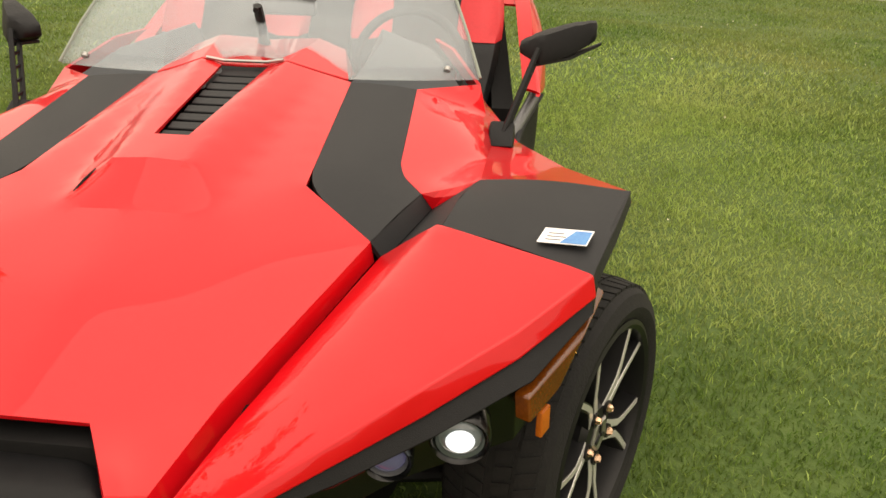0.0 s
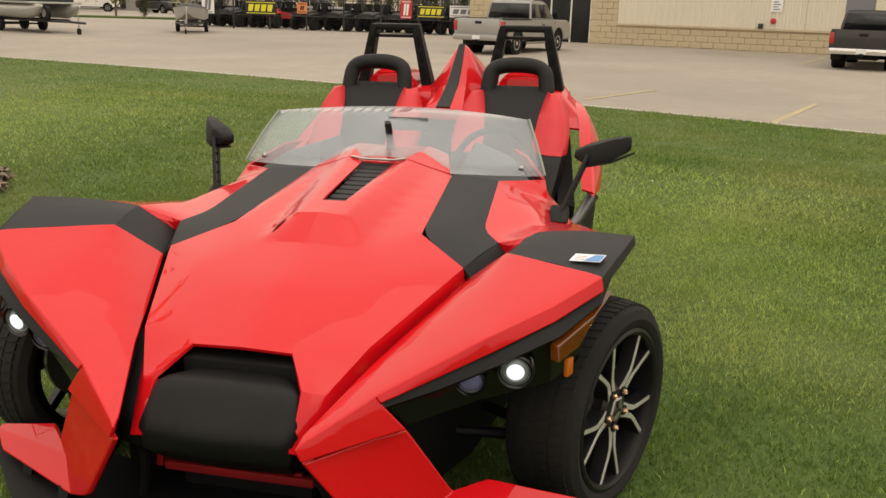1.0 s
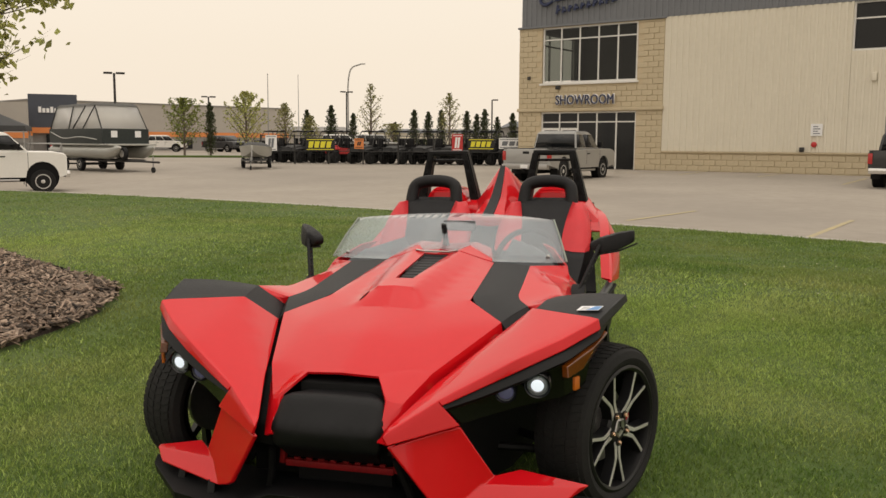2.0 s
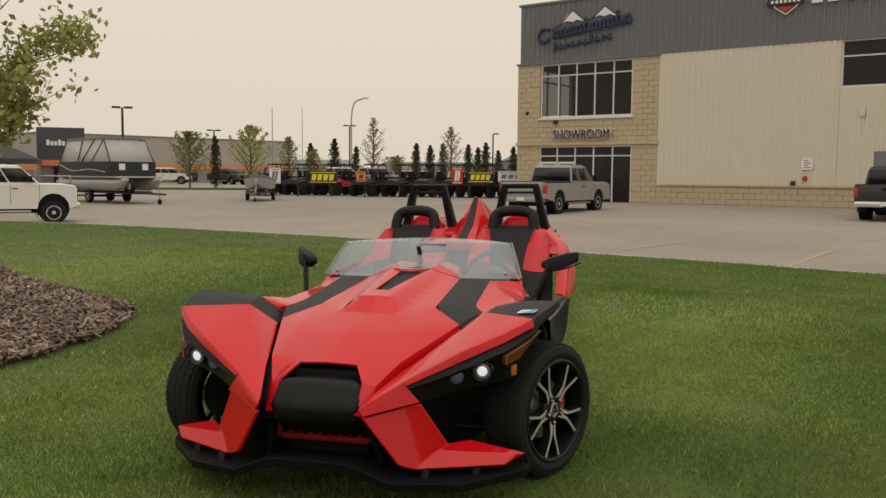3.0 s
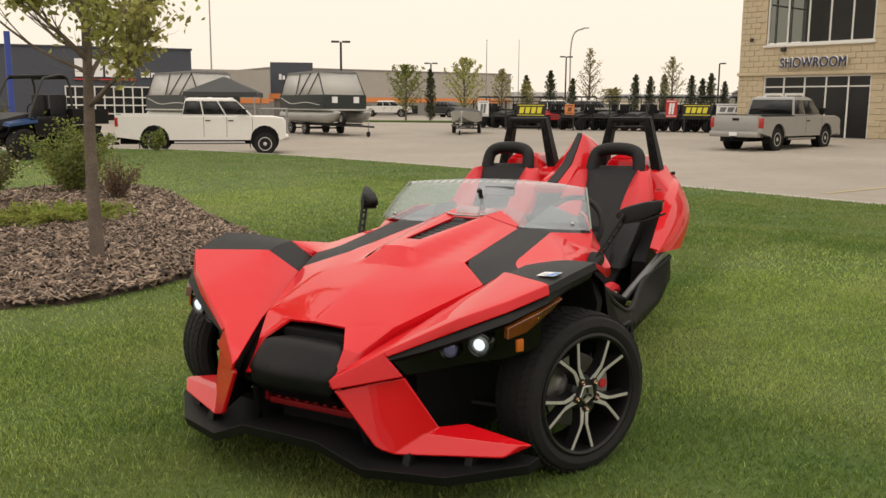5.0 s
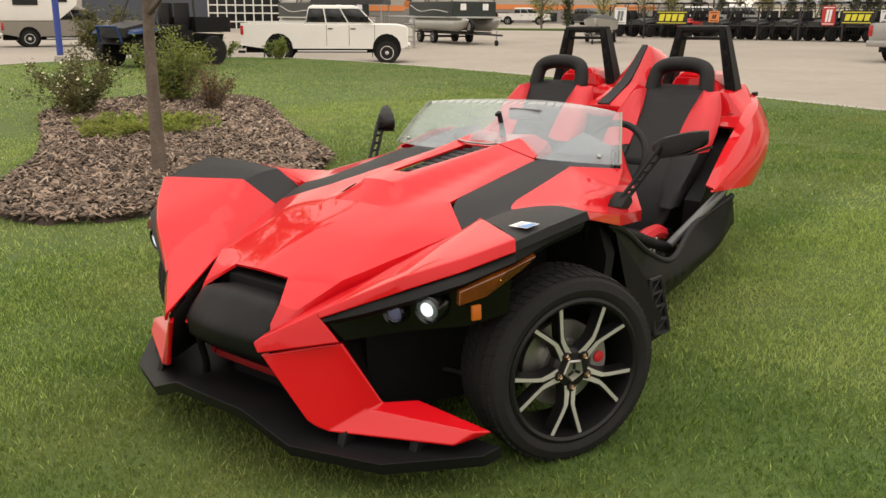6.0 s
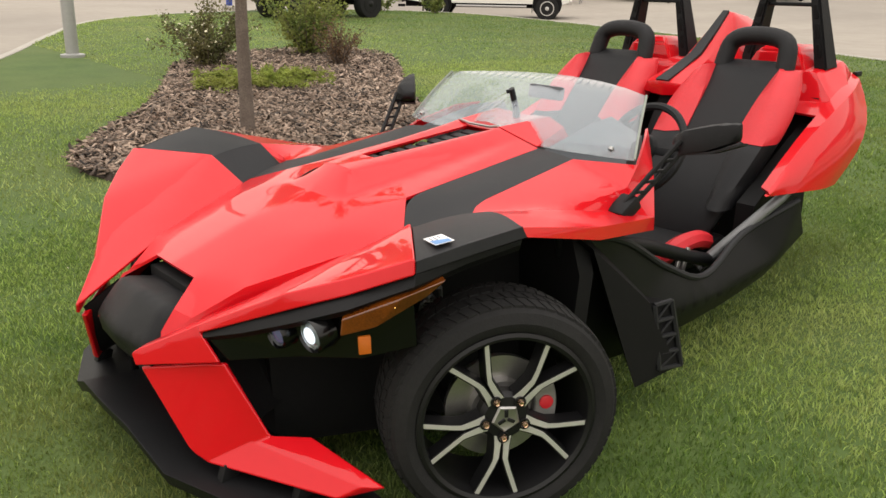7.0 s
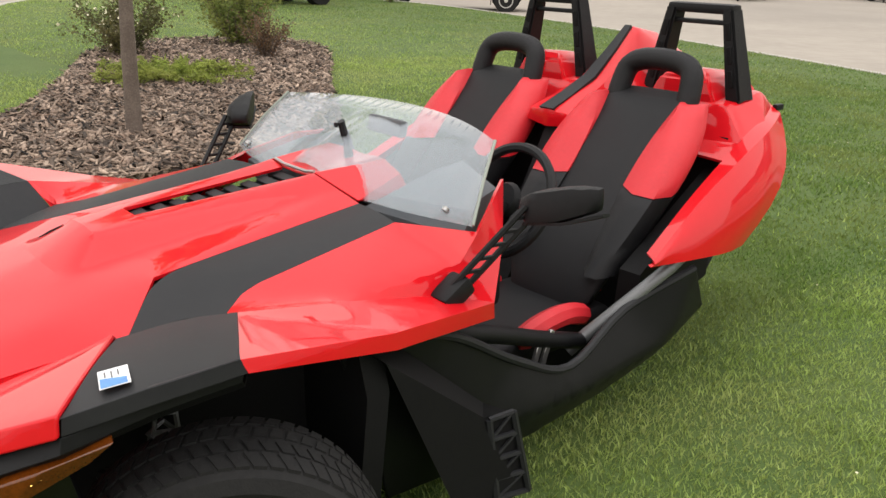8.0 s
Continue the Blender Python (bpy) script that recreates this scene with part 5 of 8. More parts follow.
def pontoon_boat(m, canopy=True):
    b = empty("pontoon_boat", m, "pontoon boat with dark sides and grey canopy on trailer", "boat")
    trailer(b, 6.4, 0.85, (-1.9, -0.2))
    for s in (-1, 1):
        part("pontoon", tube([(-3.2, s * 0.85, 0.95), (-3.0, s * 0.85, 0.92), (2.3, s * 0.85, 0.92), (2.8, s * 0.85, 1.0), (3.3, s * 0.85, 1.15)], [0.28, 0.32, 0.32, 0.25, 0.05], 16), PONTOON, b, "bare aluminium pontoon tube")
    part("deck", block(-3.1, 2.9, -1.2, 1.2, 1.22, 1.30, 0.02), PONTOON, b)
    for s in (-1, 1):
        part("side_fence", block(-3.0, 2.3, s * 1.16 - 0.02, s * 1.16 + 0.02, 1.30, 2.0, 0.01, 1), BOAT_DARK, b)
        part("side_stripe", tube(arc([(-2.8, s * 1.19, 1.85), (-1.5, s * 1.19, 1.55), (0.2, s * 1.19, 1.62), (1.8, s * 1.19, 1.50)], 5), 0.025, 5), PONTOON, b)
    part("front_fence", block(2.26, 2.30, -1.14, 1.14, 1.30, 2.0, 0.01, 1), BOAT_DARK, b)
    for y in (-0.75, 0.45):
        part("front_notice", block(2.31, 2.33, y, y + 0.30, 1.6, 1.9), SIGN_WHITE, b)
    part("rear_fence", block(-3.0, -2.96, -1.14, 1.14, 1.30, 2.0, 0.01, 1), BOAT_DARK, b)
    part("spare_wheel", moved(lathe([(0.14, -0.08), (0.30, -0.09), (0.30, 0.09), (0.14, 0.08)], 20, "Y"), Matrix.Translation((3.0, -0.55, 0.85))), RUBBER, b)
    part("spare_rim", moved(lathe([(0.17, -0.10), (0.17, 0.0)], 16, "Y"), Matrix.Translation((3.0, -0.55, 0.85))), RIM_SILVER, b)
    part("motor", joined(block(-3.6, -3.25, -0.2, 0.2, 1.2, 1.75, 0.06), block(-3.5, -3.35, -0.06, 0.06, 0.5, 1.2, 0.02)), BANNER_BLACK, b)
    if canopy:
        low = [(-2.9, -1.13, 2.0), (2.2, -1.13, 2.0), (2.2, 1.13, 2.0), (-2.9, 1.13, 2.0)]
        top = [(-2.3, -1.05, 3.05), (1.5, -1.05, 3.1), (1.5, 1.05, 3.1), (-2.3, 1.05, 3.05)]
        bm = loft([low, top], False)
        c = sheet("canopy_side", bm, CANVAS, b, 0.01, 0, "milky grey canopy vinyl")
        part("canopy_top", loft([[(-2.35, -1.08, 3.04), (1.55, -1.08, 3.09), (1.55, 1.08, 3.09), (-2.35, 1.08, 3.04)], [(-2.2, -0.95, 3.16), (1.4, -0.95, 3.20), (1.4, 0.95, 3.20), (-2.2, 0.95, 3.16)]]), CANVAS_GREY, b)
        for s in (-1, 1):
            for a, e in ((-2.9, -2.3), (-1.0, -0.6), (-0.6, 0.6), (0.4, 1.5), (2.2, 1.5)):
                part("canopy_bar", tube([(a, s * 1.14, 2.0), (e, s * 1.06, 3.06)], 0.03, 5), CANVAS_DARK, b)
    return b


pontoon_boat(heading(-26.9, 33.45, 0.80, 0.60) @ Matrix.Rotation(radians(-62), 4, "Z"))
pontoon_boat(heading(-32.6, 30.0, 0.80, 0.60) @ Matrix.Rotation(radians(-50), 4, "Z"))


def fishing_boat(m):
    b = empty("fishing_boat", m, "small covered aluminium boat on a trailer", "boat")
    trailer(b, 4.6, 0.65, (-0.6,))
    part("hull", loft([[(-2.2, -0.8, 0.75), (-2.2, 0.8, 0.75), (-2.2, 0.85, 1.25), (-2.2, -0.85, 1.25)], [(0.6, -0.75, 0.70), (0.6, 0.75, 0.70), (0.6, 0.9, 1.30), (0.6, -0.9, 1.30)], [(1.8, -0.3, 0.85), (1.8, 0.3, 0.85), (1.8, 0.55, 1.36), (1.8, -0.55, 1.36)], [(2.4, -0.03, 1.1), (2.4, 0.03, 1.1), (2.4, 0.06, 1.42), (2.4, -0.06, 1.42)]]), PONTOON, b)
    part("cover", loft([[(-2.2, -0.86, 1.24), (-2.2, 0.86, 1.24), (-2.2, 0.5, 1.45), (-2.2, -0.5, 1.45)], [(0.6, -0.92, 1.28), (0.6, 0.92, 1.28), (0.6, 0.4, 1.58), (0.6, -0.4, 1.58)], [(2.3, -0.1, 1.40), (2.3, 0.1, 1.40), (2.3, 0.05, 1.47), (2.3, -0.05, 1.47)]]), CANVAS_DARK, b)
    part("winch_post", tube([(2.6, 0, 0.5), (2.5, 0, 1.2)], 0.04, 6), POLE_GREY, b)
    return b


fishing_boat(heading(-20.85, 37.6, 0.40, -0.92) @ Matrix.Scale(0.85, 4))

# black canopy tent
tent = empty("canopy_tent", heading(-27.6, 27.0, 0.80, 0.60), "black pop-up canopy tent over display racks", "canopy tent")
part("roof", loft([[(-1.6, -1.6, 1.95), (1.6, -1.6, 1.95), (1.6, 1.6, 1.95), (-1.6, 1.6, 1.95)], [(-1.58, -1.58, 2.15), (1.58, -1.58, 2.15), (1.58, 1.58, 2.15), (-1.58, 1.58, 2.15)], [(-0.05, -0.05, 2.85), (0.05, -0.05, 2.85), (0.05, 0.05, 2.85), (-0.05, 0.05, 2.85)]]), CANVAS_DARK, tent)
for a in (-1.5, 1.5):
    for c in (-1.5, 1.5):
        part("leg", tube([(a, c, 0), (a, c, 1.95)], 0.03, 6), POLE_GREY, tent)
rack = empty("display_rack", heading(-26.6, 28.0, 0.80, 0.60), "steel tube display rack under the tent", "rack")
part("frame", joined(*[tube([(-1.4, c, z), (1.4, c, z)], 0.03, 6) for z in (0.5, 1.0, 1.4) for c in (-0.4, 0.4)], *[tube([(a, c, 0), (a, c, 1.4)], 0.03, 6) for a in (-1.4, 0, 1.4) for c in (-0.4, 0.4)]), POLE_GREY, rack)
part("shelf", block(-1.4, 1.4, -0.4, 0.4, 1.0, 1.06), BANNER_BLACK, rack)

# planted strip before the far car park
strip = part("planted_strip", moved(block(-9, 9, -1.1, 1.1, 0, 0.14, 0.04), heading(-35.2, 58.5, 0.9, 0.42)), LAWN)
tagged(strip, "kerbed grass strip with small trees", "verge", "", "structure")

# ---- the red three-wheeler ----
SLOPE = Matrix(((0.99985, -0.00318, -0.01701), (0.00263, 0.99946, -0.03287), (0.0171, 0.03282, 0.99932))).to_4x4()
car = empty("three_wheeler", SLOPE, "glossy red open three-wheeled roadster with black panels on the lawn", "roadster")


def pair(name, make, mat, parent, thick=0.012, bevel=0.006, label="", soft=0):
    """A panel on the driver's side and its mirror image."""
    one, two = make(), flip(make())
    if soft:
        one, two = softened(one, soft), softened(two, soft)
    angle = 15 if soft else 22
    return sheet(name, one, mat, parent, thick, bevel, label, 2, angle), sheet(name, two, mat, parent, thick, bevel, label, 2, angle)


# key points of one half, x to the driver's side, y to the rear
h1, h2, h3 = (0.488, 0.035, 0.722), (0.327, -0.405, 0.626), (0.256, -0.545, 0.548)
c1, gap, nose_b = (0.516, 0.026, 0.686), (0.345, -0.435, 0.580), (0.242, -0.652, 0.430)
b2, stIt, stOt = (0.322, 0.172, 0.780), (0.284, 0.795, 0.840), (0.468, 0.780, 0.832)
stOb, stO, c2 = (0.497, 0.318, 0.768), (0.560, 0.235, 0.750), (0.584, 0.237, 0.714)
K, K2, F, Pr = (0.638, -0.042, 0.796), (0.692, 0.195, 0.806), (0.911, -0.235, 0.811), (0.985, 0.045, 0.855)
Fl, Pl = (0.914, -0.240, 0.779), (0.992, 0.058, 0.827)
hl, M, Ml, hll = (0.400, -0.584, 0.576), (0.650, -0.452, 0.703), (0.664, -0.450, 0.671), (0.412, -0.585, 0.564)
chin, seamL, seamR = (0.235, -0.714, 0.482), (0.249, -0.712, 0.453), (0.468, -0.562, 0.491)


def hood_half():
    V = [(0, -0.49, 0.632), (0.142, -0.48, 0.623), (0.203, -0.575, 0.567), (0.203, -0.672, 0.446), nose_b, h3, h2, h1, b2,
         (0.166, 0.014, 0.767), (0, 0.006, 0.775), (0, -0.22, 0.724), (0.17, -0.22, 0.708), (0.080, 0.126, 0.838), (0, 0.126, 0.843),
         (0.040, 0.25, 0.853), (0.066, 0.76, 0.884), (0.118, 0.755, 0.900), (0.205, 0.78, 0.866), stIt, (0.495, 0.031, 0.680), (0.331, -0.407, 0.570), (0, 0.25, 0.853), (0.31, -0.10, 0.728)]
    P = [(0, 1, 12, 11), (1, 2, 5), (1, 5, 6), (1, 6, 12), (2, 3, 4, 5), (6, 7, 23), (6, 23, 12), (7, 8, 23), (23, 8, 9), (12, 23, 9), (11, 12, 9, 10),
         (8, 19, 18, 9), (10, 9, 13, 14), (9, 18, 17, 13), (13, 17, 16, 15), (14, 13, 15, 22), (7, 6, 21, 20), (6, 5, 4, 21)]
    return crisp(faces(V, P), (7, 6), (6, 5), (9, 10), (13, 14), (15, 16), (7, 8), (8, 19))


def hood_rounded():
    return softened(both(hood_half()), 9, 0.032)


hood = sheet("hood", hood_rounded(), RED, car, 0.010, 0.006, "glossy red hood with a raised scoop", 2, 15)

# louvred vent in the scoop
vent = sheet("hood_vent", both(faces([(0, 0.25, 0.832), (0.045, 0.25, 0.830), (0.072, 0.765, 0.858), (0, 0.765, 0.860)], [(0, 1, 2, 3)])), BLACK_DEEP, hood, 0.006, 0, "black louvred vent")
for i in range(9):
    k = (i + 0.6) / 9
    w, y, z = 0.039 + 0.025 * k, 0.25 + 0.51 * k, 0.834 + 0.028 * k
    part("slat", moved(block(-w, w, -0.017, 0.017, -0.003, 0.003, 0.002, 1), Matrix.Translation((0, y, z + 0.004)) @ Matrix.Rotation(radians(10), 4, "X")), BLACK_PANEL, vent)

# black stripes on the hood
def stripe_half():
    bm = ribbon(rounded([h1, b2, stIt], 0.085), rounded([stO, stOb, stOt], 0.075), 40, 4, 0.004)
    lip = faces([c1, h1, stO, c2], [(0, 1, 2, 3)])
    bm = joined(bm, lip)
    bmesh.ops.remove_doubles(bm, verts=bm.verts, dist=0.0005)
    bmesh.ops.recalc_face_normals(bm, faces=bm.faces)
    if max(bm.faces, key=lambda f: f.calc_area()).normal.z < 0:
        bmesh.ops.reverse_faces(bm, faces=bm.faces)
    return bm


pair("hood_stripe", stripe_half, BLACK_PANEL, car, 0.012, 0.003, "matt black textured stripe")
part("scoop_slit", tube([(-0.138, 0.055, 0.787), (-0.126, 0.085, 0.801), (-0.114, 0.115, 0.816)], [0.001, 0.004, 0.001], 6, squash=0.5), BLACK_DEEP, hood, "thin black slit beside the scoop")

# outer cowl between stripe and cockpit
def cowl_half():
    ridge, edge = (0.683, 0.48, 0.752), (0.650, 0.853, 0.750)
    V = [stO, stOb, stOt, (0.627, 0.935, 0.812), edge, (0.676, 0.762, 0.692), c2, (0.742, 0.890, 0.660), (0.470, 1.178, 0.886), ridge, Pr, K2, (0.737, 0.897, 0.612), Pl, (0.872, 0.47, 0.742), (0.876, 0.47, 0.702), (0.615, 1.04, 0.752), (0.535, 1.09, 0.876)]
    P = [(0, 9, 2, 1), (9, 4, 3, 2), (9, 5, 4), (0, 6, 11, 9), (11, 10, 14, 9), (9, 14, 7, 5), (10, 13, 15, 14), (14, 15, 12, 7), (4, 5, 7, 16), (4, 16, 3), (3, 16, 17), (17, 16, 8)]
    return crisp(faces(V, P), (11, 9), (9, 5), (10, 14), (14, 7), (4, 5), (5, 7), (3, 4))


pair("cowl", cowl_half, RED, car, 0.010, 0.006, "", 6)

# fenders: red front panel, black patch on top, black rim
def fender_half():
    V = [K, c1, gap, chin, hl, M, F, hll, Ml, Fl, seamL, seamR, (0.795, -0.345, 0.758), (0.80, -0.355, 0.724)]
    P = [(0, 4, 2, 1), (4, 3, 2), (0, 12, 5, 4), (0, 6, 12), (4, 5, 8, 7), (5, 12, 13, 8), (12, 6, 9, 13), (3, 4, 11, 10)]
    return crisp(faces(V, P), (4, 5), (5, 12), (12, 6), (3, 4))


pair("front_fender", fender_half, RED, car, 0.012, 0.006, "", 9)
def patch_half():
    bm = ribbon(rounded([K, (0.662, 0.09, 0.812), K2], 0.06), rounded([F, (0.952, -0.095, 0.838), Pr], 0.06), 12, 8, 0.010)
    bm = joined(bm, faces([c1, K, (0.662, 0.09, 0.812), K2, c2], [(0, 1, 2, 3, 4)]), faces([F, Fl, (0.957, -0.092, 0.806), Pl, Pr, (0.952, -0.095, 0.838)], [(0, 1, 2, 5), (5, 2, 3, 4)]))
    bmesh.ops.remove_doubles(bm, verts=bm.verts, dist=0.0008)
    bmesh.ops.recalc_face_normals(bm, faces=bm.faces)
    if sum(f.normal.z * f.calc_area() for f in bm.faces) < 0:
        bmesh.ops.reverse_faces(bm, faces=bm.faces)
    return bm


pair("fender_patch", patch_half, BLACK_PANEL, car, 0.012, 0.008, "matt black textured fender top")


def rim_half():
    t = [hll, (0.54, -0.52, 0.620), Ml, (0.80, -0.355, 0.724), Fl, (0.936, -0.085, 0.797), (0.974, 0.058, 0.817)]
    low = [(0.416, -0.592, 0.552), (0.549, -0.532, 0.592), (0.684, -0.466, 0.642), (0.826, -0.382, 0.699), (0.918, -0.246, 0.750), (0.936, -0.092, 0.778), (0.970, 0.056, 0.802)]
    bot = [(x - 0.02, y + 0.015, z - 0.022) for x, y, z in low]
    inn = [(x - 0.07, y + 0.05, z - 0.012) for x, y, z in low]
    V = t + low + bot + inn
    n = len(t)
    return faces(V, [(i + n * r, i + 1 + n * r, i + 1 + n * (r + 1), i + n * (r + 1)) for r in range(3) for i in range(n - 1)])


def rim_fixed():
    bm = rim_half()
    bmesh.ops.reverse_faces(bm, faces=bm.faces)
    bm.normal_update()
    return bm


pair("fender_rim", rim_fixed, BLACK_TRIM, car, 0.006, 0.006, "black plastic fender edge")

# chin wings
def wing_half():
    top_in, top_back, tip, low_out = (0.577, -0.497, 0.293), (0.654, -0.411, 0.290), (0.898, -0.346, 0.224), (0.822, -0.449, 0.196)
    low_a, low_b, fold_low, fold_top, lip = (0.389, -0.652, 0.232), (0.462, -0.632, 0.208), (0.537, -0.530, 0.266), (0.402, -0.594, 0.474), (0.872, -0.396, 0.236)
    V = [(0.252, -0.709, 0.446), low_a, low_b, fold_low, fold_top, (0.471, -0.558, 0.485), top_in, low_out, lip, tip, top_back, (0.415, -0.646, 0.219)]
    P = [(0, 1, 11, 2, 3, 4), (4, 3, 6, 5), (2, 7, 8, 3), (7, 9, 8), (3, 8, 9, 10, 6)]
    bm = faces(V, P)
    return bm


def wing_fixed():
    bm = wing_half()
    bmesh.ops.recalc_face_normals(bm, faces=bm.faces)
    f = min(bm.faces, key=lambda q: q.calc_center_median().y)
    if f.normal.y > 0:
        bmesh.ops.reverse_faces(bm, faces=bm.faces)
    bm.normal_update()
    return bm


pair("chin_wing", wing_fixed, RED, car, 0.018, 0.007)

# black liner behind the joint of hood and fender
pair("joint_liner", lambda: faces([(0.30, -0.38, 0.585), (0.46, -0.30, 0.60), (0.235, -0.585, 0.47), (0.40, -0.53, 0.47), (0.22, -0.63, 0.385), (0.34, -0.60, 0.385)], [(0, 2, 3, 1), (2, 4, 5, 3)]), BLACK_DEEP, car, 0.010, 0)

# black inner side of each chin wing
pair("wing_inner", lambda: faces([(0.262, -0.690, 0.462), (0.345, -0.425, 0.560), (0.42, -0.36, 0.30), (0.46, -0.55, 0.235), (0.385, -0.625, 0.245)], [(0, 1, 2, 3, 4)]), BLACK_DEEP, car, 0.008, 0)

# nose insert with its moulded front
nose = sheet("nose_grille", softened(both(faces(
    [(0, -0.36, 0.530), (0.135, -0.36, 0.525), (0.184, -0.50, 0.510), (0, -0.50, 0.548), (0.120, -0.50, 0.545), (0, -0.588, 0.556), (0.184, -0.582, 0.548), (0.199, -0.655, 0.462), (0, -0.678, 0.466), (0, -0.662, 0.415), (0.192, -0.648, 0.412), (0.180, -0.57, 0.345), (0, -0.58, 0.345)],
    [(0, 1, 4, 3), (1, 2, 4), (3, 4, 6, 5), (4, 2, 6), (5, 6, 7, 8), (8, 7, 10, 9), (9, 10, 11, 12), (2, 10, 7, 6)])), 1, 0.03), BLACK_TRIM, car, 0.02, 0.006, "black moulded nose insert", 2, 50)
part("embossed_mark", joined(*[moved(block(-0.010 - 0.004 * (i % 2), 0.010 + 0.004 * (i % 2), -0.002, 0.002, -0.009, 0.009, 0.0015, 1), Matrix.Translation((-0.09 + 0.03 * i, -0.640, 0.5055)) @ Matrix.Rotation(radians(-45), 4, "X")) for i in range(7)]), BLACK_TRIM, nose)
# bar's dark red stands for the shadow it sits in
part("lower_grille_bar", joined(block(-0.215, 0.215, -0.552, -0.528, 0.276, 0.302, 0.006), *[block(x - 0.012, x + 0.012, -0.546, -0.532, 0.300, 0.312, 0.005) for x in np.linspace(-0.17, 0.17, 8)], *[moved(block(-0.010, 0.010, -0.015, 0.015, -0.05, 0.05, 0.005), Matrix.Translation((s * 0.222, -0.540, 0.335)) @ Matrix.Rotation(s * radians(-8), 4, "Y")) for s in (-1, 1)]), RED_SHADED, car, "red scalloped bar under the nose, shade painted into its colour")
part("nose_backing", block(-0.165, 0.165, -0.50, -0.38, 0.42, 0.592, 0.01), BLACK_DEEP, car)
part("radiator_core", block(-0.19, 0.19, -0.50, -0.46, 0.20, 0.40, 0.01), BLACK_DEEP, car)

# splitter under the nose
SPL = [(0.0, -0.750, 0.250), (0.184, -0.745, 0.246), (0.370, -0.718, 0.168), (0.66, -0.606, 0.148), (0.890, -0.392, 0.158), (0.912, -0.335, 0.172), (0.62, -0.34, 0.17), (0.25, -0.42, 0.185), (0.0, -0.42, 0.19)]
splitter = sheet("front_splitter", both(faces([*SPL, *[(x, y + 0.012, z - 0.035) for x, y, z in SPL[:6]]], [(8, 7, 1, 0), (7, 6, 2, 1), (6, 3, 2), (6, 5, 4, 3), (0, 1, 10, 9), (1, 2, 11, 10), (2, 3, 12, 11), (3, 4, 13, 12), (4, 5, 14, 13)])), BLACK_TRIM, car, 0.008, 0.006, "black plastic front splitter")
for s in (-1, 1):
    for x, y in ((0.50, -0.60), (0.70, -0.48)):
        part("strut", moved(block(-0.016, 0.016, -0.02, 0.03, -0.045, 0.045, 0.004), Matrix.Translation((s * x, y, 0.165)) @ Matrix.Rotation(radians(-20), 4, "X")), BLACK_TRIM, splitter)
    part("splitter_stay", tube([(s * 0.24, -0.60, 0.36), (s * 0.27, -0.56, 0.24), (s * 0.30, -0.55, 0.13)], 0.014), BLACK_DEEP, splitter)

# headlamp recess with two round lamps each side
def recess_half():
    V = [hll, Ml, (0.80, -0.345, 0.70), (0.90, -0.24, 0.745), (0.86, -0.20, 0.56), (0.80, -0.33, 0.545), (0.62, -0.42, 0.515), (0.47, -0.545, 0.49), (0.53, -0.487, 0.545), (0.68, -0.405, 0.60)]
    P = [(0, 8, 1), (8, 9, 1), (1, 9, 2), (9, 5, 2), (2, 5, 4, 3), (0, 7, 8), (7, 6, 9, 8), (6, 5, 9)]
    bm = faces(V, P)
    f = min(bm.faces, key=lambda q: q.normal.y)
    if sum(q.normal.y for q in bm.faces) > 0:
        bmesh.ops.reverse_faces(bm, faces=bm.faces)
    bm.normal_update()
    return bm


def lamp_unit(parent, place, radius, lens, s):
    m = Matrix.Translation((s * place[0], place[1], place[2])) @ Matrix.Rotation(s * radians(6), 4, "Z") @ Matrix.Rotation(radians(6), 4, "X")
    bezel = part("bezel", moved(lathe([(radius * 1.15, 0.05), (radius * 1.42, 0.05), (radius * 1.42, 0.006), (radius * 1.30, -0.004), (radius * 1.1, 0.004), (radius * 1.02, 0.02)], 28, "Y"), m), GLOSS_BLACK, parent)
    dome = [(radius * math.cos(a), 0.012 - radius * 0.45 * math.sin(a)) for a in np.linspace(0, 1.5, 7)]
    glassy = part("lens", moved(lathe([(radius, 0.03), *dome], 28, "Y"), m), LAMP_GLASS if lens is LAMP_LIT else lens, bezel, "clear projector lens" if lens is LAMP_LIT else "dim projector lens")
    if lens is LAMP_LIT:
        spot = [(radius * 0.66 * math.cos(a), 0.012 - radius * 0.36 - radius * 0.16 * math.sin(a)) for a in np.linspace(0, 1.5, 6)]
        part("lit_spot", moved(lathe(spot, 24, "Y"), m), lens, glassy, "lit white middle of the lens")
    part("ring", moved(lathe([(radius * 0.98, 0.014), (radius * 1.10, 0.002), (radius * 1.16, 0.010)], 28, "Y", False), m), CHROME if lens is LAMP_LIT else GREY_TUBE, bezel, "bright ring round the lens")


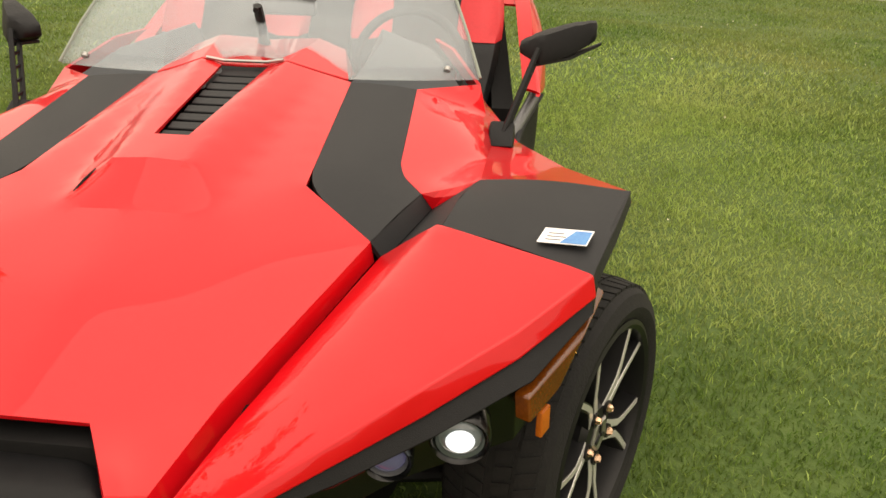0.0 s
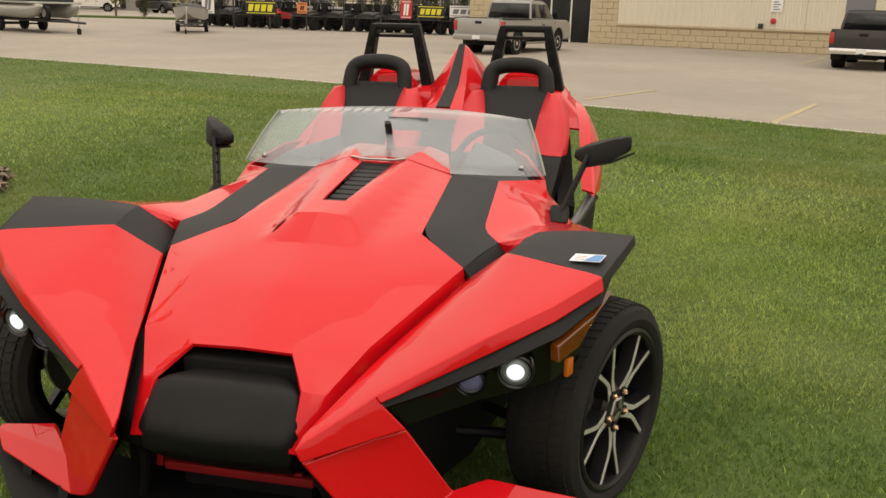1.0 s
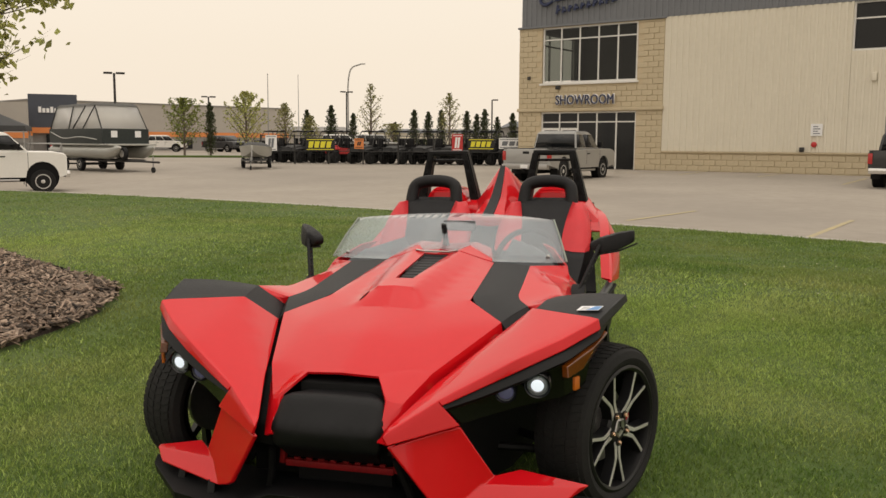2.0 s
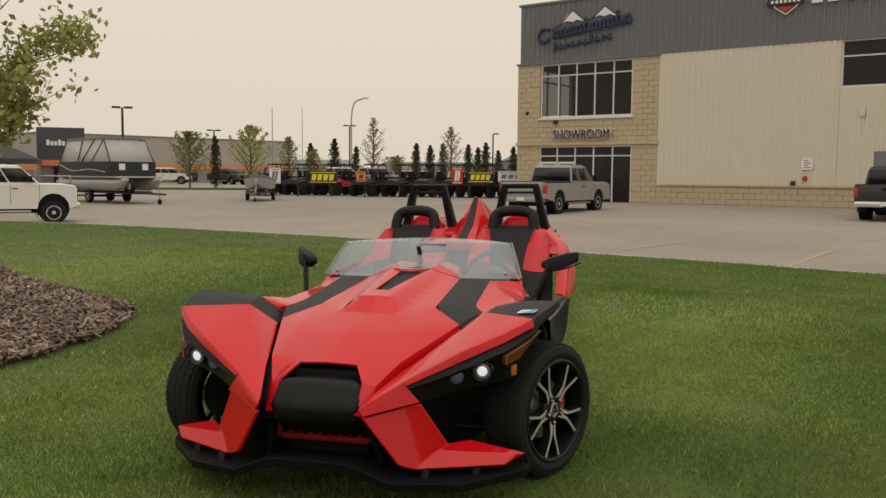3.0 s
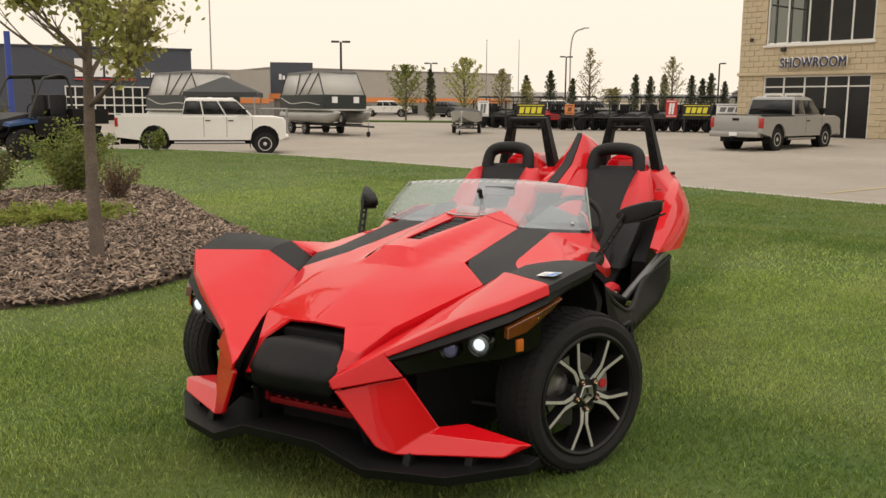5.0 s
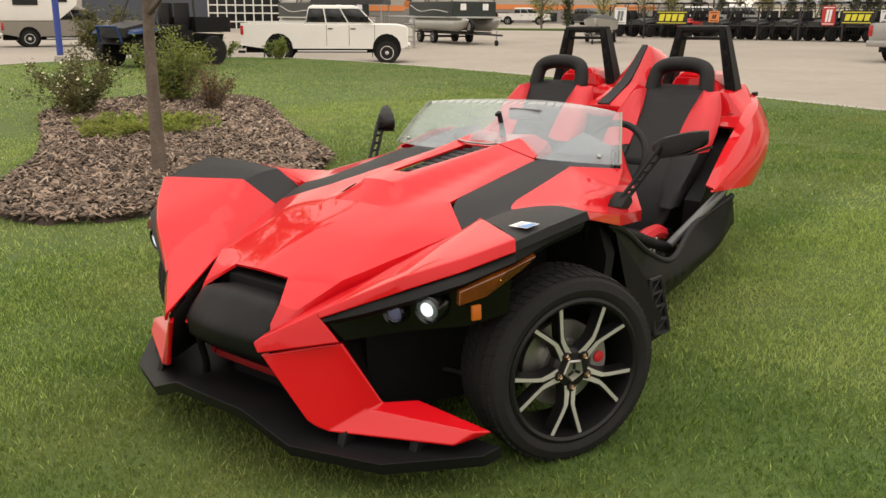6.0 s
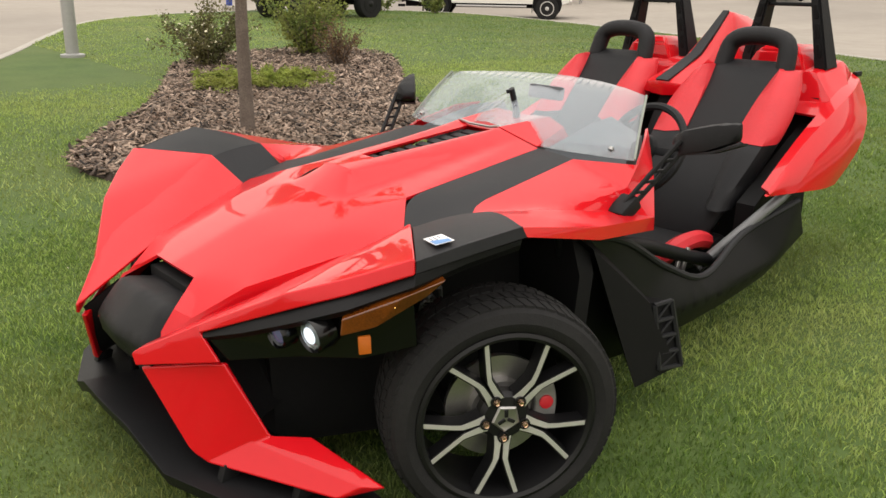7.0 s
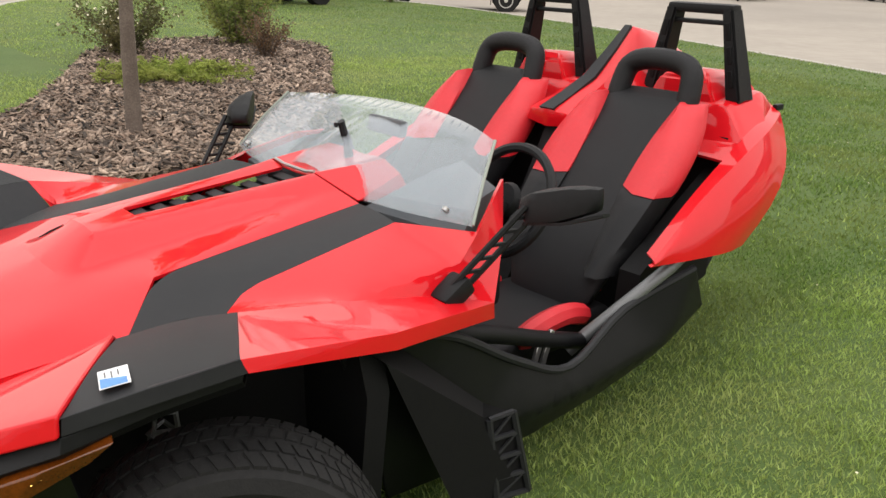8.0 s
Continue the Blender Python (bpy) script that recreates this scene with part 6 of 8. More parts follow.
for s, pod in zip((1, -1), pair("headlamp_pod", recess_half, GLOSS_BLACK, car, 0.02, 0.004, "gloss black headlamp recess")):
    lamp_unit(pod, (0.720, -0.432, 0.612), 0.035, LAMP_LIT, s)
    lamp_unit(pod, (0.612, -0.470, 0.590), 0.029, LAMP_DIM, s)
    mk = faces([(0.826, -0.408, 0.637), (0.822, -0.398, 0.678), (0.905, -0.275, 0.724), (0.940, -0.165, 0.752), (0.915, -0.20, 0.715), (0.868, -0.33, 0.652)], [(0, 1, 2, 5), (5, 2, 4), (2, 3, 4)])
    if sum(f.normal.x for f in mk.faces) < 0:
        bmesh.ops.reverse_faces(mk, faces=mk.faces)
    mk.normal_update()
    side = sheet("side_marker", mk if s > 0 else flip(mk), AMBER, pod, 0.03, 0.004, "amber side marker lens")
    for k in (0.34, 0.41, 0.48):
        part("bulb", moved(block(-0.002, 0.002, -0.004, 0.004, -0.003, 0.003, 0.001, 1), Matrix.Translation((s * (0.866 + 0.075 * k), -0.362 + 0.22 * k, 0.668 + 0.10 * k))), AMBER_BULB, side)
    part("side_reflector", moved(block(-0.006, 0.006, -0.016, 0.016, -0.024, 0.024, 0.004), Matrix.Translation((s * 0.846, -0.352, 0.606)) @ Matrix.Rotation(s * radians(-24), 4, "Z")), REFLECTOR, pod, "small amber reflector")

# tub, frame and inner bodywork
def tub_half():
    V = [(0.80, 0.36, 0.725), (0.735, 0.76, 0.60), (0.72, 1.0, 0.45), (0.735, 1.21, 0.368), (0.715, 1.47, 0.472), (0.79, 1.73, 0.575),
         (0.735, 0.50, 0.42), (0.74, 0.80, 0.30), (0.765, 1.05, 0.29), (0.770, 1.34, 0.295), (0.780, 1.62, 0.335), (0.765, 1.83, 0.41),
         (0.66, 0.60, 0.15), (0.68, 0.85, 0.15), (0.68, 1.10, 0.155), (0.675, 1.42, 0.180), (0.655, 1.74, 0.215), (0.62, 1.97, 0.31)]
    P = [(i + 6 * r, i + 6 * (r + 1), i + 1 + 6 * (r + 1), i + 1 + 6 * r) for r in range(2) for i in range(5)]
    bm = faces(V, P)
    if sum(f.normal.x for f in bm.faces) < 0:
        bmesh.ops.reverse_faces(bm, faces=bm.faces)
    bm.normal_update()
    return bm


pair("side_tub", tub_half, BLACK_TRIM, car, 0.016, 0.012, "black plastic tub side", 4)
for s in (-1, 1):
    part("sill_lip", tube(arc([(s * 0.772, 0.55, 0.675), (s * 0.738, 0.76, 0.600), (s * 0.723, 1.0, 0.452), (s * 0.735, 1.21, 0.372), (s * 0.717, 1.47, 0.474), (s * 0.788, 1.72, 0.572)], 5), 0.013, 8), BLACK_PANEL, car, "rounded black sill edge")
part("floor_pan", block(-0.57, 0.57, 0.45, 1.80, 0.19, 0.24, 0.02), BLACK_DEEP, car)
# engine bay, enlarged as a black mass for the shade beneath the car
part("engine_bay_shade", loft([[(-0.42, -0.40, 0.16), (0.42, -0.40, 0.16), (0.42, -0.40, 0.48), (-0.42, -0.40, 0.48)], [(-0.53, 0.0, 0.12), (0.53, 0.0, 0.12), (0.53, 0.0, 0.66), (-0.53, 0.0, 0.66)], [(-0.62, 0.5, 0.15), (0.62, 0.5, 0.15), (0.62, 0.5, 0.70), (-0.62, 0.5, 0.70)]]), BLACK_DEEP, car)
for s in (-1, 1):
    arm = part("suspension_arm", joined(tube([(s * 0.32, -0.14, 0.26), (s * 0.76, -0.02, 0.22)], 0.018), tube([(s * 0.34, 0.18, 0.26), (s * 0.76, 0.02, 0.22)], 0.018), tube([(s * 0.36, -0.10, 0.44), (s * 0.74, 0.0, 0.42)], 0.016)), BLACK_TRIM, car)
    part("spring", tube([(s * (0.45 + 0.02 * k / 4), 0.05 + 0.035 * math.cos(k * 1.4), 0.30 + 0.008 * k + 0.035 * math.sin(k * 1.4)) for k in range(36)], 0.007, 5), GREY_TUBE, arm)
    part("wheel_arch", loft([[(s * x, 0.40, z) for x, z in ((0.50, 0.2), (0.80, 0.16), (0.86, 0.60), (0.82, 0.73), (0.50, 0.73))], [(s * x, 0.46, z) for x, z in ((0.50, 0.2), (0.80, 0.16), (0.86, 0.60), (0.82, 0.73), (0.50, 0.73))]]), BLACK_DEEP, car)

# step pod with its ribs behind each front wheel
for s in (-1, 1):
    pod_v = [(0.85, 0.38, 0.735), (0.78, 0.46, 0.730), (0.70, 0.70, 0.42), (0.875, 0.44, 0.68), (0.845, 0.70, 0.13), (0.868, 0.905, 0.155), (0.845, 0.855, 0.400), (0.835, 0.770, 0.410), (0.76, 0.84, 0.395), (0.74, 0.90, 0.15)]
    bm = faces(pod_v, [(0, 3, 4, 2, 1)[::-1], (3, 7, 5, 4), (7, 6, 5), (3, 0, 1, 8, 7), (7, 8, 9, 6), (5, 6, 9, 4)])
    bmesh.ops.recalc_face_normals(bm, faces=bm.faces)
    pod = part("step_pod", bm if s > 0 else flip(bm), BLACK_DEEP, car, "black ribbed step pod", 20)
    inner = [(s * (0.862 - 0.005 * k), 0.800 - 0.004 * k, 0.172 + 0.057 * k) for k in range(5)]
    outer = [(s * (0.872 - 0.005 * k), 0.908 - 0.012 * k, 0.158 + 0.061 * k) for k in range(5)]
    for line in (inner, outer):
        part("step_rail", tube(line, 0.010, 6), BLACK_PANEL, pod)
    for k in range(5):
        part("rung", tube([inner[k], outer[k]], 0.008, 6), BLACK_PANEL, pod)
        if k < 4:
            part("rung", tube([inner[k], outer[k + 1]], 0.005, 5), BLACK_PANEL, pod)
    part("frame_tube", tube([(s * 0.612, 1.34, 0.335), (s * 0.638, 1.39, 0.385), (s * 0.766, 1.62, 0.592), (s * 0.77, 1.76, 0.66)], 0.021, 10), GREY_TUBE, car, "grey painted frame tube")
    part("door_tube", tube(arc([(s * 0.67, 0.70, 0.60), (s * 0.67, 0.94, 0.53), (s * 0.65, 1.16, 0.445), (s * 0.632, 1.37, 0.370)], 3), 0.026, 10), BLACK_TRIM, car)
    for y in (0.98, 1.16, 1.20):
        part("bracket", moved(block(-0.006, 0.006, -0.010, 0.010, -0.06, 0.06, 0.002, 1), Matrix.Translation((s * 0.650, y, 0.40)) @ Matrix.Rotation(radians(-20), 4, "X")), STEEL, car)

# dash, steering wheel, windscreen
part("dash_pod", loft([[(0.27, 0.82, 0.77), (0.58, 0.92, 0.74), (0.58, 0.92, 0.79), (0.27, 0.82, 0.82)], [(0.21, 1.0, 0.75), (0.52, 1.05, 0.73), (0.50, 1.05, 0.85), (0.33, 1.02, 0.905)], [(0.20, 1.17, 0.71), (0.46, 1.17, 0.69), (0.45, 1.17, 0.855), (0.30, 1.17, 0.91)]]), DASH_GREY, car, "dark grey dash pod under the windscreen")
part("dash_pod", flip(loft([[(0.27, 0.82, 0.77), (0.58, 0.92, 0.74), (0.58, 0.92, 0.79), (0.27, 0.82, 0.82)], [(0.21, 1.0, 0.75), (0.52, 1.05, 0.73), (0.50, 1.05, 0.85), (0.33, 1.02, 0.905)], [(0.20, 1.17, 0.71), (0.46, 1.17, 0.69), (0.45, 1.17, 0.855), (0.30, 1.17, 0.91)]])), DASH_GREY, car, "dark grey dash pod under the windscreen")
part("dash_body", block(-0.50, 0.50, 0.98, 1.16, 0.50, 0.76, 0.03), BLACK_DEEP, car)
sheet("centre_cowl", both(faces([(0, 0.765, 0.884), (0.066, 0.765, 0.886), (0.118, 0.760, 0.902), (0.208, 0.785, 0.868), (0.275, 0.80, 0.846), (0.225, 0.99, 0.885), (0.150, 0.99, 0.915), (0.07, 1.02, 0.905), (0, 1.02, 0.90), (0.24, 1.03, 0.80)], [(0, 1, 7, 8), (1, 2, 6, 7), (2, 3, 5, 6), (3, 4, 5), (4, 9, 5)])), RED, car, 0.008, 0.006)
# steel strip added to draw the glare line along the hood's rear edge
part("cowl_glare_strip", tube([(-0.108, 0.762, 0.902), (-0.06, 0.764, 0.894), (0.06, 0.764, 0.894), (0.108, 0.762, 0.902)], 0.005, 6), STEEL, car, "thin bright strip added for the glare at the hood edge")


def windscreen_sheet():
    cols = np.linspace(-1, 1, 25)
    bm = bmesh.new()
    rows = []
    for r in range(6):
        k = r / 5
        row = []
        for c in cols:
            a = abs(c)
            xb, yb = 0.625 * c, 0.80 + 0.115 * a ** 2.2
            zb = 0.845 + 0.060 * max(0.0, 1 - (a / 0.28) ** 2) - 0.022 * max(0.0, a - 0.4)
            xt, yt, zt = 0.535 * c, 1.20 - 0.125 * a ** 2, 1.040 - 0.018 * a ** 2
            row.append(bm.verts.new((xb + (xt - xb) * k, yb + (yt - yb) * k, zb + (zt - zb) * k + 0.012 * math.sin(k * math.pi))))
        rows.append(row)
    for A, B in zip(rows, rows[1:]):
        for i in range(len(cols) - 1):
            bm.faces.new((A[i], A[i + 1], B[i + 1], B[i]))
    return bm


screen = sheet("windscreen", windscreen_sheet(), SCREEN, car, 0.005, 0, "low clear acrylic windscreen")
screen.visible_shadow = False
for s in (-1, 1):
    part("screen_edge", tube([(s * 0.627, 0.916, 0.834), (s * 0.582, 0.995, 0.938), (s * 0.537, 1.076, 1.024)], 0.0045, 6), SCREEN_EDGE, screen)
    part("screen_bolt", moved(lathe([(0.010, -0.006), (0.010, 0.004), (0.006, 0.008)], 12, "Z"), Matrix.Translation((s * 0.535, 0.90, 0.860)) @ Matrix.Rotation(radians(-45), 4, "X")), STEEL, screen)
post = part("mirror_post", joined(tube([(-0.01, 0.97, 0.87), (-0.012, 0.965, 0.93), (-0.015, 0.945, 1.01)], [0.028, 0.022, 0.019], 8, squash=0.6), moved(lathe([(0.008, -0.006), (0.008, 0.0)], 10, "Y"), Matrix.Translation((-0.015, 0.93, 1.0)))), BLACK_TRIM, car, "black centre post on the cowl")
# shell coloured lighter to paint in the windscreen's scatter over it
part("cabin_mirror", moved(block(-0.088, 0.088, -0.016, 0.016, -0.027, 0.027, 0.012), Matrix.Translation((0.03, 1.090, 0.985)) @ Matrix.Rotation(radians(-12), 4, "X")), DASH_GREY, post)

steer = empty("steering_wheel")
steer.parent = car
wm = Matrix.Translation((0.36, 1.30, 0.775)) @ Matrix.Rotation(radians(-28), 4, "X")
part("wheel_rim", moved(tube([(0.175 * math.cos(a), 0, 0.175 * math.sin(a)) for a in np.linspace(0, math.tau, 40, endpoint=False)], 0.016, 8, True), wm), BLACK_CLOTH, steer)
part("wheel_hub", moved(joined(lathe([(0.05, -0.02), (0.06, 0.0), (0.045, 0.02)], 16, "Y"), *[block(-0.16, 0.16, -0.006, 0.006, -0.016, 0.016, 0.004)], block(-0.015, 0.015, -0.006, 0.006, -0.165, 0, 0.004)), wm), BLACK_TRIM, steer)
part("column", tube([(0.36, 1.28, 0.77), (0.36, 1.10, 0.66)], 0.035, 10), BLACK_DEEP, steer)

# door mirrors on slotted arms
for s, fold in ((-1, 30), (1, 0)):
    mir = empty("door_mirror")
    mir.parent = car
    tagged(mir, "black wing mirror on a slotted arm")
    hang = Matrix.Translation((s * 0.775, 0.975, 0.905)) @ Matrix.Rotation(s * radians(fold), 4, "Z") @ Matrix.Diagonal((s, 1, 1, 1))
    shell = loft([[(-0.045, -0.005, -0.012), (-0.045, 0.050, -0.015), (-0.045, 0.050, 0.018), (-0.045, 0.005, 0.016)], [(0.015, -0.040, -0.034), (0.015, 0.062, -0.038), (0.015, 0.062, 0.046), (0.015, -0.020, 0.046)], [(0.09, -0.010, -0.018), (0.09, 0.070, -0.024), (0.09, 0.070, 0.068), (0.09, 0.012, 0.066)], [(0.172, 0.045, 0.020), (0.172, 0.078, 0.016), (0.172, 0.078, 0.078), (0.172, 0.055, 0.076)]])
    if s < 0:
        bmesh.ops.reverse_faces(shell, faces=shell.faces)
    part("shell", moved(softened(shell, 1, 0.03), hang), BLACK_TRIM, mir, "", 40)
    blade = loft([[(0.0, -0.030, -0.040), (0.0, 0.058, -0.044), (0.0, 0.058, -0.036), (0.0, -0.030, -0.032)], [(0.10, 0.0, -0.024), (0.10, 0.072, -0.030), (0.10, 0.072, -0.022), (0.10, 0.0, -0.016)], [(0.186, 0.055, 0.008), (0.186, 0.082, 0.004), (0.186, 0.082, 0.012), (0.186, 0.055, 0.016)]])
    if s < 0:
        bmesh.ops.reverse_faces(blade, faces=blade.faces)
    part("mirror_blade", moved(blade, hang), BLACK_PANEL, mir)
    foot, head = Vector((s * 0.70, 0.785, 0.70)), Vector((s * 0.785, 0.965, 0.905))
    for off in (-0.018, 0.018):
        part("arm_bar", tube([foot + Vector((0, off, -off * 0.6)), head + Vector((0, off, -off * 0.6))], 0.0085, 6), BLACK_TRIM, mir)
    for k in range(6):
        a, b = foot.lerp(head, (k + 0.3) / 6.2), foot.lerp(head, (k + 0.9) / 6.2)
        part("arm_web", tube([a + Vector((0, -0.018, 0.011)), b + Vector((0, 0.018, -0.011))], 0.006, 5), BLACK_TRIM, mir)
    part("foot", moved(block(-0.035, 0.035, -0.05, 0.045, -0.022, 0.03, 0.012), Matrix.Translation(foot) @ Matrix.Rotation(radians(30), 4, "X")), BLACK_TRIM, mir)

# seats
def pad(widths, ys, zs, depth, bow=0.0, n=9):
    """A cushion: rows of half widths along a line of (y, z), with a rounded front and back."""
    rows = []
    for w, y, z, d in zip(widths, ys, zs, depth):
        ring = []
        for k in range(2 * n):
            a = math.tau * k / (2 * n)
            cx, cy = math.copysign(abs(math.cos(a)) ** 0.45, math.cos(a)), math.copysign(abs(math.sin(a)) ** 0.6, math.sin(a))
            ring.append((w * cx, y + d * cy + bow * abs(cx) ** 2 * -1, z + d * 0.3 * cy))
        rows.append(ring)
    return loft(rows)


def bolster(s, k0, k1):
    """Side panel of the backrest that curves along the cushion's edge, from k0 to k1 of its height."""
    ring = []
    for k in np.linspace(k0, k1, 8):
        y, z = 1.725 + 0.375 * k, 0.585 + 0.435 * k
        b = 0.238 + 0.034 * math.sin(min(1, k * 1.1) * math.pi * 0.8) - 0.050 * k ** 6
        a = 0.142 - 0.020 * math.sin(k * math.pi) + 0.022 * k ** 4
        m = (a + b) / 2
        ring.append([(s * a, y - 0.058, z + 0.012), (s * m, y - 0.100, z + 0.004), (s * b, y - 0.085, z), (s * (b + 0.020), y - 0.015, z), (s * b, y + 0.045, z), (s * a, y + 0.02, z)])
    return loft(ring if s > 0 else [r[::-1] for r in ring])


def seat(x):
    st = empty("bucket_seat", Matrix.Translation((x, -0.075, 0)))
    st.parent = car
    tagged(st, "black and red vinyl bucket seat")
    part("backrest", pad([0.17, 0.215, 0.235, 0.235, 0.215, 0.17], [1.62, 1.67, 1.80, 1.95, 2.07, 2.10], [0.40, 0.52, 0.68, 0.87, 0.99, 1.035], [0.05, 0.065, 0.065, 0.06, 0.055, 0.04]), BLACK_CLOTH, st, "", 60)
    for s in (-1, 1):
        part("bolster", bolster(s, 0.40, 1.0), RED_CLOTH, st, "red vinyl side bolster", 60)
        part("side_wing", bolster(s, -0.15, 0.392), BLACK_CLOTH, st, "", 60)
    part("head_loop", tube(arc([(-0.150, 2.095, 0.99), (-0.148, 2.115, 1.05), (-0.130, 2.140, 1.120), (-0.06, 2.150, 1.147), (0.06, 2.150, 1.147), (0.130, 2.140, 1.120), (0.148, 2.115, 1.05), (0.150, 2.095, 0.99)], 4), 0.039, 12), BLACK_CLOTH, st, "padded black headrest loop")
    part("cushion", joined(block(-0.21, 0.21, 1.15, 1.70, 0.30, 0.40, 0.035, 3)), BLACK_CLOTH, st)
    for s in (-1, 1):
        part("cushion_bolster", tube(arc([(s * 0.205, 1.25, 0.385), (s * 0.215, 1.34, 0.425), (s * 0.215, 1.46, 0.432), (s * 0.205, 1.57, 0.395)], 4), [0.02] + [0.036] * 11 + [0.02], 8), RED_CLOTH, st, "red vinyl cushion edge")
    part("belt_buckle", block(0.15, 0.175, 1.64, 1.68, 0.44, 0.47, 0.006), RED_CLOTH, st)
    part("seat_base", block(-0.2, 0.2, 1.2, 1.75, 0.19, 0.31, 0.02), BLACK_DEEP, st)
    return st


seat(0.345)
seat(-0.395)

# roll hoops
def hoop(x):
    hp = empty("roll_hoop", Matrix.Translation((x, 0, 0)))
    hp.parent = car
    tagged(hp, "black roll hoop with slotted legs")
    for s in (-1, 1):
        leg = loft([[(s * (0.185 + a), 2.30 + b, 1.00) for a, b in ((-0.03, -0.05), (0.03, -0.05), (0.03, 0.05), (-0.03, 0.05))], [(s * (0.115 + a), 2.30 + b, 1.325) for a, b in ((-0.022, -0.035), (0.022, -0.035), (0.022, 0.035), (-0.022, 0.035))]])
        bmesh.ops.bevel(leg, geom=leg.edges[:], offset=0.008, segments=2, affect="EDGES")
        part("leg", leg, BLACK_TRIM, hp)
        for k in (0.25, 0.5, 0.75):
            part("slot", moved(block(-0.010, 0.010, -0.003, 0.003, -0.03, 0.03, 0.002, 1), Matrix.Translation((s * (0.185 - 0.07 * k), 2.25 + 0.015 * k - 0.001, 1.0 + 0.325 * k)) @ Matrix.Rotation(s * radians(-12), 4, "Y")), BLACK_DEEP, hp)
    part("crossbar", block(-0.137, 0.137, 2.27, 2.33, 1.300, 1.335, 0.012), BLACK_TRIM, hp)
    part("crossbar", block(-0.115, 0.115, 2.28, 2.32, 1.262, 1.278, 0.005), BLACK_TRIM, hp)
    return hp


hoop(0.345)
hoop(-0.365)

# tail: side panels, deck, central fin
def tail_side():
    # one smooth outer face that sweeps up to the tail, and a narrow bevel along its top
    n, across = 18, 7
    low = evenly(arc([(0.784, 1.492, 0.626), (0.803, 1.68, 0.612), (0.800, 1.87, 0.592), (0.775, 2.01, 0.580)], 6), n)
    top = evenly(arc([(0.778, 1.512, 0.642), (0.748, 1.77, 0.768), (0.722, 2.03, 0.864), (0.672, 2.28, 0.922), (0.585, 2.50, 0.945)], 6), n)
    inn = evenly(arc([(0.728, 1.545, 0.645), (0.694, 1.80, 0.768), (0.662, 2.05, 0.870), (0.615, 2.29, 0.940), (0.545, 2.50, 0.970)], 6), n)
    rows = []
    for i, (a, b, c) in enumerate(zip(low, top, inn)):
        u = i / (len(low) - 1)
        rows.append([a.lerp(b, k / across) + math.sin(math.pi * k / across) * Vector((0.010 + 0.045 * u * u, 0.048 * u * u, 0)) for k in range(across + 1)] + [c])
    m = across + 2
    bm = faces([tuple(p) for r in rows for p in r], [(i * m + k, i * m + m + k, i * m + m + k + 1, i * m + k + 1) for i in range(len(rows) - 1) for k in range(m - 1)])
    if sum(f.normal.x for f in bm.faces) < 0:
        bmesh.ops.reverse_faces(bm, faces=bm.faces)
    bm.normal_update()
    return bm


pair("rear_side_panel", tail_side, RED, car, 0.012, 0.006)


def deck_half():
    # hump between the seats, hoop feet, and the tail that falls to the rear
    V = [(0, 1.85, 0.950), (0.10, 1.865, 0.940), (0.13, 1.885, 0.895), (0, 2.10, 1.050), (0.065, 2.11, 1.032), (0, 2.32, 1.232), (0.024, 2.33, 1.225), (0, 2.52, 1.19), (0.085, 2.50, 1.11),
         (0.13, 2.16, 0.97), (0.15, 2.22, 1.01), (0.15, 2.42, 1.02), (0.545, 2.20, 1.00), (0.545, 2.42, 1.03), (0.660, 2.14, 0.890), (0.622, 2.33, 0.942), (0.680, 2.02, 0.848), (0.13, 2.08, 0.86),
         (0.0, 2.95, 0.98), (0.16, 2.90, 0.93), (0.44, 2.70, 0.93), (0.560, 2.49, 0.955), (0.46, 2.64, 0.72), (0.16, 2.88, 0.70), (0, 2.92, 0.70), (0.56, 2.28, 0.80), (0, 1.862, 0.885)]
    P = [(0, 1, 4, 3), (3, 4, 6, 5), (5, 6, 8, 7), (1, 2, 9, 4), (4, 9, 10), (4, 10, 6), (6, 10, 11, 8), (9, 14, 12, 10), (10, 12, 13, 11), (12, 14, 15, 13), (9, 17, 16, 14), (2, 17, 9),
         (7, 8, 19, 18), (8, 11, 19), (11, 13, 20, 19), (13, 15, 21, 20), (18, 19, 23, 24), (19, 20, 22, 23), (20, 21, 25, 22), (21, 15, 25), (26, 2, 1, 0)]
    bm = faces(V, P)
    bmesh.ops.recalc_face_normals(bm, faces=bm.faces)
    if max(bm.faces, key=lambda q: q.calc_center_median().z).normal.z < 0:
        bmesh.ops.reverse_faces(bm, faces=bm.faces)
    bm.normal_update()
    return bm


deck = sheet("rear_deck", softened(both(deck_half()), 1), RED, car, 0.010, 0.006, "red rear deck with a central fin", 2, 25)
part("fin_stripe", loft([[(-w, y - 0.003, z + 0.003), (w, y - 0.003, z + 0.003), (w, y + 0.006, z - 0.006), (-w, y + 0.006, z - 0.006)] for w, y, z in ((0.034, 1.858, 0.953), (0.032, 1.97, 0.995), (0.029, 2.095, 1.050), (0.023, 2.21, 1.139), (0.015, 2.314, 1.230))]), BLACK_PANEL, deck, "matt black stripe")
part("fin_mark", moved(joined(*[block(-0.0015, 0.0015, 0.018 * i, 0.018 * i + 0.013, -0.008 + 0.002 * (i % 2), 0.008, 0.001, 1) for i in range(6)]), Matrix.Translation((0.062, 2.33, 1.13)) @ Matrix.Rotation(radians(22), 4, "Y")), BRASS, deck)
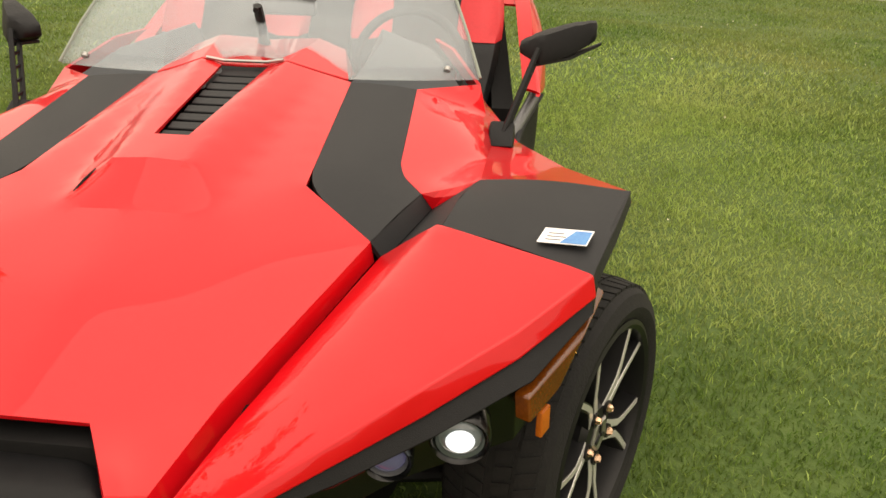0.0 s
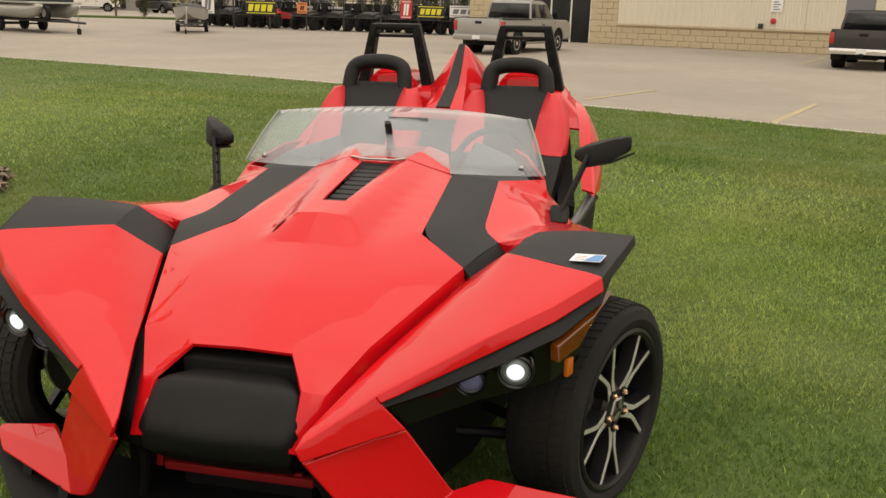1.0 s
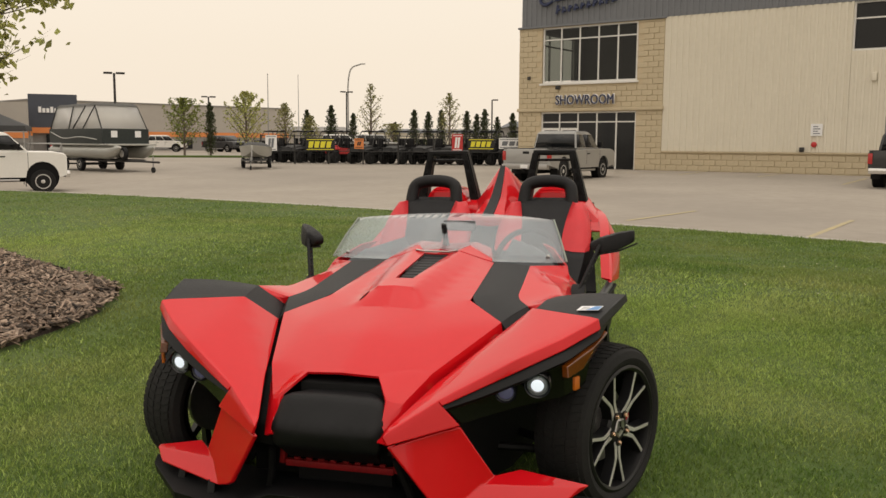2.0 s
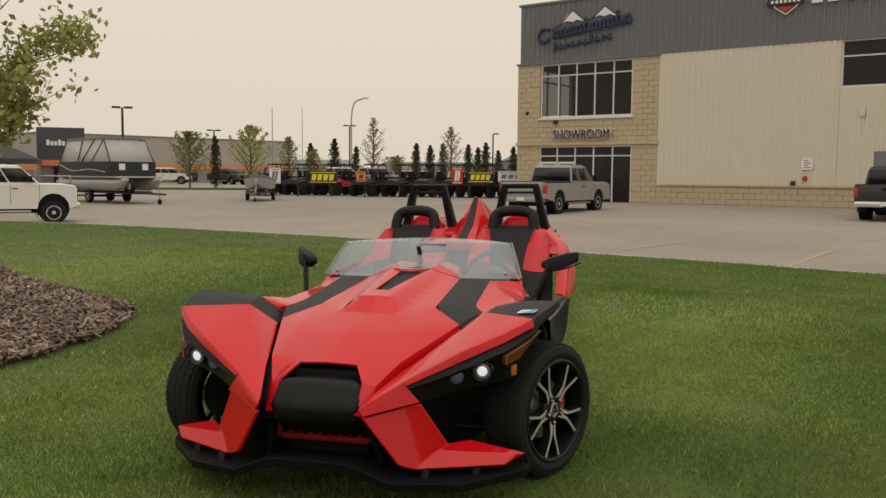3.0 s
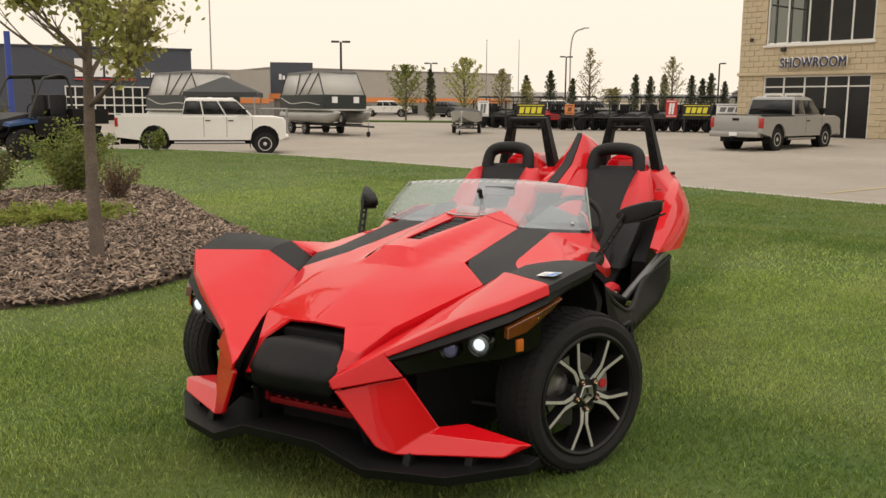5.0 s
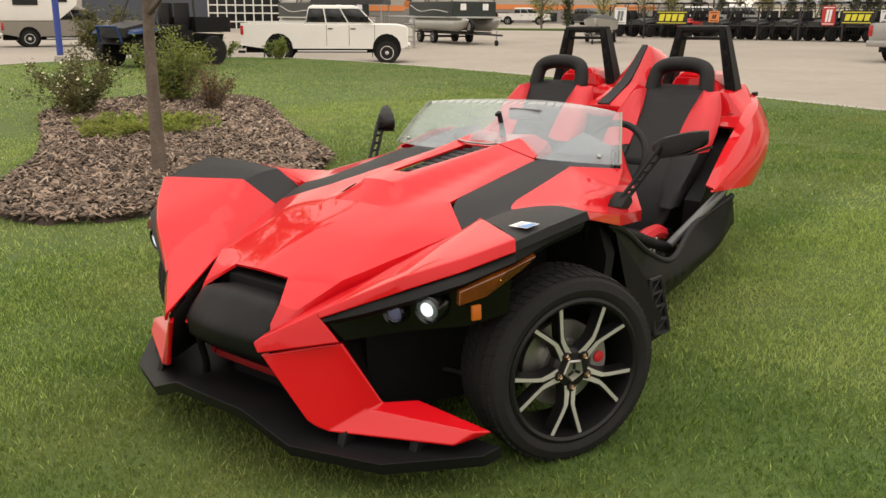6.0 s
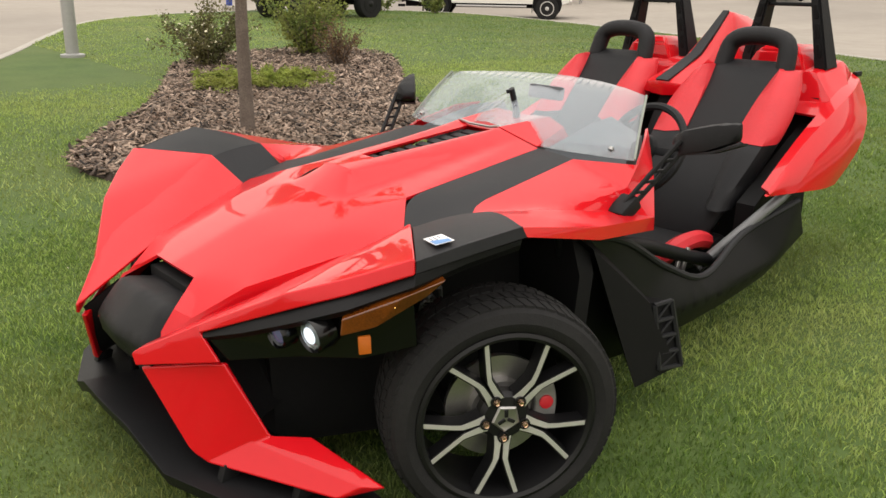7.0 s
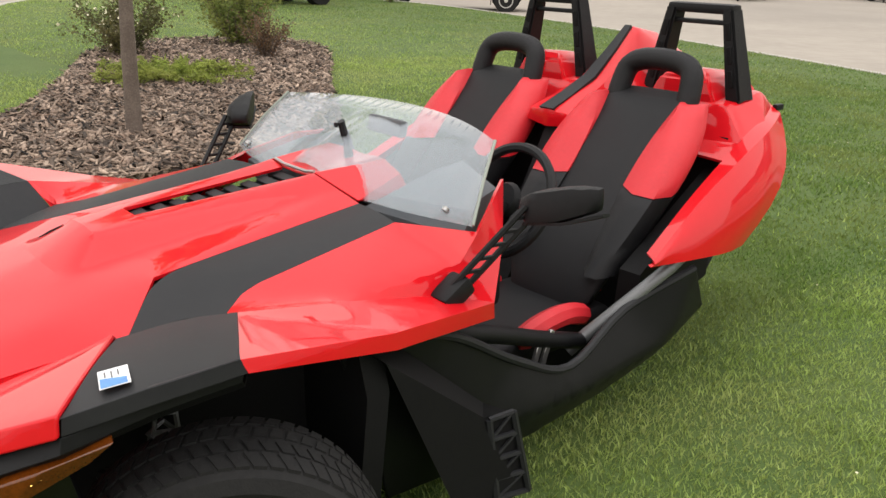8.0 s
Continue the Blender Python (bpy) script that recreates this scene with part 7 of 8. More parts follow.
for x in (0.345, -0.365):
    hump = loft([[(x - 0.15, 2.20, 0.985), (x + 0.15, 2.20, 0.985), (x + 0.16, 2.50, 0.99), (x - 0.16, 2.50, 0.99)], [(x - 0.105, 2.215, 1.075), (x + 0.105, 2.215, 1.075), (x + 0.12, 2.46, 1.06), (x - 0.12, 2.46, 1.06)], [(x - 0.06, 2.26, 1.105), (x + 0.06, 2.26, 1.105), (x + 0.07, 2.42, 1.09), (x - 0.07, 2.42, 1.09)]])
    bmesh.ops.bevel(hump, geom=hump.edges[:], offset=0.010, segments=2, affect="EDGES")
    fairing = part("headrest_fairing", hump, RED, car, "red fairing behind the headrest")
    part("fairing_inlet", loft([[(x - 0.055, 2.205, 1.005), (x + 0.055, 2.205, 1.005), (x + 0.055, 2.23, 1.005), (x - 0.055, 2.23, 1.005)], [(x - 0.035, 2.218, 1.066), (x + 0.035, 2.218, 1.066), (x + 0.035, 2.24, 1.066), (x - 0.035, 2.24, 1.066)]]), BLACK_TRIM, fairing, "black inlet")
part("rear_bulkhead", loft([[(-0.60, 1.86, 0.25), (0.60, 1.86, 0.25), (0.60, 1.95, 0.25), (-0.60, 1.95, 0.25)], [(-0.60, 2.14, 0.90), (0.60, 2.14, 0.90), (0.60, 2.22, 0.90), (-0.60, 2.22, 0.90)]]), BLACK_DEEP, car)
part("seat_divider", loft([[(-0.05, 1.55, 0.2), (0.05, 1.55, 0.2), (0.05, 2.0, 0.2), (-0.05, 2.0, 0.2)], [(-0.06, 1.93, 0.88), (0.06, 1.93, 0.88), (0.06, 2.08, 0.88), (-0.06, 2.08, 0.88)]]), BLACK_TRIM, car)
for s in (-1, 1):
    part("tail_lamp", moved(block(-0.02, 0.02, -0.05, 0.05, -0.035, 0.035, 0.01), Matrix.Translation((s * 0.562, 2.52, 0.962)) @ Matrix.Diagonal((0.5, 0.5, 0.32, 1))), BLACK_TRIM, car)
    part("side_liner", loft([[(s * 0.60, 1.56, 0.33), (s * 0.68, 1.56, 0.33), (s * 0.70, 1.56, 0.56), (s * 0.62, 1.56, 0.56)], [(s * 0.56, 2.06, 0.42), (s * 0.62, 2.06, 0.42), (s * 0.62, 2.08, 0.80), (s * 0.56, 2.08, 0.80)]]), BLACK_DEEP, car)

# wheels
def wheel(x, y, s, radius=0.325, half=0.112, rim=0.248, spin=0.0, turn=0.0):
    wh = empty("wheel", Matrix.Translation((x, y, radius)) @ Matrix.Rotation(radians(turn), 4, "Z") @ Matrix.Diagonal((s, 1, 1, 1)))
    wh.parent = car
    tagged(wh, "low-profile tyre on a black and machined alloy rim")
    prof = [(rim, -half + 0.012), (rim + 0.012, -half + 0.002), (radius - 0.045, -half - 0.004), (radius - 0.018, -half + 0.006), (radius - 0.004, -half + 0.028)]
    crown = [(radius, u) for u in (-0.06, -0.03, 0, 0.03, 0.06)]
    part("tyre", lathe(prof + crown + [(r, -a) for r, a in prof[::-1]], 72, "X", False), RUBBER, wh, "worn black rubber tyre", 30)
    tread = []
    for k in range(64):
        for a0, a1, lead in ((-0.092, -0.052, 0.05), (-0.044, -0.008, 0.035), (0.008, 0.044, -0.035), (0.052, 0.092, -0.05)):
            b = bmesh.new()
            c0 = k * math.tau / 64
            vs = []
            for a, r0 in ((a0, radius - (0.006 if a0 < -0.09 else 0)), (a1, radius - (0.006 if a1 > 0.09 else 0))):
                sh = lead * (a - a0) / 0.04
                for c in (c0 + sh, c0 + sh + 0.075):
                    for r in (r0 - 0.006, r0 + 0.004):
                        vs.append(b.verts.new((a, r * math.cos(c), r * math.sin(c))))
            for q in ((0, 1, 3, 2), (4, 6, 7, 5), (1, 5, 7, 3), (0, 4, 5, 1), (2, 3, 7, 6)):
                b.faces.new([vs[i] for i in q])
            tread.append(b)
    t0 = bmesh.new()
    part("tread", joined(t0, *tread), RUBBER, wh, "", 0)
    barrel = [(rim + 0.004, -half + 0.008), (rim + 0.004, half - 0.004), (rim - 0.006, half), (rim - 0.016, half - 0.006), (rim - 0.022, half - 0.03), (rim - 0.026, -half + 0.02)]
    bm = bmesh.new()
    rings = [[bm.verts.new((a, r * math.cos(k * math.tau / 56), r * math.sin(k * math.tau / 56))) for k in range(56)] for r, a in barrel]
    for A, B in zip(rings, rings[1:]):
        for k in range(56):
            bm.faces.new((A[k], A[(k + 1) % 56], B[(k + 1) % 56], B[k]))
    bmesh.ops.recalc_face_normals(bm, faces=bm.faces)
    bmesh.ops.reverse_faces(bm, faces=bm.faces)
    part("rim", bm, RIM_BLACK, wh, "satin black rim")
    part("hub", lathe([(0.070, 0.02), (0.072, 0.075), (0.060, 0.088), (0.030, 0.092), (0.028, 0.084)], 20), RIM_BLACK, wh)
    part("centre_cap", moved(lathe([(0.042, 0.07), (0.042, 0.093), (0.036, 0.097), (0.030, 0.095)], 5), Matrix.Rotation(spin + math.tau / 20, 4, "X")), STEEL, wh)
    for k in range(3):
        part("cap_mark", moved(block(0.094, 0.0985, -0.0050, 0.0050, 0.004, 0.026, 0.001, 1), Matrix.Rotation(k * math.tau / 3, 4, "X")), RIM_BLACK, wh)
    for k in range(5):
        a = k * math.tau / 5 + spin
        rot = Matrix.Rotation(a, 4, "X")
        for side in (-1, 1):
            line = [(0.086, side * 0.014, 0.040), (0.092, side * 0.0125, 0.085), (0.096, side * 0.0135, 0.122), (0.098, side * 0.024, 0.150), (0.101, side * 0.062, 0.236)]
            back = [(x0 - 0.022, y0, z0) for x0, y0, z0 in line]
            wd = (0.011, 0.0082, 0.0072, 0.0072, 0.0075)
            sp = loft([[(x0, y0 - w, z0 - 0.3 * side * w), (x0, y0 + w, z0 + 0.3 * side * w), (x1, y0 + w + 0.004, z0), (x1, y0 - w - 0.004, z0)] for (x0, y0, z0), (x1, _, _), w in zip(line, back, wd)])
            body = loft([[(x0 - 0.002, y0 - w - 0.003, z0), (x0 - 0.002, y0 + w + 0.003, z0), (x1 - 0.02, y0 + w + 0.008, z0), (x1 - 0.02, y0 - w - 0.008, z0)] for (x0, y0, z0), (x1, _, _), w in zip(line, back, wd)])
            part("spoke", moved(sp, rot), ALLOY, wh, "machined alloy spoke face")
            part("spoke_back", moved(body, rot), RIM_BLACK, wh)
        part("lug_nut", moved(lathe([(0.0095, 0.075), (0.0095, 0.099), (0.006, 0.105), (0.004, 0.103)], 6), rot @ Matrix.Translation((0, 0, 0.058))), BRASS, wh, "bright plated lug nut")
    for k in range(5):
        part("lug_socket", moved(lathe([(0.016, 0.080), (0.016, 0.0955), (0.0115, 0.0955), (0.0115, 0.080)], 14), Matrix.Rotation(k * math.tau / 5 + spin, 4, "X") @ Matrix.Translation((0, 0, 0.058))), RIM_BLACK, wh)
    part("brake_disc", lathe([(0.05, 0.0), (0.05, 0.04), (0.085, 0.045), (0.088, 0.018), (0.150, 0.018), (0.150, 0.0)], 48), STEEL, wh, "bare steel brake disc")
    cal = loft([[(0.045 if q else -0.02, r * math.cos(c), r * math.sin(c)) for q, r in ((0, 0.10), (1, 0.10), (1, 0.165), (0, 0.165))] for c in np.linspace(-0.32, 0.42, 7)])
    bmesh.ops.bevel(cal, geom=cal.edges[:], offset=0.004, segments=1, affect="EDGES")
    part("caliper", cal, CALIPER, wh, "cast grey caliper")
    part("caliper_mark", moved(lathe([(0.020, 0.040), (0.020, 0.050), (0.014, 0.053)], 16, "X"), Matrix.Translation((0, 0.132, 0.005))), RED_CLOTH, wh)
    return wh


wheel(0.885, 0.042, 1, spin=radians(172), turn=-24)
wheel(-0.815, 0.0, -1, spin=radians(160), turn=-24)
part("rear_tyre", moved(lathe([(0.20, -0.09), (0.25, -0.12), (0.31, -0.115), (0.325, -0.09), (0.33, 0), (0.325, 0.09), (0.31, 0.115), (0.25, 0.12), (0.20, 0.09)], 48), Matrix.Translation((0, 2.67, 0.33))), RUBBER, car)

# the paper card on the black fender top
card = empty("paper_card", None, "small glossy white and blue paper card on the fender", "card")
def on_patch(u, v):
    """A place on the fender top, u outward from the ridge, v to the rear."""
    k, f, p, k2 = (Vector(q) for q in (K, F, Pr, K2))
    return k.lerp(f, u).lerp(k2.lerp(p, u), v)
pa, pb, pc = on_patch(0.64, 0.10), on_patch(0.93, 0.20), on_patch(0.60, 0.30)
ex = (pb - pa).normalized()
ez = ex.cross(pc - pa).normalized()
if ez.z < 0:
    ez = -ez
ey = ez.cross(ex)
card.matrix_basis = SLOPE @ Matrix.Translation(pa + ez * 0.016) @ Matrix((ex, ey, ez)).transposed().to_4x4()
part("paper", block(0, 0.089, 0, 0.051, 0, 0.001), CARD_WHITE, card)
part("blue_print", faces([(0.040, 0.002, 0.0015), (0.087, 0.002, 0.0015), (0.087, 0.046, 0.0015), (0.058, 0.046, 0.0015)], [(0, 1, 2, 3)]), CARD_BLUE, card, "blue printed half")
part("print_bar", joined(*[block(0.012, 0.040 + 0.006 * (i % 2), 0.010 + 0.011 * i, 0.013 + 0.011 * i, 0.001, 0.0014) for i in range(3)]), GREY_TUBE, card, "unreadable print")

# ---- plants ----
def leaf_mesh(name, c, size, mat, droop=0.3, slim=0.5, flat=0.0):
    """Folded leaf blades at the places c."""
    n = len(c)
    s = size * RNG.uniform(0.6, 1.25, n)
    a, e = RNG.uniform(0, math.tau, n), RNG.normal(-droop, 0.55, n) * (1 - flat)
    d = np.stack([np.cos(a) * np.cos(e), np.sin(a) * np.cos(e), np.sin(e)], 1)
    r = RNG.normal(0, 1, (n, 3))
    side = np.cross(d, r)
    side /= np.linalg.norm(side, axis=1)[:, None] + 1e-9
    up = np.cross(side, d)
    k = s[:, None]
    tail, tip = c - d * k * 0.5, c + d * k * 0.5
    l, rr, mid = c + side * k * slim * 0.5 + up * k * 0.10, c - side * k * slim * 0.5 + up * k * 0.10, c
    co = np.stack([tail, l, tip, rr, mid], 1).reshape(-1, 3)
    tris = (np.array([[0, 4, 1], [1, 4, 2], [0, 3, 4], [3, 2, 4]])[None] + (np.arange(n) * 5)[:, None, None]).reshape(-1, 3)
    return fast_mesh(name, co, tris, mat)


def grow(start, way, length, radius, depth, rnd, out, tips, bend=0.25, lift=0.12):
    """A limb that bends, tapers and forks; the twigs' places are noted for the leaves."""
    pts, p, d = [Vector(start)], Vector(start), Vector(way).normalized()
    steps = 5
    for _ in range(steps):
        d = (d + Vector((rnd.uniform(-1, 1), rnd.uniform(-1, 1), rnd.uniform(-0.6, 1))) * bend * 0.5 + Vector((0, 0, lift))).normalized()
        p = p + d * length / steps
        pts.append(p.copy())
    out.append((pts, [radius * (1 - 0.75 * i / steps) for i in range(steps + 1)]))
    if depth <= 1:
        for i in range(1 if depth else 0, steps + 1):
            tips.append(pts[i])
    if depth:
        for i in range(2, steps + 1):
            for _ in range(2 if depth > 1 else rnd.choice((1, 2))):
                q = Vector((rnd.uniform(-1, 1), rnd.uniform(-1, 1), rnd.uniform(-0.25, 0.7)))
                grow(pts[i], (d * 0.6 + q).normalized(), length * rnd.uniform(0.38, 0.6), radius * 0.42 * (1.1 - 0.12 * i), depth - 1, rnd, out, tips, bend, lift)


def ash_tree(x, y):
    rnd = random.Random(11)
    z = lawn_height(x, y) + 0.02
    tree = empty("young_ash_tree", Matrix.Translation((x, y, z)), "young ash tree with yellow-green leaves in a mulch bed", "tree")
    line = [(0.02, 0, -0.05), (0.01, 0.0, 0.06), (0, 0, 0.5), (-0.02, 0.01, 1.1), (-0.01, 0.02, 1.7), (0.03, 0.0, 2.3), (0.02, 0.02, 3.0), (0.06, 0.0, 3.8), (0.05, 0.03, 4.6)]
    trunk = tube(arc(line, 4), [0.092 - 0.018 * min(1, i / 4) - 0.058 * (i / 32) for i in range(33)], 12)
    for v in trunk.verts:
        v.co += Vector((v.co.x, v.co.y, 0)) * 0.10 * noise.noise(Vector((v.co.x * 30, v.co.y * 30, v.co.z * 4)))
    part("trunk", trunk, BARK, tree, "grey-brown ridged bark", 60)
    limbs, tips = [], []
    for i in range(19):
        h = 1.45 + 2.9 * (i / 18) ** 0.9
        a = i * 2.4 + rnd.uniform(-0.4, 0.4)
        ln = 0.94 * (1 - 0.55 * i / 18) * rnd.uniform(0.8, 1.15)
        grow((0.01, 0.01, h), (math.cos(a), math.sin(a), 0.55 + 0.35 * i / 18), ln, 0.030 - 0.010 * i / 18, 2, rnd, limbs, tips, 0.28, 0.03)
    for a, h, ln in ((3.6, 1.75, 1.5), (3.2, 1.9, 1.2)):
        bare = []
        grow((0, 0, h), (math.cos(a), math.sin(a), 0.35), ln, 0.02, 1, rnd, limbs, bare, 0.2, 0.02)
    big = [q for q in limbs if q[1][0] > 0.018]
    for p, r in big:
        part("limb", tube(p, r, 6), BARK, tree, "", 60)
    bm = bmesh.new()
    joined(bm, *[tube(p, r, 5) for p, r in limbs if r[0] <= 0.018])
    tagged(part("twigs", bm, BARK, tree, "", 60), kind="stuff")
    t = np.array([tuple(p) for p in tips])
    clump = np.array([noise.noise(Vector(p) * 2.2) for p in t])
    # the crown is sparse towards the road
    clump -= 0.30 * np.clip(-(t[:, 0] * 0.93 + t[:, 1] * 0.36) - 0.35, 0, 0.8)
    t = t[clump + RNG.normal(0, 0.07, len(t)) > 0.10]
    c = np.repeat(t, 7, 0) + RNG.normal(0, 0.065, (len(t) * 7, 3))
    ob = new("crown", leaf_mesh("crown", c, 0.074, LEAF, 0.45, 0.60))
    ob.parent = tree
    return tree


ash_tree(-4.76, 2.12)


def shrub(name, x, y, r, h, n, size, mat, label, upright=0.6, stems=26, petals=0, slim=0.55):
    rnd = random.Random(int(1000 * r + 77 * h))
    z = lawn_height(x, y) + 0.03
    sh = empty(name, Matrix.Translation((x, y, z)), label, "shrub")
    lines, ends = [], []
    for i in range(stems):
        a, k = rnd.uniform(0, math.tau), rnd.uniform(0.1, 1) ** 0.7
        top = Vector((math.cos(a) * r * k, math.sin(a) * r * k, h * rnd.uniform(0.55, 1.05) * (1 - (1 - upright) * k * k * 0.8)))
        mid = top * 0.5 + Vector((rnd.uniform(-1, 1), rnd.uniform(-1, 1), 0.6)) * 0.08 * h
        pts = arc([(math.cos(a) * 0.05, math.sin(a) * 0.05, -0.04), mid, top], 4)
        lines.append((pts, [0.010 - 0.007 * j / (len(pts) - 1) for j in range(len(pts))]))
        ends += [pts[j] for j in range(2, len(pts))]
    bm = bmesh.new()
    joined(bm, *[tube(p, rr, 4) for p, rr in lines])
    tagged(part("stems", bm, BARK, sh, "", 60), kind="stuff")
    e = np.array([tuple(p) for p in ends])
    c = e[RNG.integers(0, len(e), n)] + RNG.normal(0, 0.055 * h + 0.012, (n, 3))
    c = c[c[:, 2] > 0.0]
    ob = new("foliage", leaf_mesh("foliage", c, size, mat, -0.2, slim))
    ob.parent = sh
    if petals:
        q = c[RNG.integers(0, len(c), petals)] + RNG.normal(0, 0.04, (petals, 3)) + (0, 0, 0.05)
        ob = new("blossoms", leaf_mesh("blossoms", q, 0.05, PETAL, 0, 0.9, 1.0))
        ob.parent = sh
    return sh


shrub("potentilla_shrub", -9.72, 4.02, 0.80, 0.92, 5200, 0.05, LEAF_DARK, "dark olive shrub dotted with white blossoms", 0.5, 34, 190)
shrub("spirea_shrub", -10.35, 6.05, 0.68, 1.10, 5200, 0.06, LEAF_GREEN, "upright yellow-green shrub in the bed", 0.75, 34)
shrub("barberry_shrub", -8.80, 5.65, 0.42, 0.72, 1700, 0.04, LEAF_RUSSET, "small russet shrub in the bed", 0.8, 26)
shrub("juniper_mat", -7.40, 3.65, 0.95, 0.20, 5200, 0.10, JUNIPER, "low lime-green creeping juniper", 0.7, 60, 0, 0.16)
shrub("kerb_shrub", -21.9, 15.6, 0.6, 0.75, 1500, 0.09, LEAF_GREEN, "green shrub at the corner of the lawn", 0.6, 16)
shrub("kerb_shrub", -20.3, 16.5, 0.5, 0.6, 1300, 0.09, LEAF_GREEN, "yellow-green shrub beside the kerb", 0.6, 16)
shrub("kerb_shrub", -23.3, 12.3, 1.0, 1.6, 2600, 0.12, LEAF_DARK, "tall dark shrub at the edge of the lawn", 0.7, 22)

# trees of the far car park
def far_tree(name, x, y, r, h, n, size, mat, label, trunk_h, column=False):
    rnd = random.Random(int(abs(x) * 97 + abs(y) * 13))
    tr = empty(name, Matrix.Translation((x, y, LOT)), label, "tree")
    bits = [tube([(0, 0, -0.1), (0.03, 0, h * 0.5), (0.0, 0.04, h * 0.94)], [0.02 * h, 0.014 * h, 0.004 * h], 7)]
    tips = []
    m = 46 if column else 30
    for i in range(m):
        k = (i + 0.5) / m
        z = trunk_h + (h - trunk_h) * k
        w = r * min(1, 0.6 + 1.8 * k) * (1 - k ** 3.2) * rnd.uniform(0.8, 1.15) if column else r * (0.55 + 0.45 * math.sin(math.pi * min(1, 0.2 + 0.8 * k))) * (1 - 0.80 * k ** 2.2)
        a = i * 2.4
        ln = w * rnd.uniform(0.7, 1.15)
        e = Vector((math.cos(a) * ln, math.sin(a) * ln, z + ln * (1.6 if column else 1.05)))
        bits.append(tube([(0.02, 0, z), (e * 0.5 + Vector((0, 0, z * 0.5))), e], [0.008 * h * (1 - 0.6 * k), 0.006 * h * (1 - 0.6 * k), 0.002 * h], 4))
        tips += [Vector((0, 0, z)).lerp(e, q) for q in (0.35, 0.6, 0.8, 1.0)]
    bm = bmesh.new()
    part("trunk", joined(bm, *bits), BARK, tr, "", 60)
    t = np.array([tuple(p) for p in tips])
    c = t[RNG.integers(0, len(t), n)]
    narrow = np.clip(1.15 - (c[:, 2:] - trunk_h) / (h - trunk_h), 0.30, 1)
    c = c + RNG.normal(0, 0.15 if column else 0.24, (n, 3)) * narrow * (1, 1, 1.3)
    c = c[(c[:, 2] < h) & (c[:, 2] > trunk_h * 0.7)]
    ob = new("crown", leaf_mesh("crown", c, size, mat, 0.1, 0.6))
    ob.parent = tr
    return tr


for x, y, r, h, n, mat, trunk in ((-38.6, 58.9, 1.7, 4.9, 2300, LEAF_GREEN, 0.9), (-34.4, 61.3, 1.8, 5.5, 2300, LEAF, 0.9), (-31.6, 62.6, 1.0, 4.6, 800, PALE_LEAF, 1.2), (-29.5, 63.0, 0.8, 3.6, 600, PALE_LEAF, 1.0)):
    far_tree("car_park_tree", x, y, r, h, n, 0.19, mat, "small leafy tree in the far car park", trunk)
for x, y, h in ((-28.9, 75.0, 6.9), (-21.9, 77.4, 6.1), (-26.6, 74.6, 3.2)):
    far_tree("birch_tree", x, y, 1.2, h, 1000, 0.17, PALE_LEAF, "pale thin-leaved birch behind the fence", 1.6)
COLUMNS = ((-36.9, 60.0, 4.6), (-38.6, 81.8, 4.8), (-36.3, 82.8, 5.3), (-34.2, 83.7, 4.5), (-30.1, 85.3, 3.6), (-28.2, 85.9, 4.9), (-26.8, 86.4, 4.7), (-25.5, 86.8, 4.9), (-22.9, 87.5, 4.8), (-21.9, 87.8, 4.5), (-21.1, 88.0, 5.0), (-19.8, 88.3, 4.2), (-18.2, 88.6, 4.6))
first = None
for x, y, h in COLUMNS:
    if first is None:
        first = far_tree("columnar_aspen", x, y, 0.42, h, 2400, 0.15, CYPRESS, "dark narrow columnar tree", 0.5, True)
        tagged(first, group="row of columnar trees")
        first_h = h
    else:
        c = copy_thing(first, Matrix.Translation((x, y, LOT)) @ Matrix.Rotation(x, 4, "Z"))
        c.scale = (h / first_h * 1.15, h / first_h * 1.15, h / first_h)

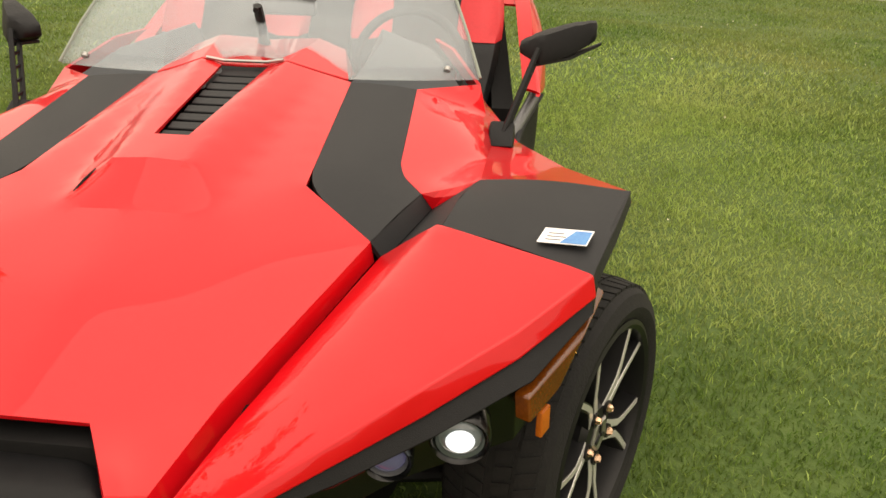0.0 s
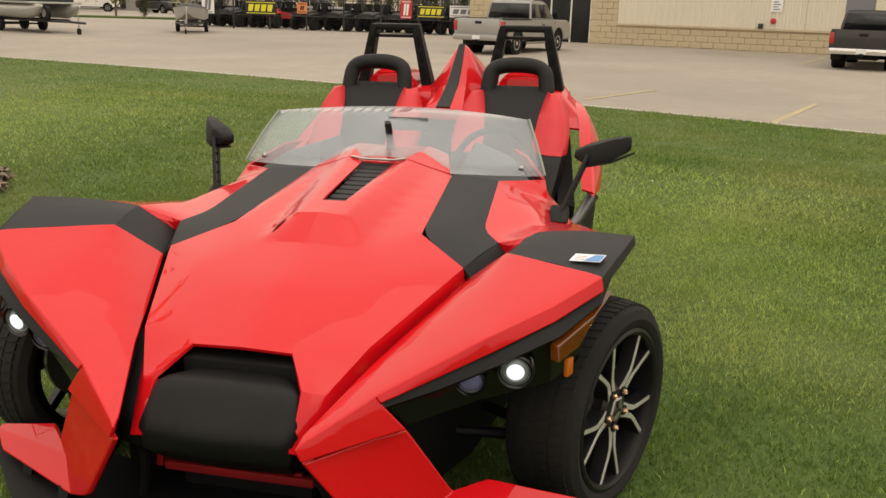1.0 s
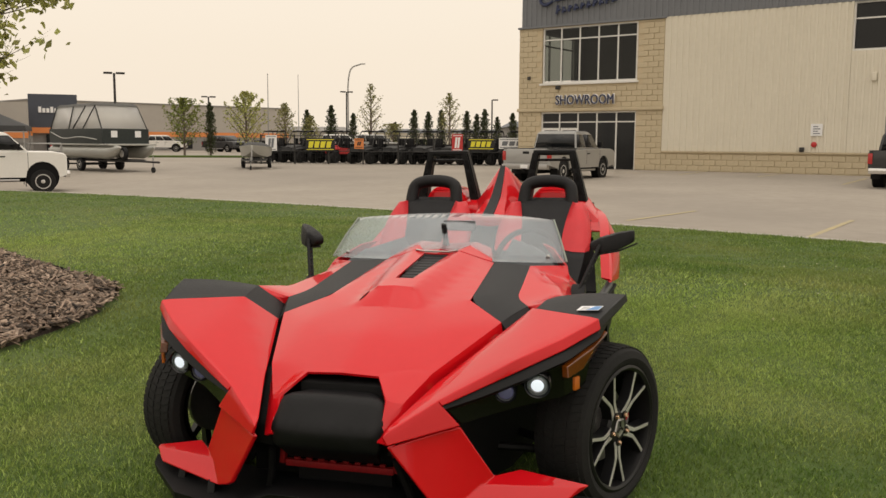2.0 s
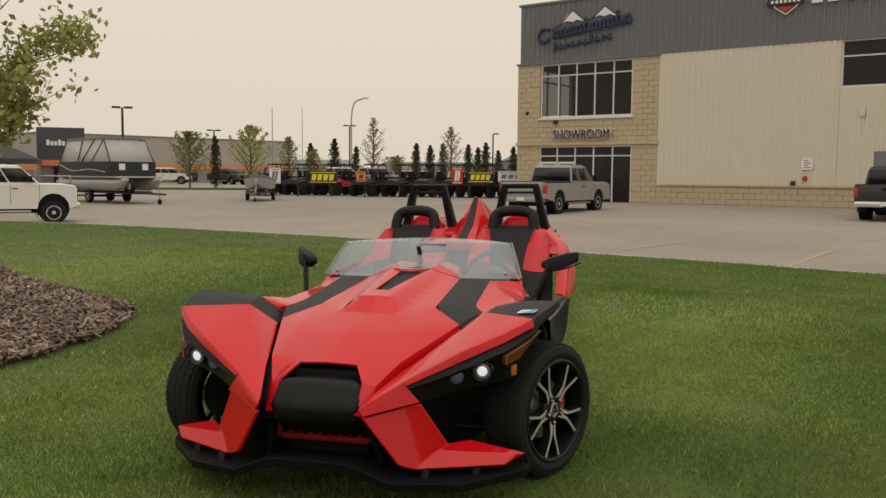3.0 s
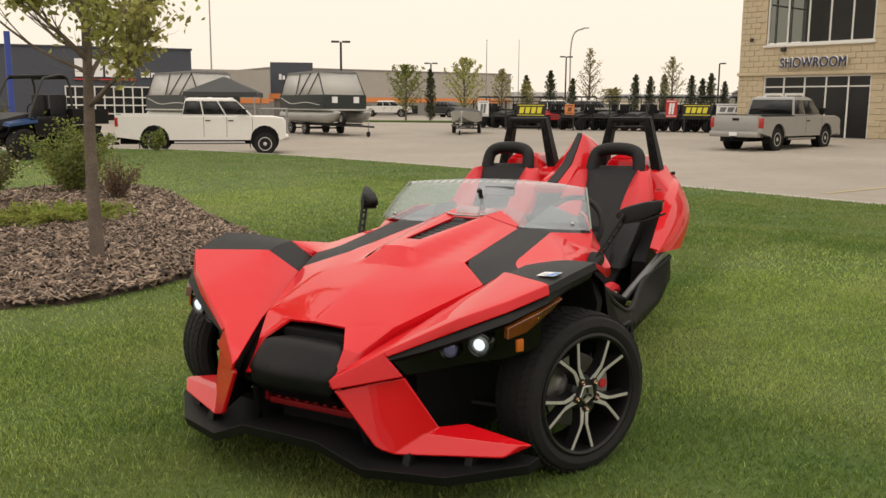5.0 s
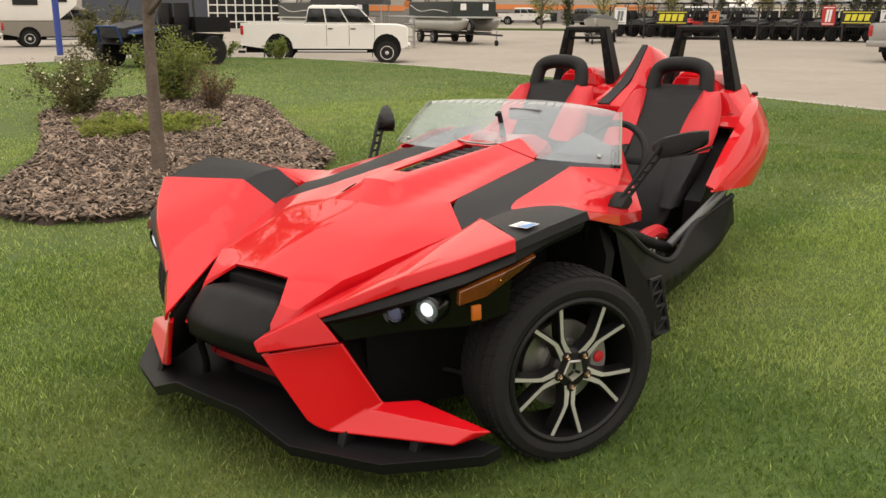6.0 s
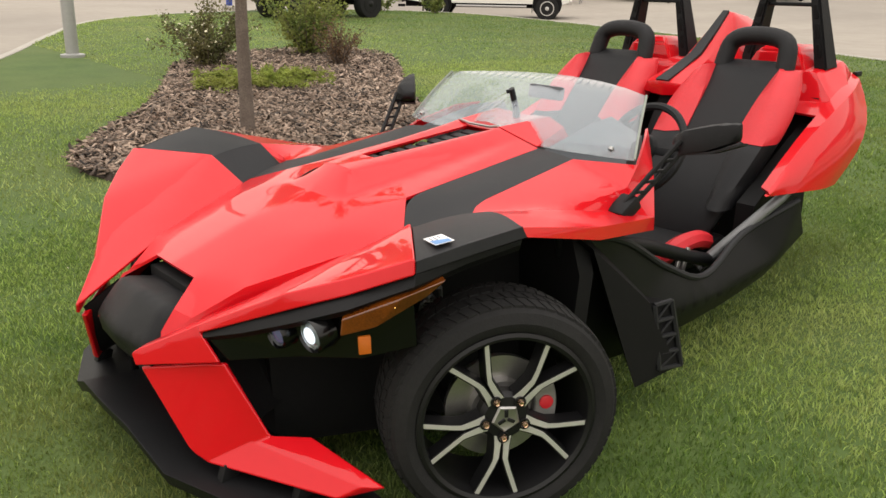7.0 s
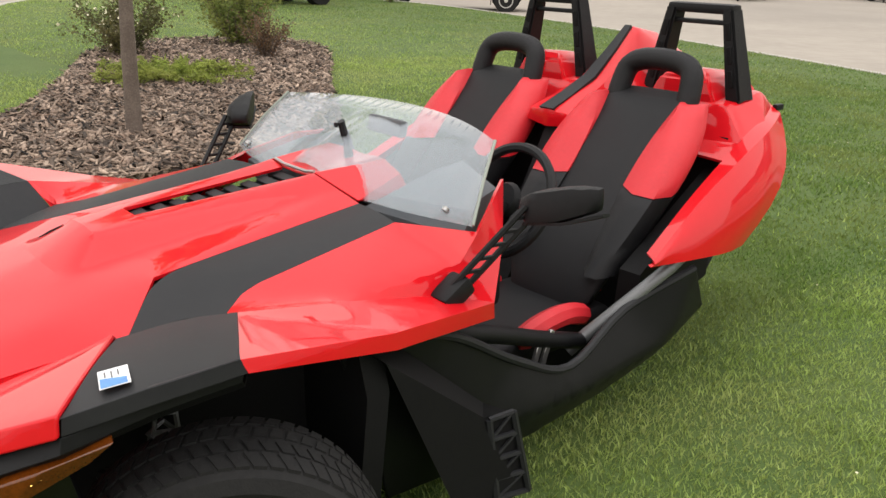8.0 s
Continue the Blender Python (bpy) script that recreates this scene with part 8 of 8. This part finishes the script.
# pale clover heads strewn over the lawn
def clover(n):
    x, y = RNG.uniform(-9, 9, n), RNG.uniform(-3, 13, n)
    keep = inside(x, y, [(q.x, q.y) for q in edge_line()]) & ~inside(x, y, BED_RING) & ~((abs(x) < 1.1) & (y > -0.9) & (y < 3.2))
    return np.stack([x, y, heights(x, y) + 0.045], 1)[keep]


tagged(new("clover_heads", leaf_mesh("clover_heads", clover(420), 0.014, PETAL, 0, 0.9, 1.0)), "small pale clover heads dotted over the lawn", "flowers", "", "stuff")

# ---- stones of the showroom front, last ----
def stone_rows(s0, s1, z0, z1, holes, pitch=0.54, high=0.268):
    spots, row, z = [], 0, z0
    while z < z1 - 0.12:
        hgt = min(high, z1 - z)
        s = s0 - (pitch * 0.5 if row % 2 else 0)
        while s < s1 - 0.02:
            a, b = max(s, s0), min(s + pitch, s1)
            if b - a > 0.08 and not any(a < h[1] - 0.02 and b > h[0] + 0.02 and z < h[3] - 0.02 and z + hgt > h[2] + 0.02 for h in holes):
                spots.append((a, b, z, z + hgt))
            s += pitch
        z += hgt
        row += 1
    return spots


STONES = stone_rows(0, 8.1, 0.0, 3.05 + LIFT, [WIN_LOW]) + stone_rows(0, 8.1, 3.22 + LIFT, 7.36 + LIFT, [WIN_UP]) + stone_rows(8.1, 17.9, 0.0, 1.0 + LIFT, [])
shapes = {}
rnd = random.Random(3)
extra = bmesh.new()
for i, (a, b, c, d) in enumerate(STONES):
    key = (round(b - a, 2), round(d - c, 2), i % 3)
    if i < 300:
        if key not in shapes:
            w, h = (b - a) / 2 - 0.005, (d - c) / 2 - 0.005
            q = 0.020 + 0.006 * (i % 3)
            bm = loft([[(-w, 0, -h), (w, 0, -h), (w, 0, h), (-w, 0, h)], [(-w + 0.012, -q, -h + 0.012), (w - 0.012, -q - 0.01, -h + 0.012), (w - 0.016, -q, h - 0.012), (-w + 0.012, -q - 0.012, h - 0.016)]])
            shapes[key] = mesh_of("stone", bm, STONE, 0)
        ob = new("stone", shapes[key])
        ob.parent = hall
        ob.location = ((a + b) / 2, -0.002 if a < 8.1 else -0.022, (c + d) / 2)
    else:
        joined(extra, block(a + 0.008, b - 0.008, -0.055 - 0.012 * (i % 3), -0.02, c + 0.008, d - 0.008))
tagged(part("stone_rest", extra, STONE, hall, "", 0), kind="stuff")
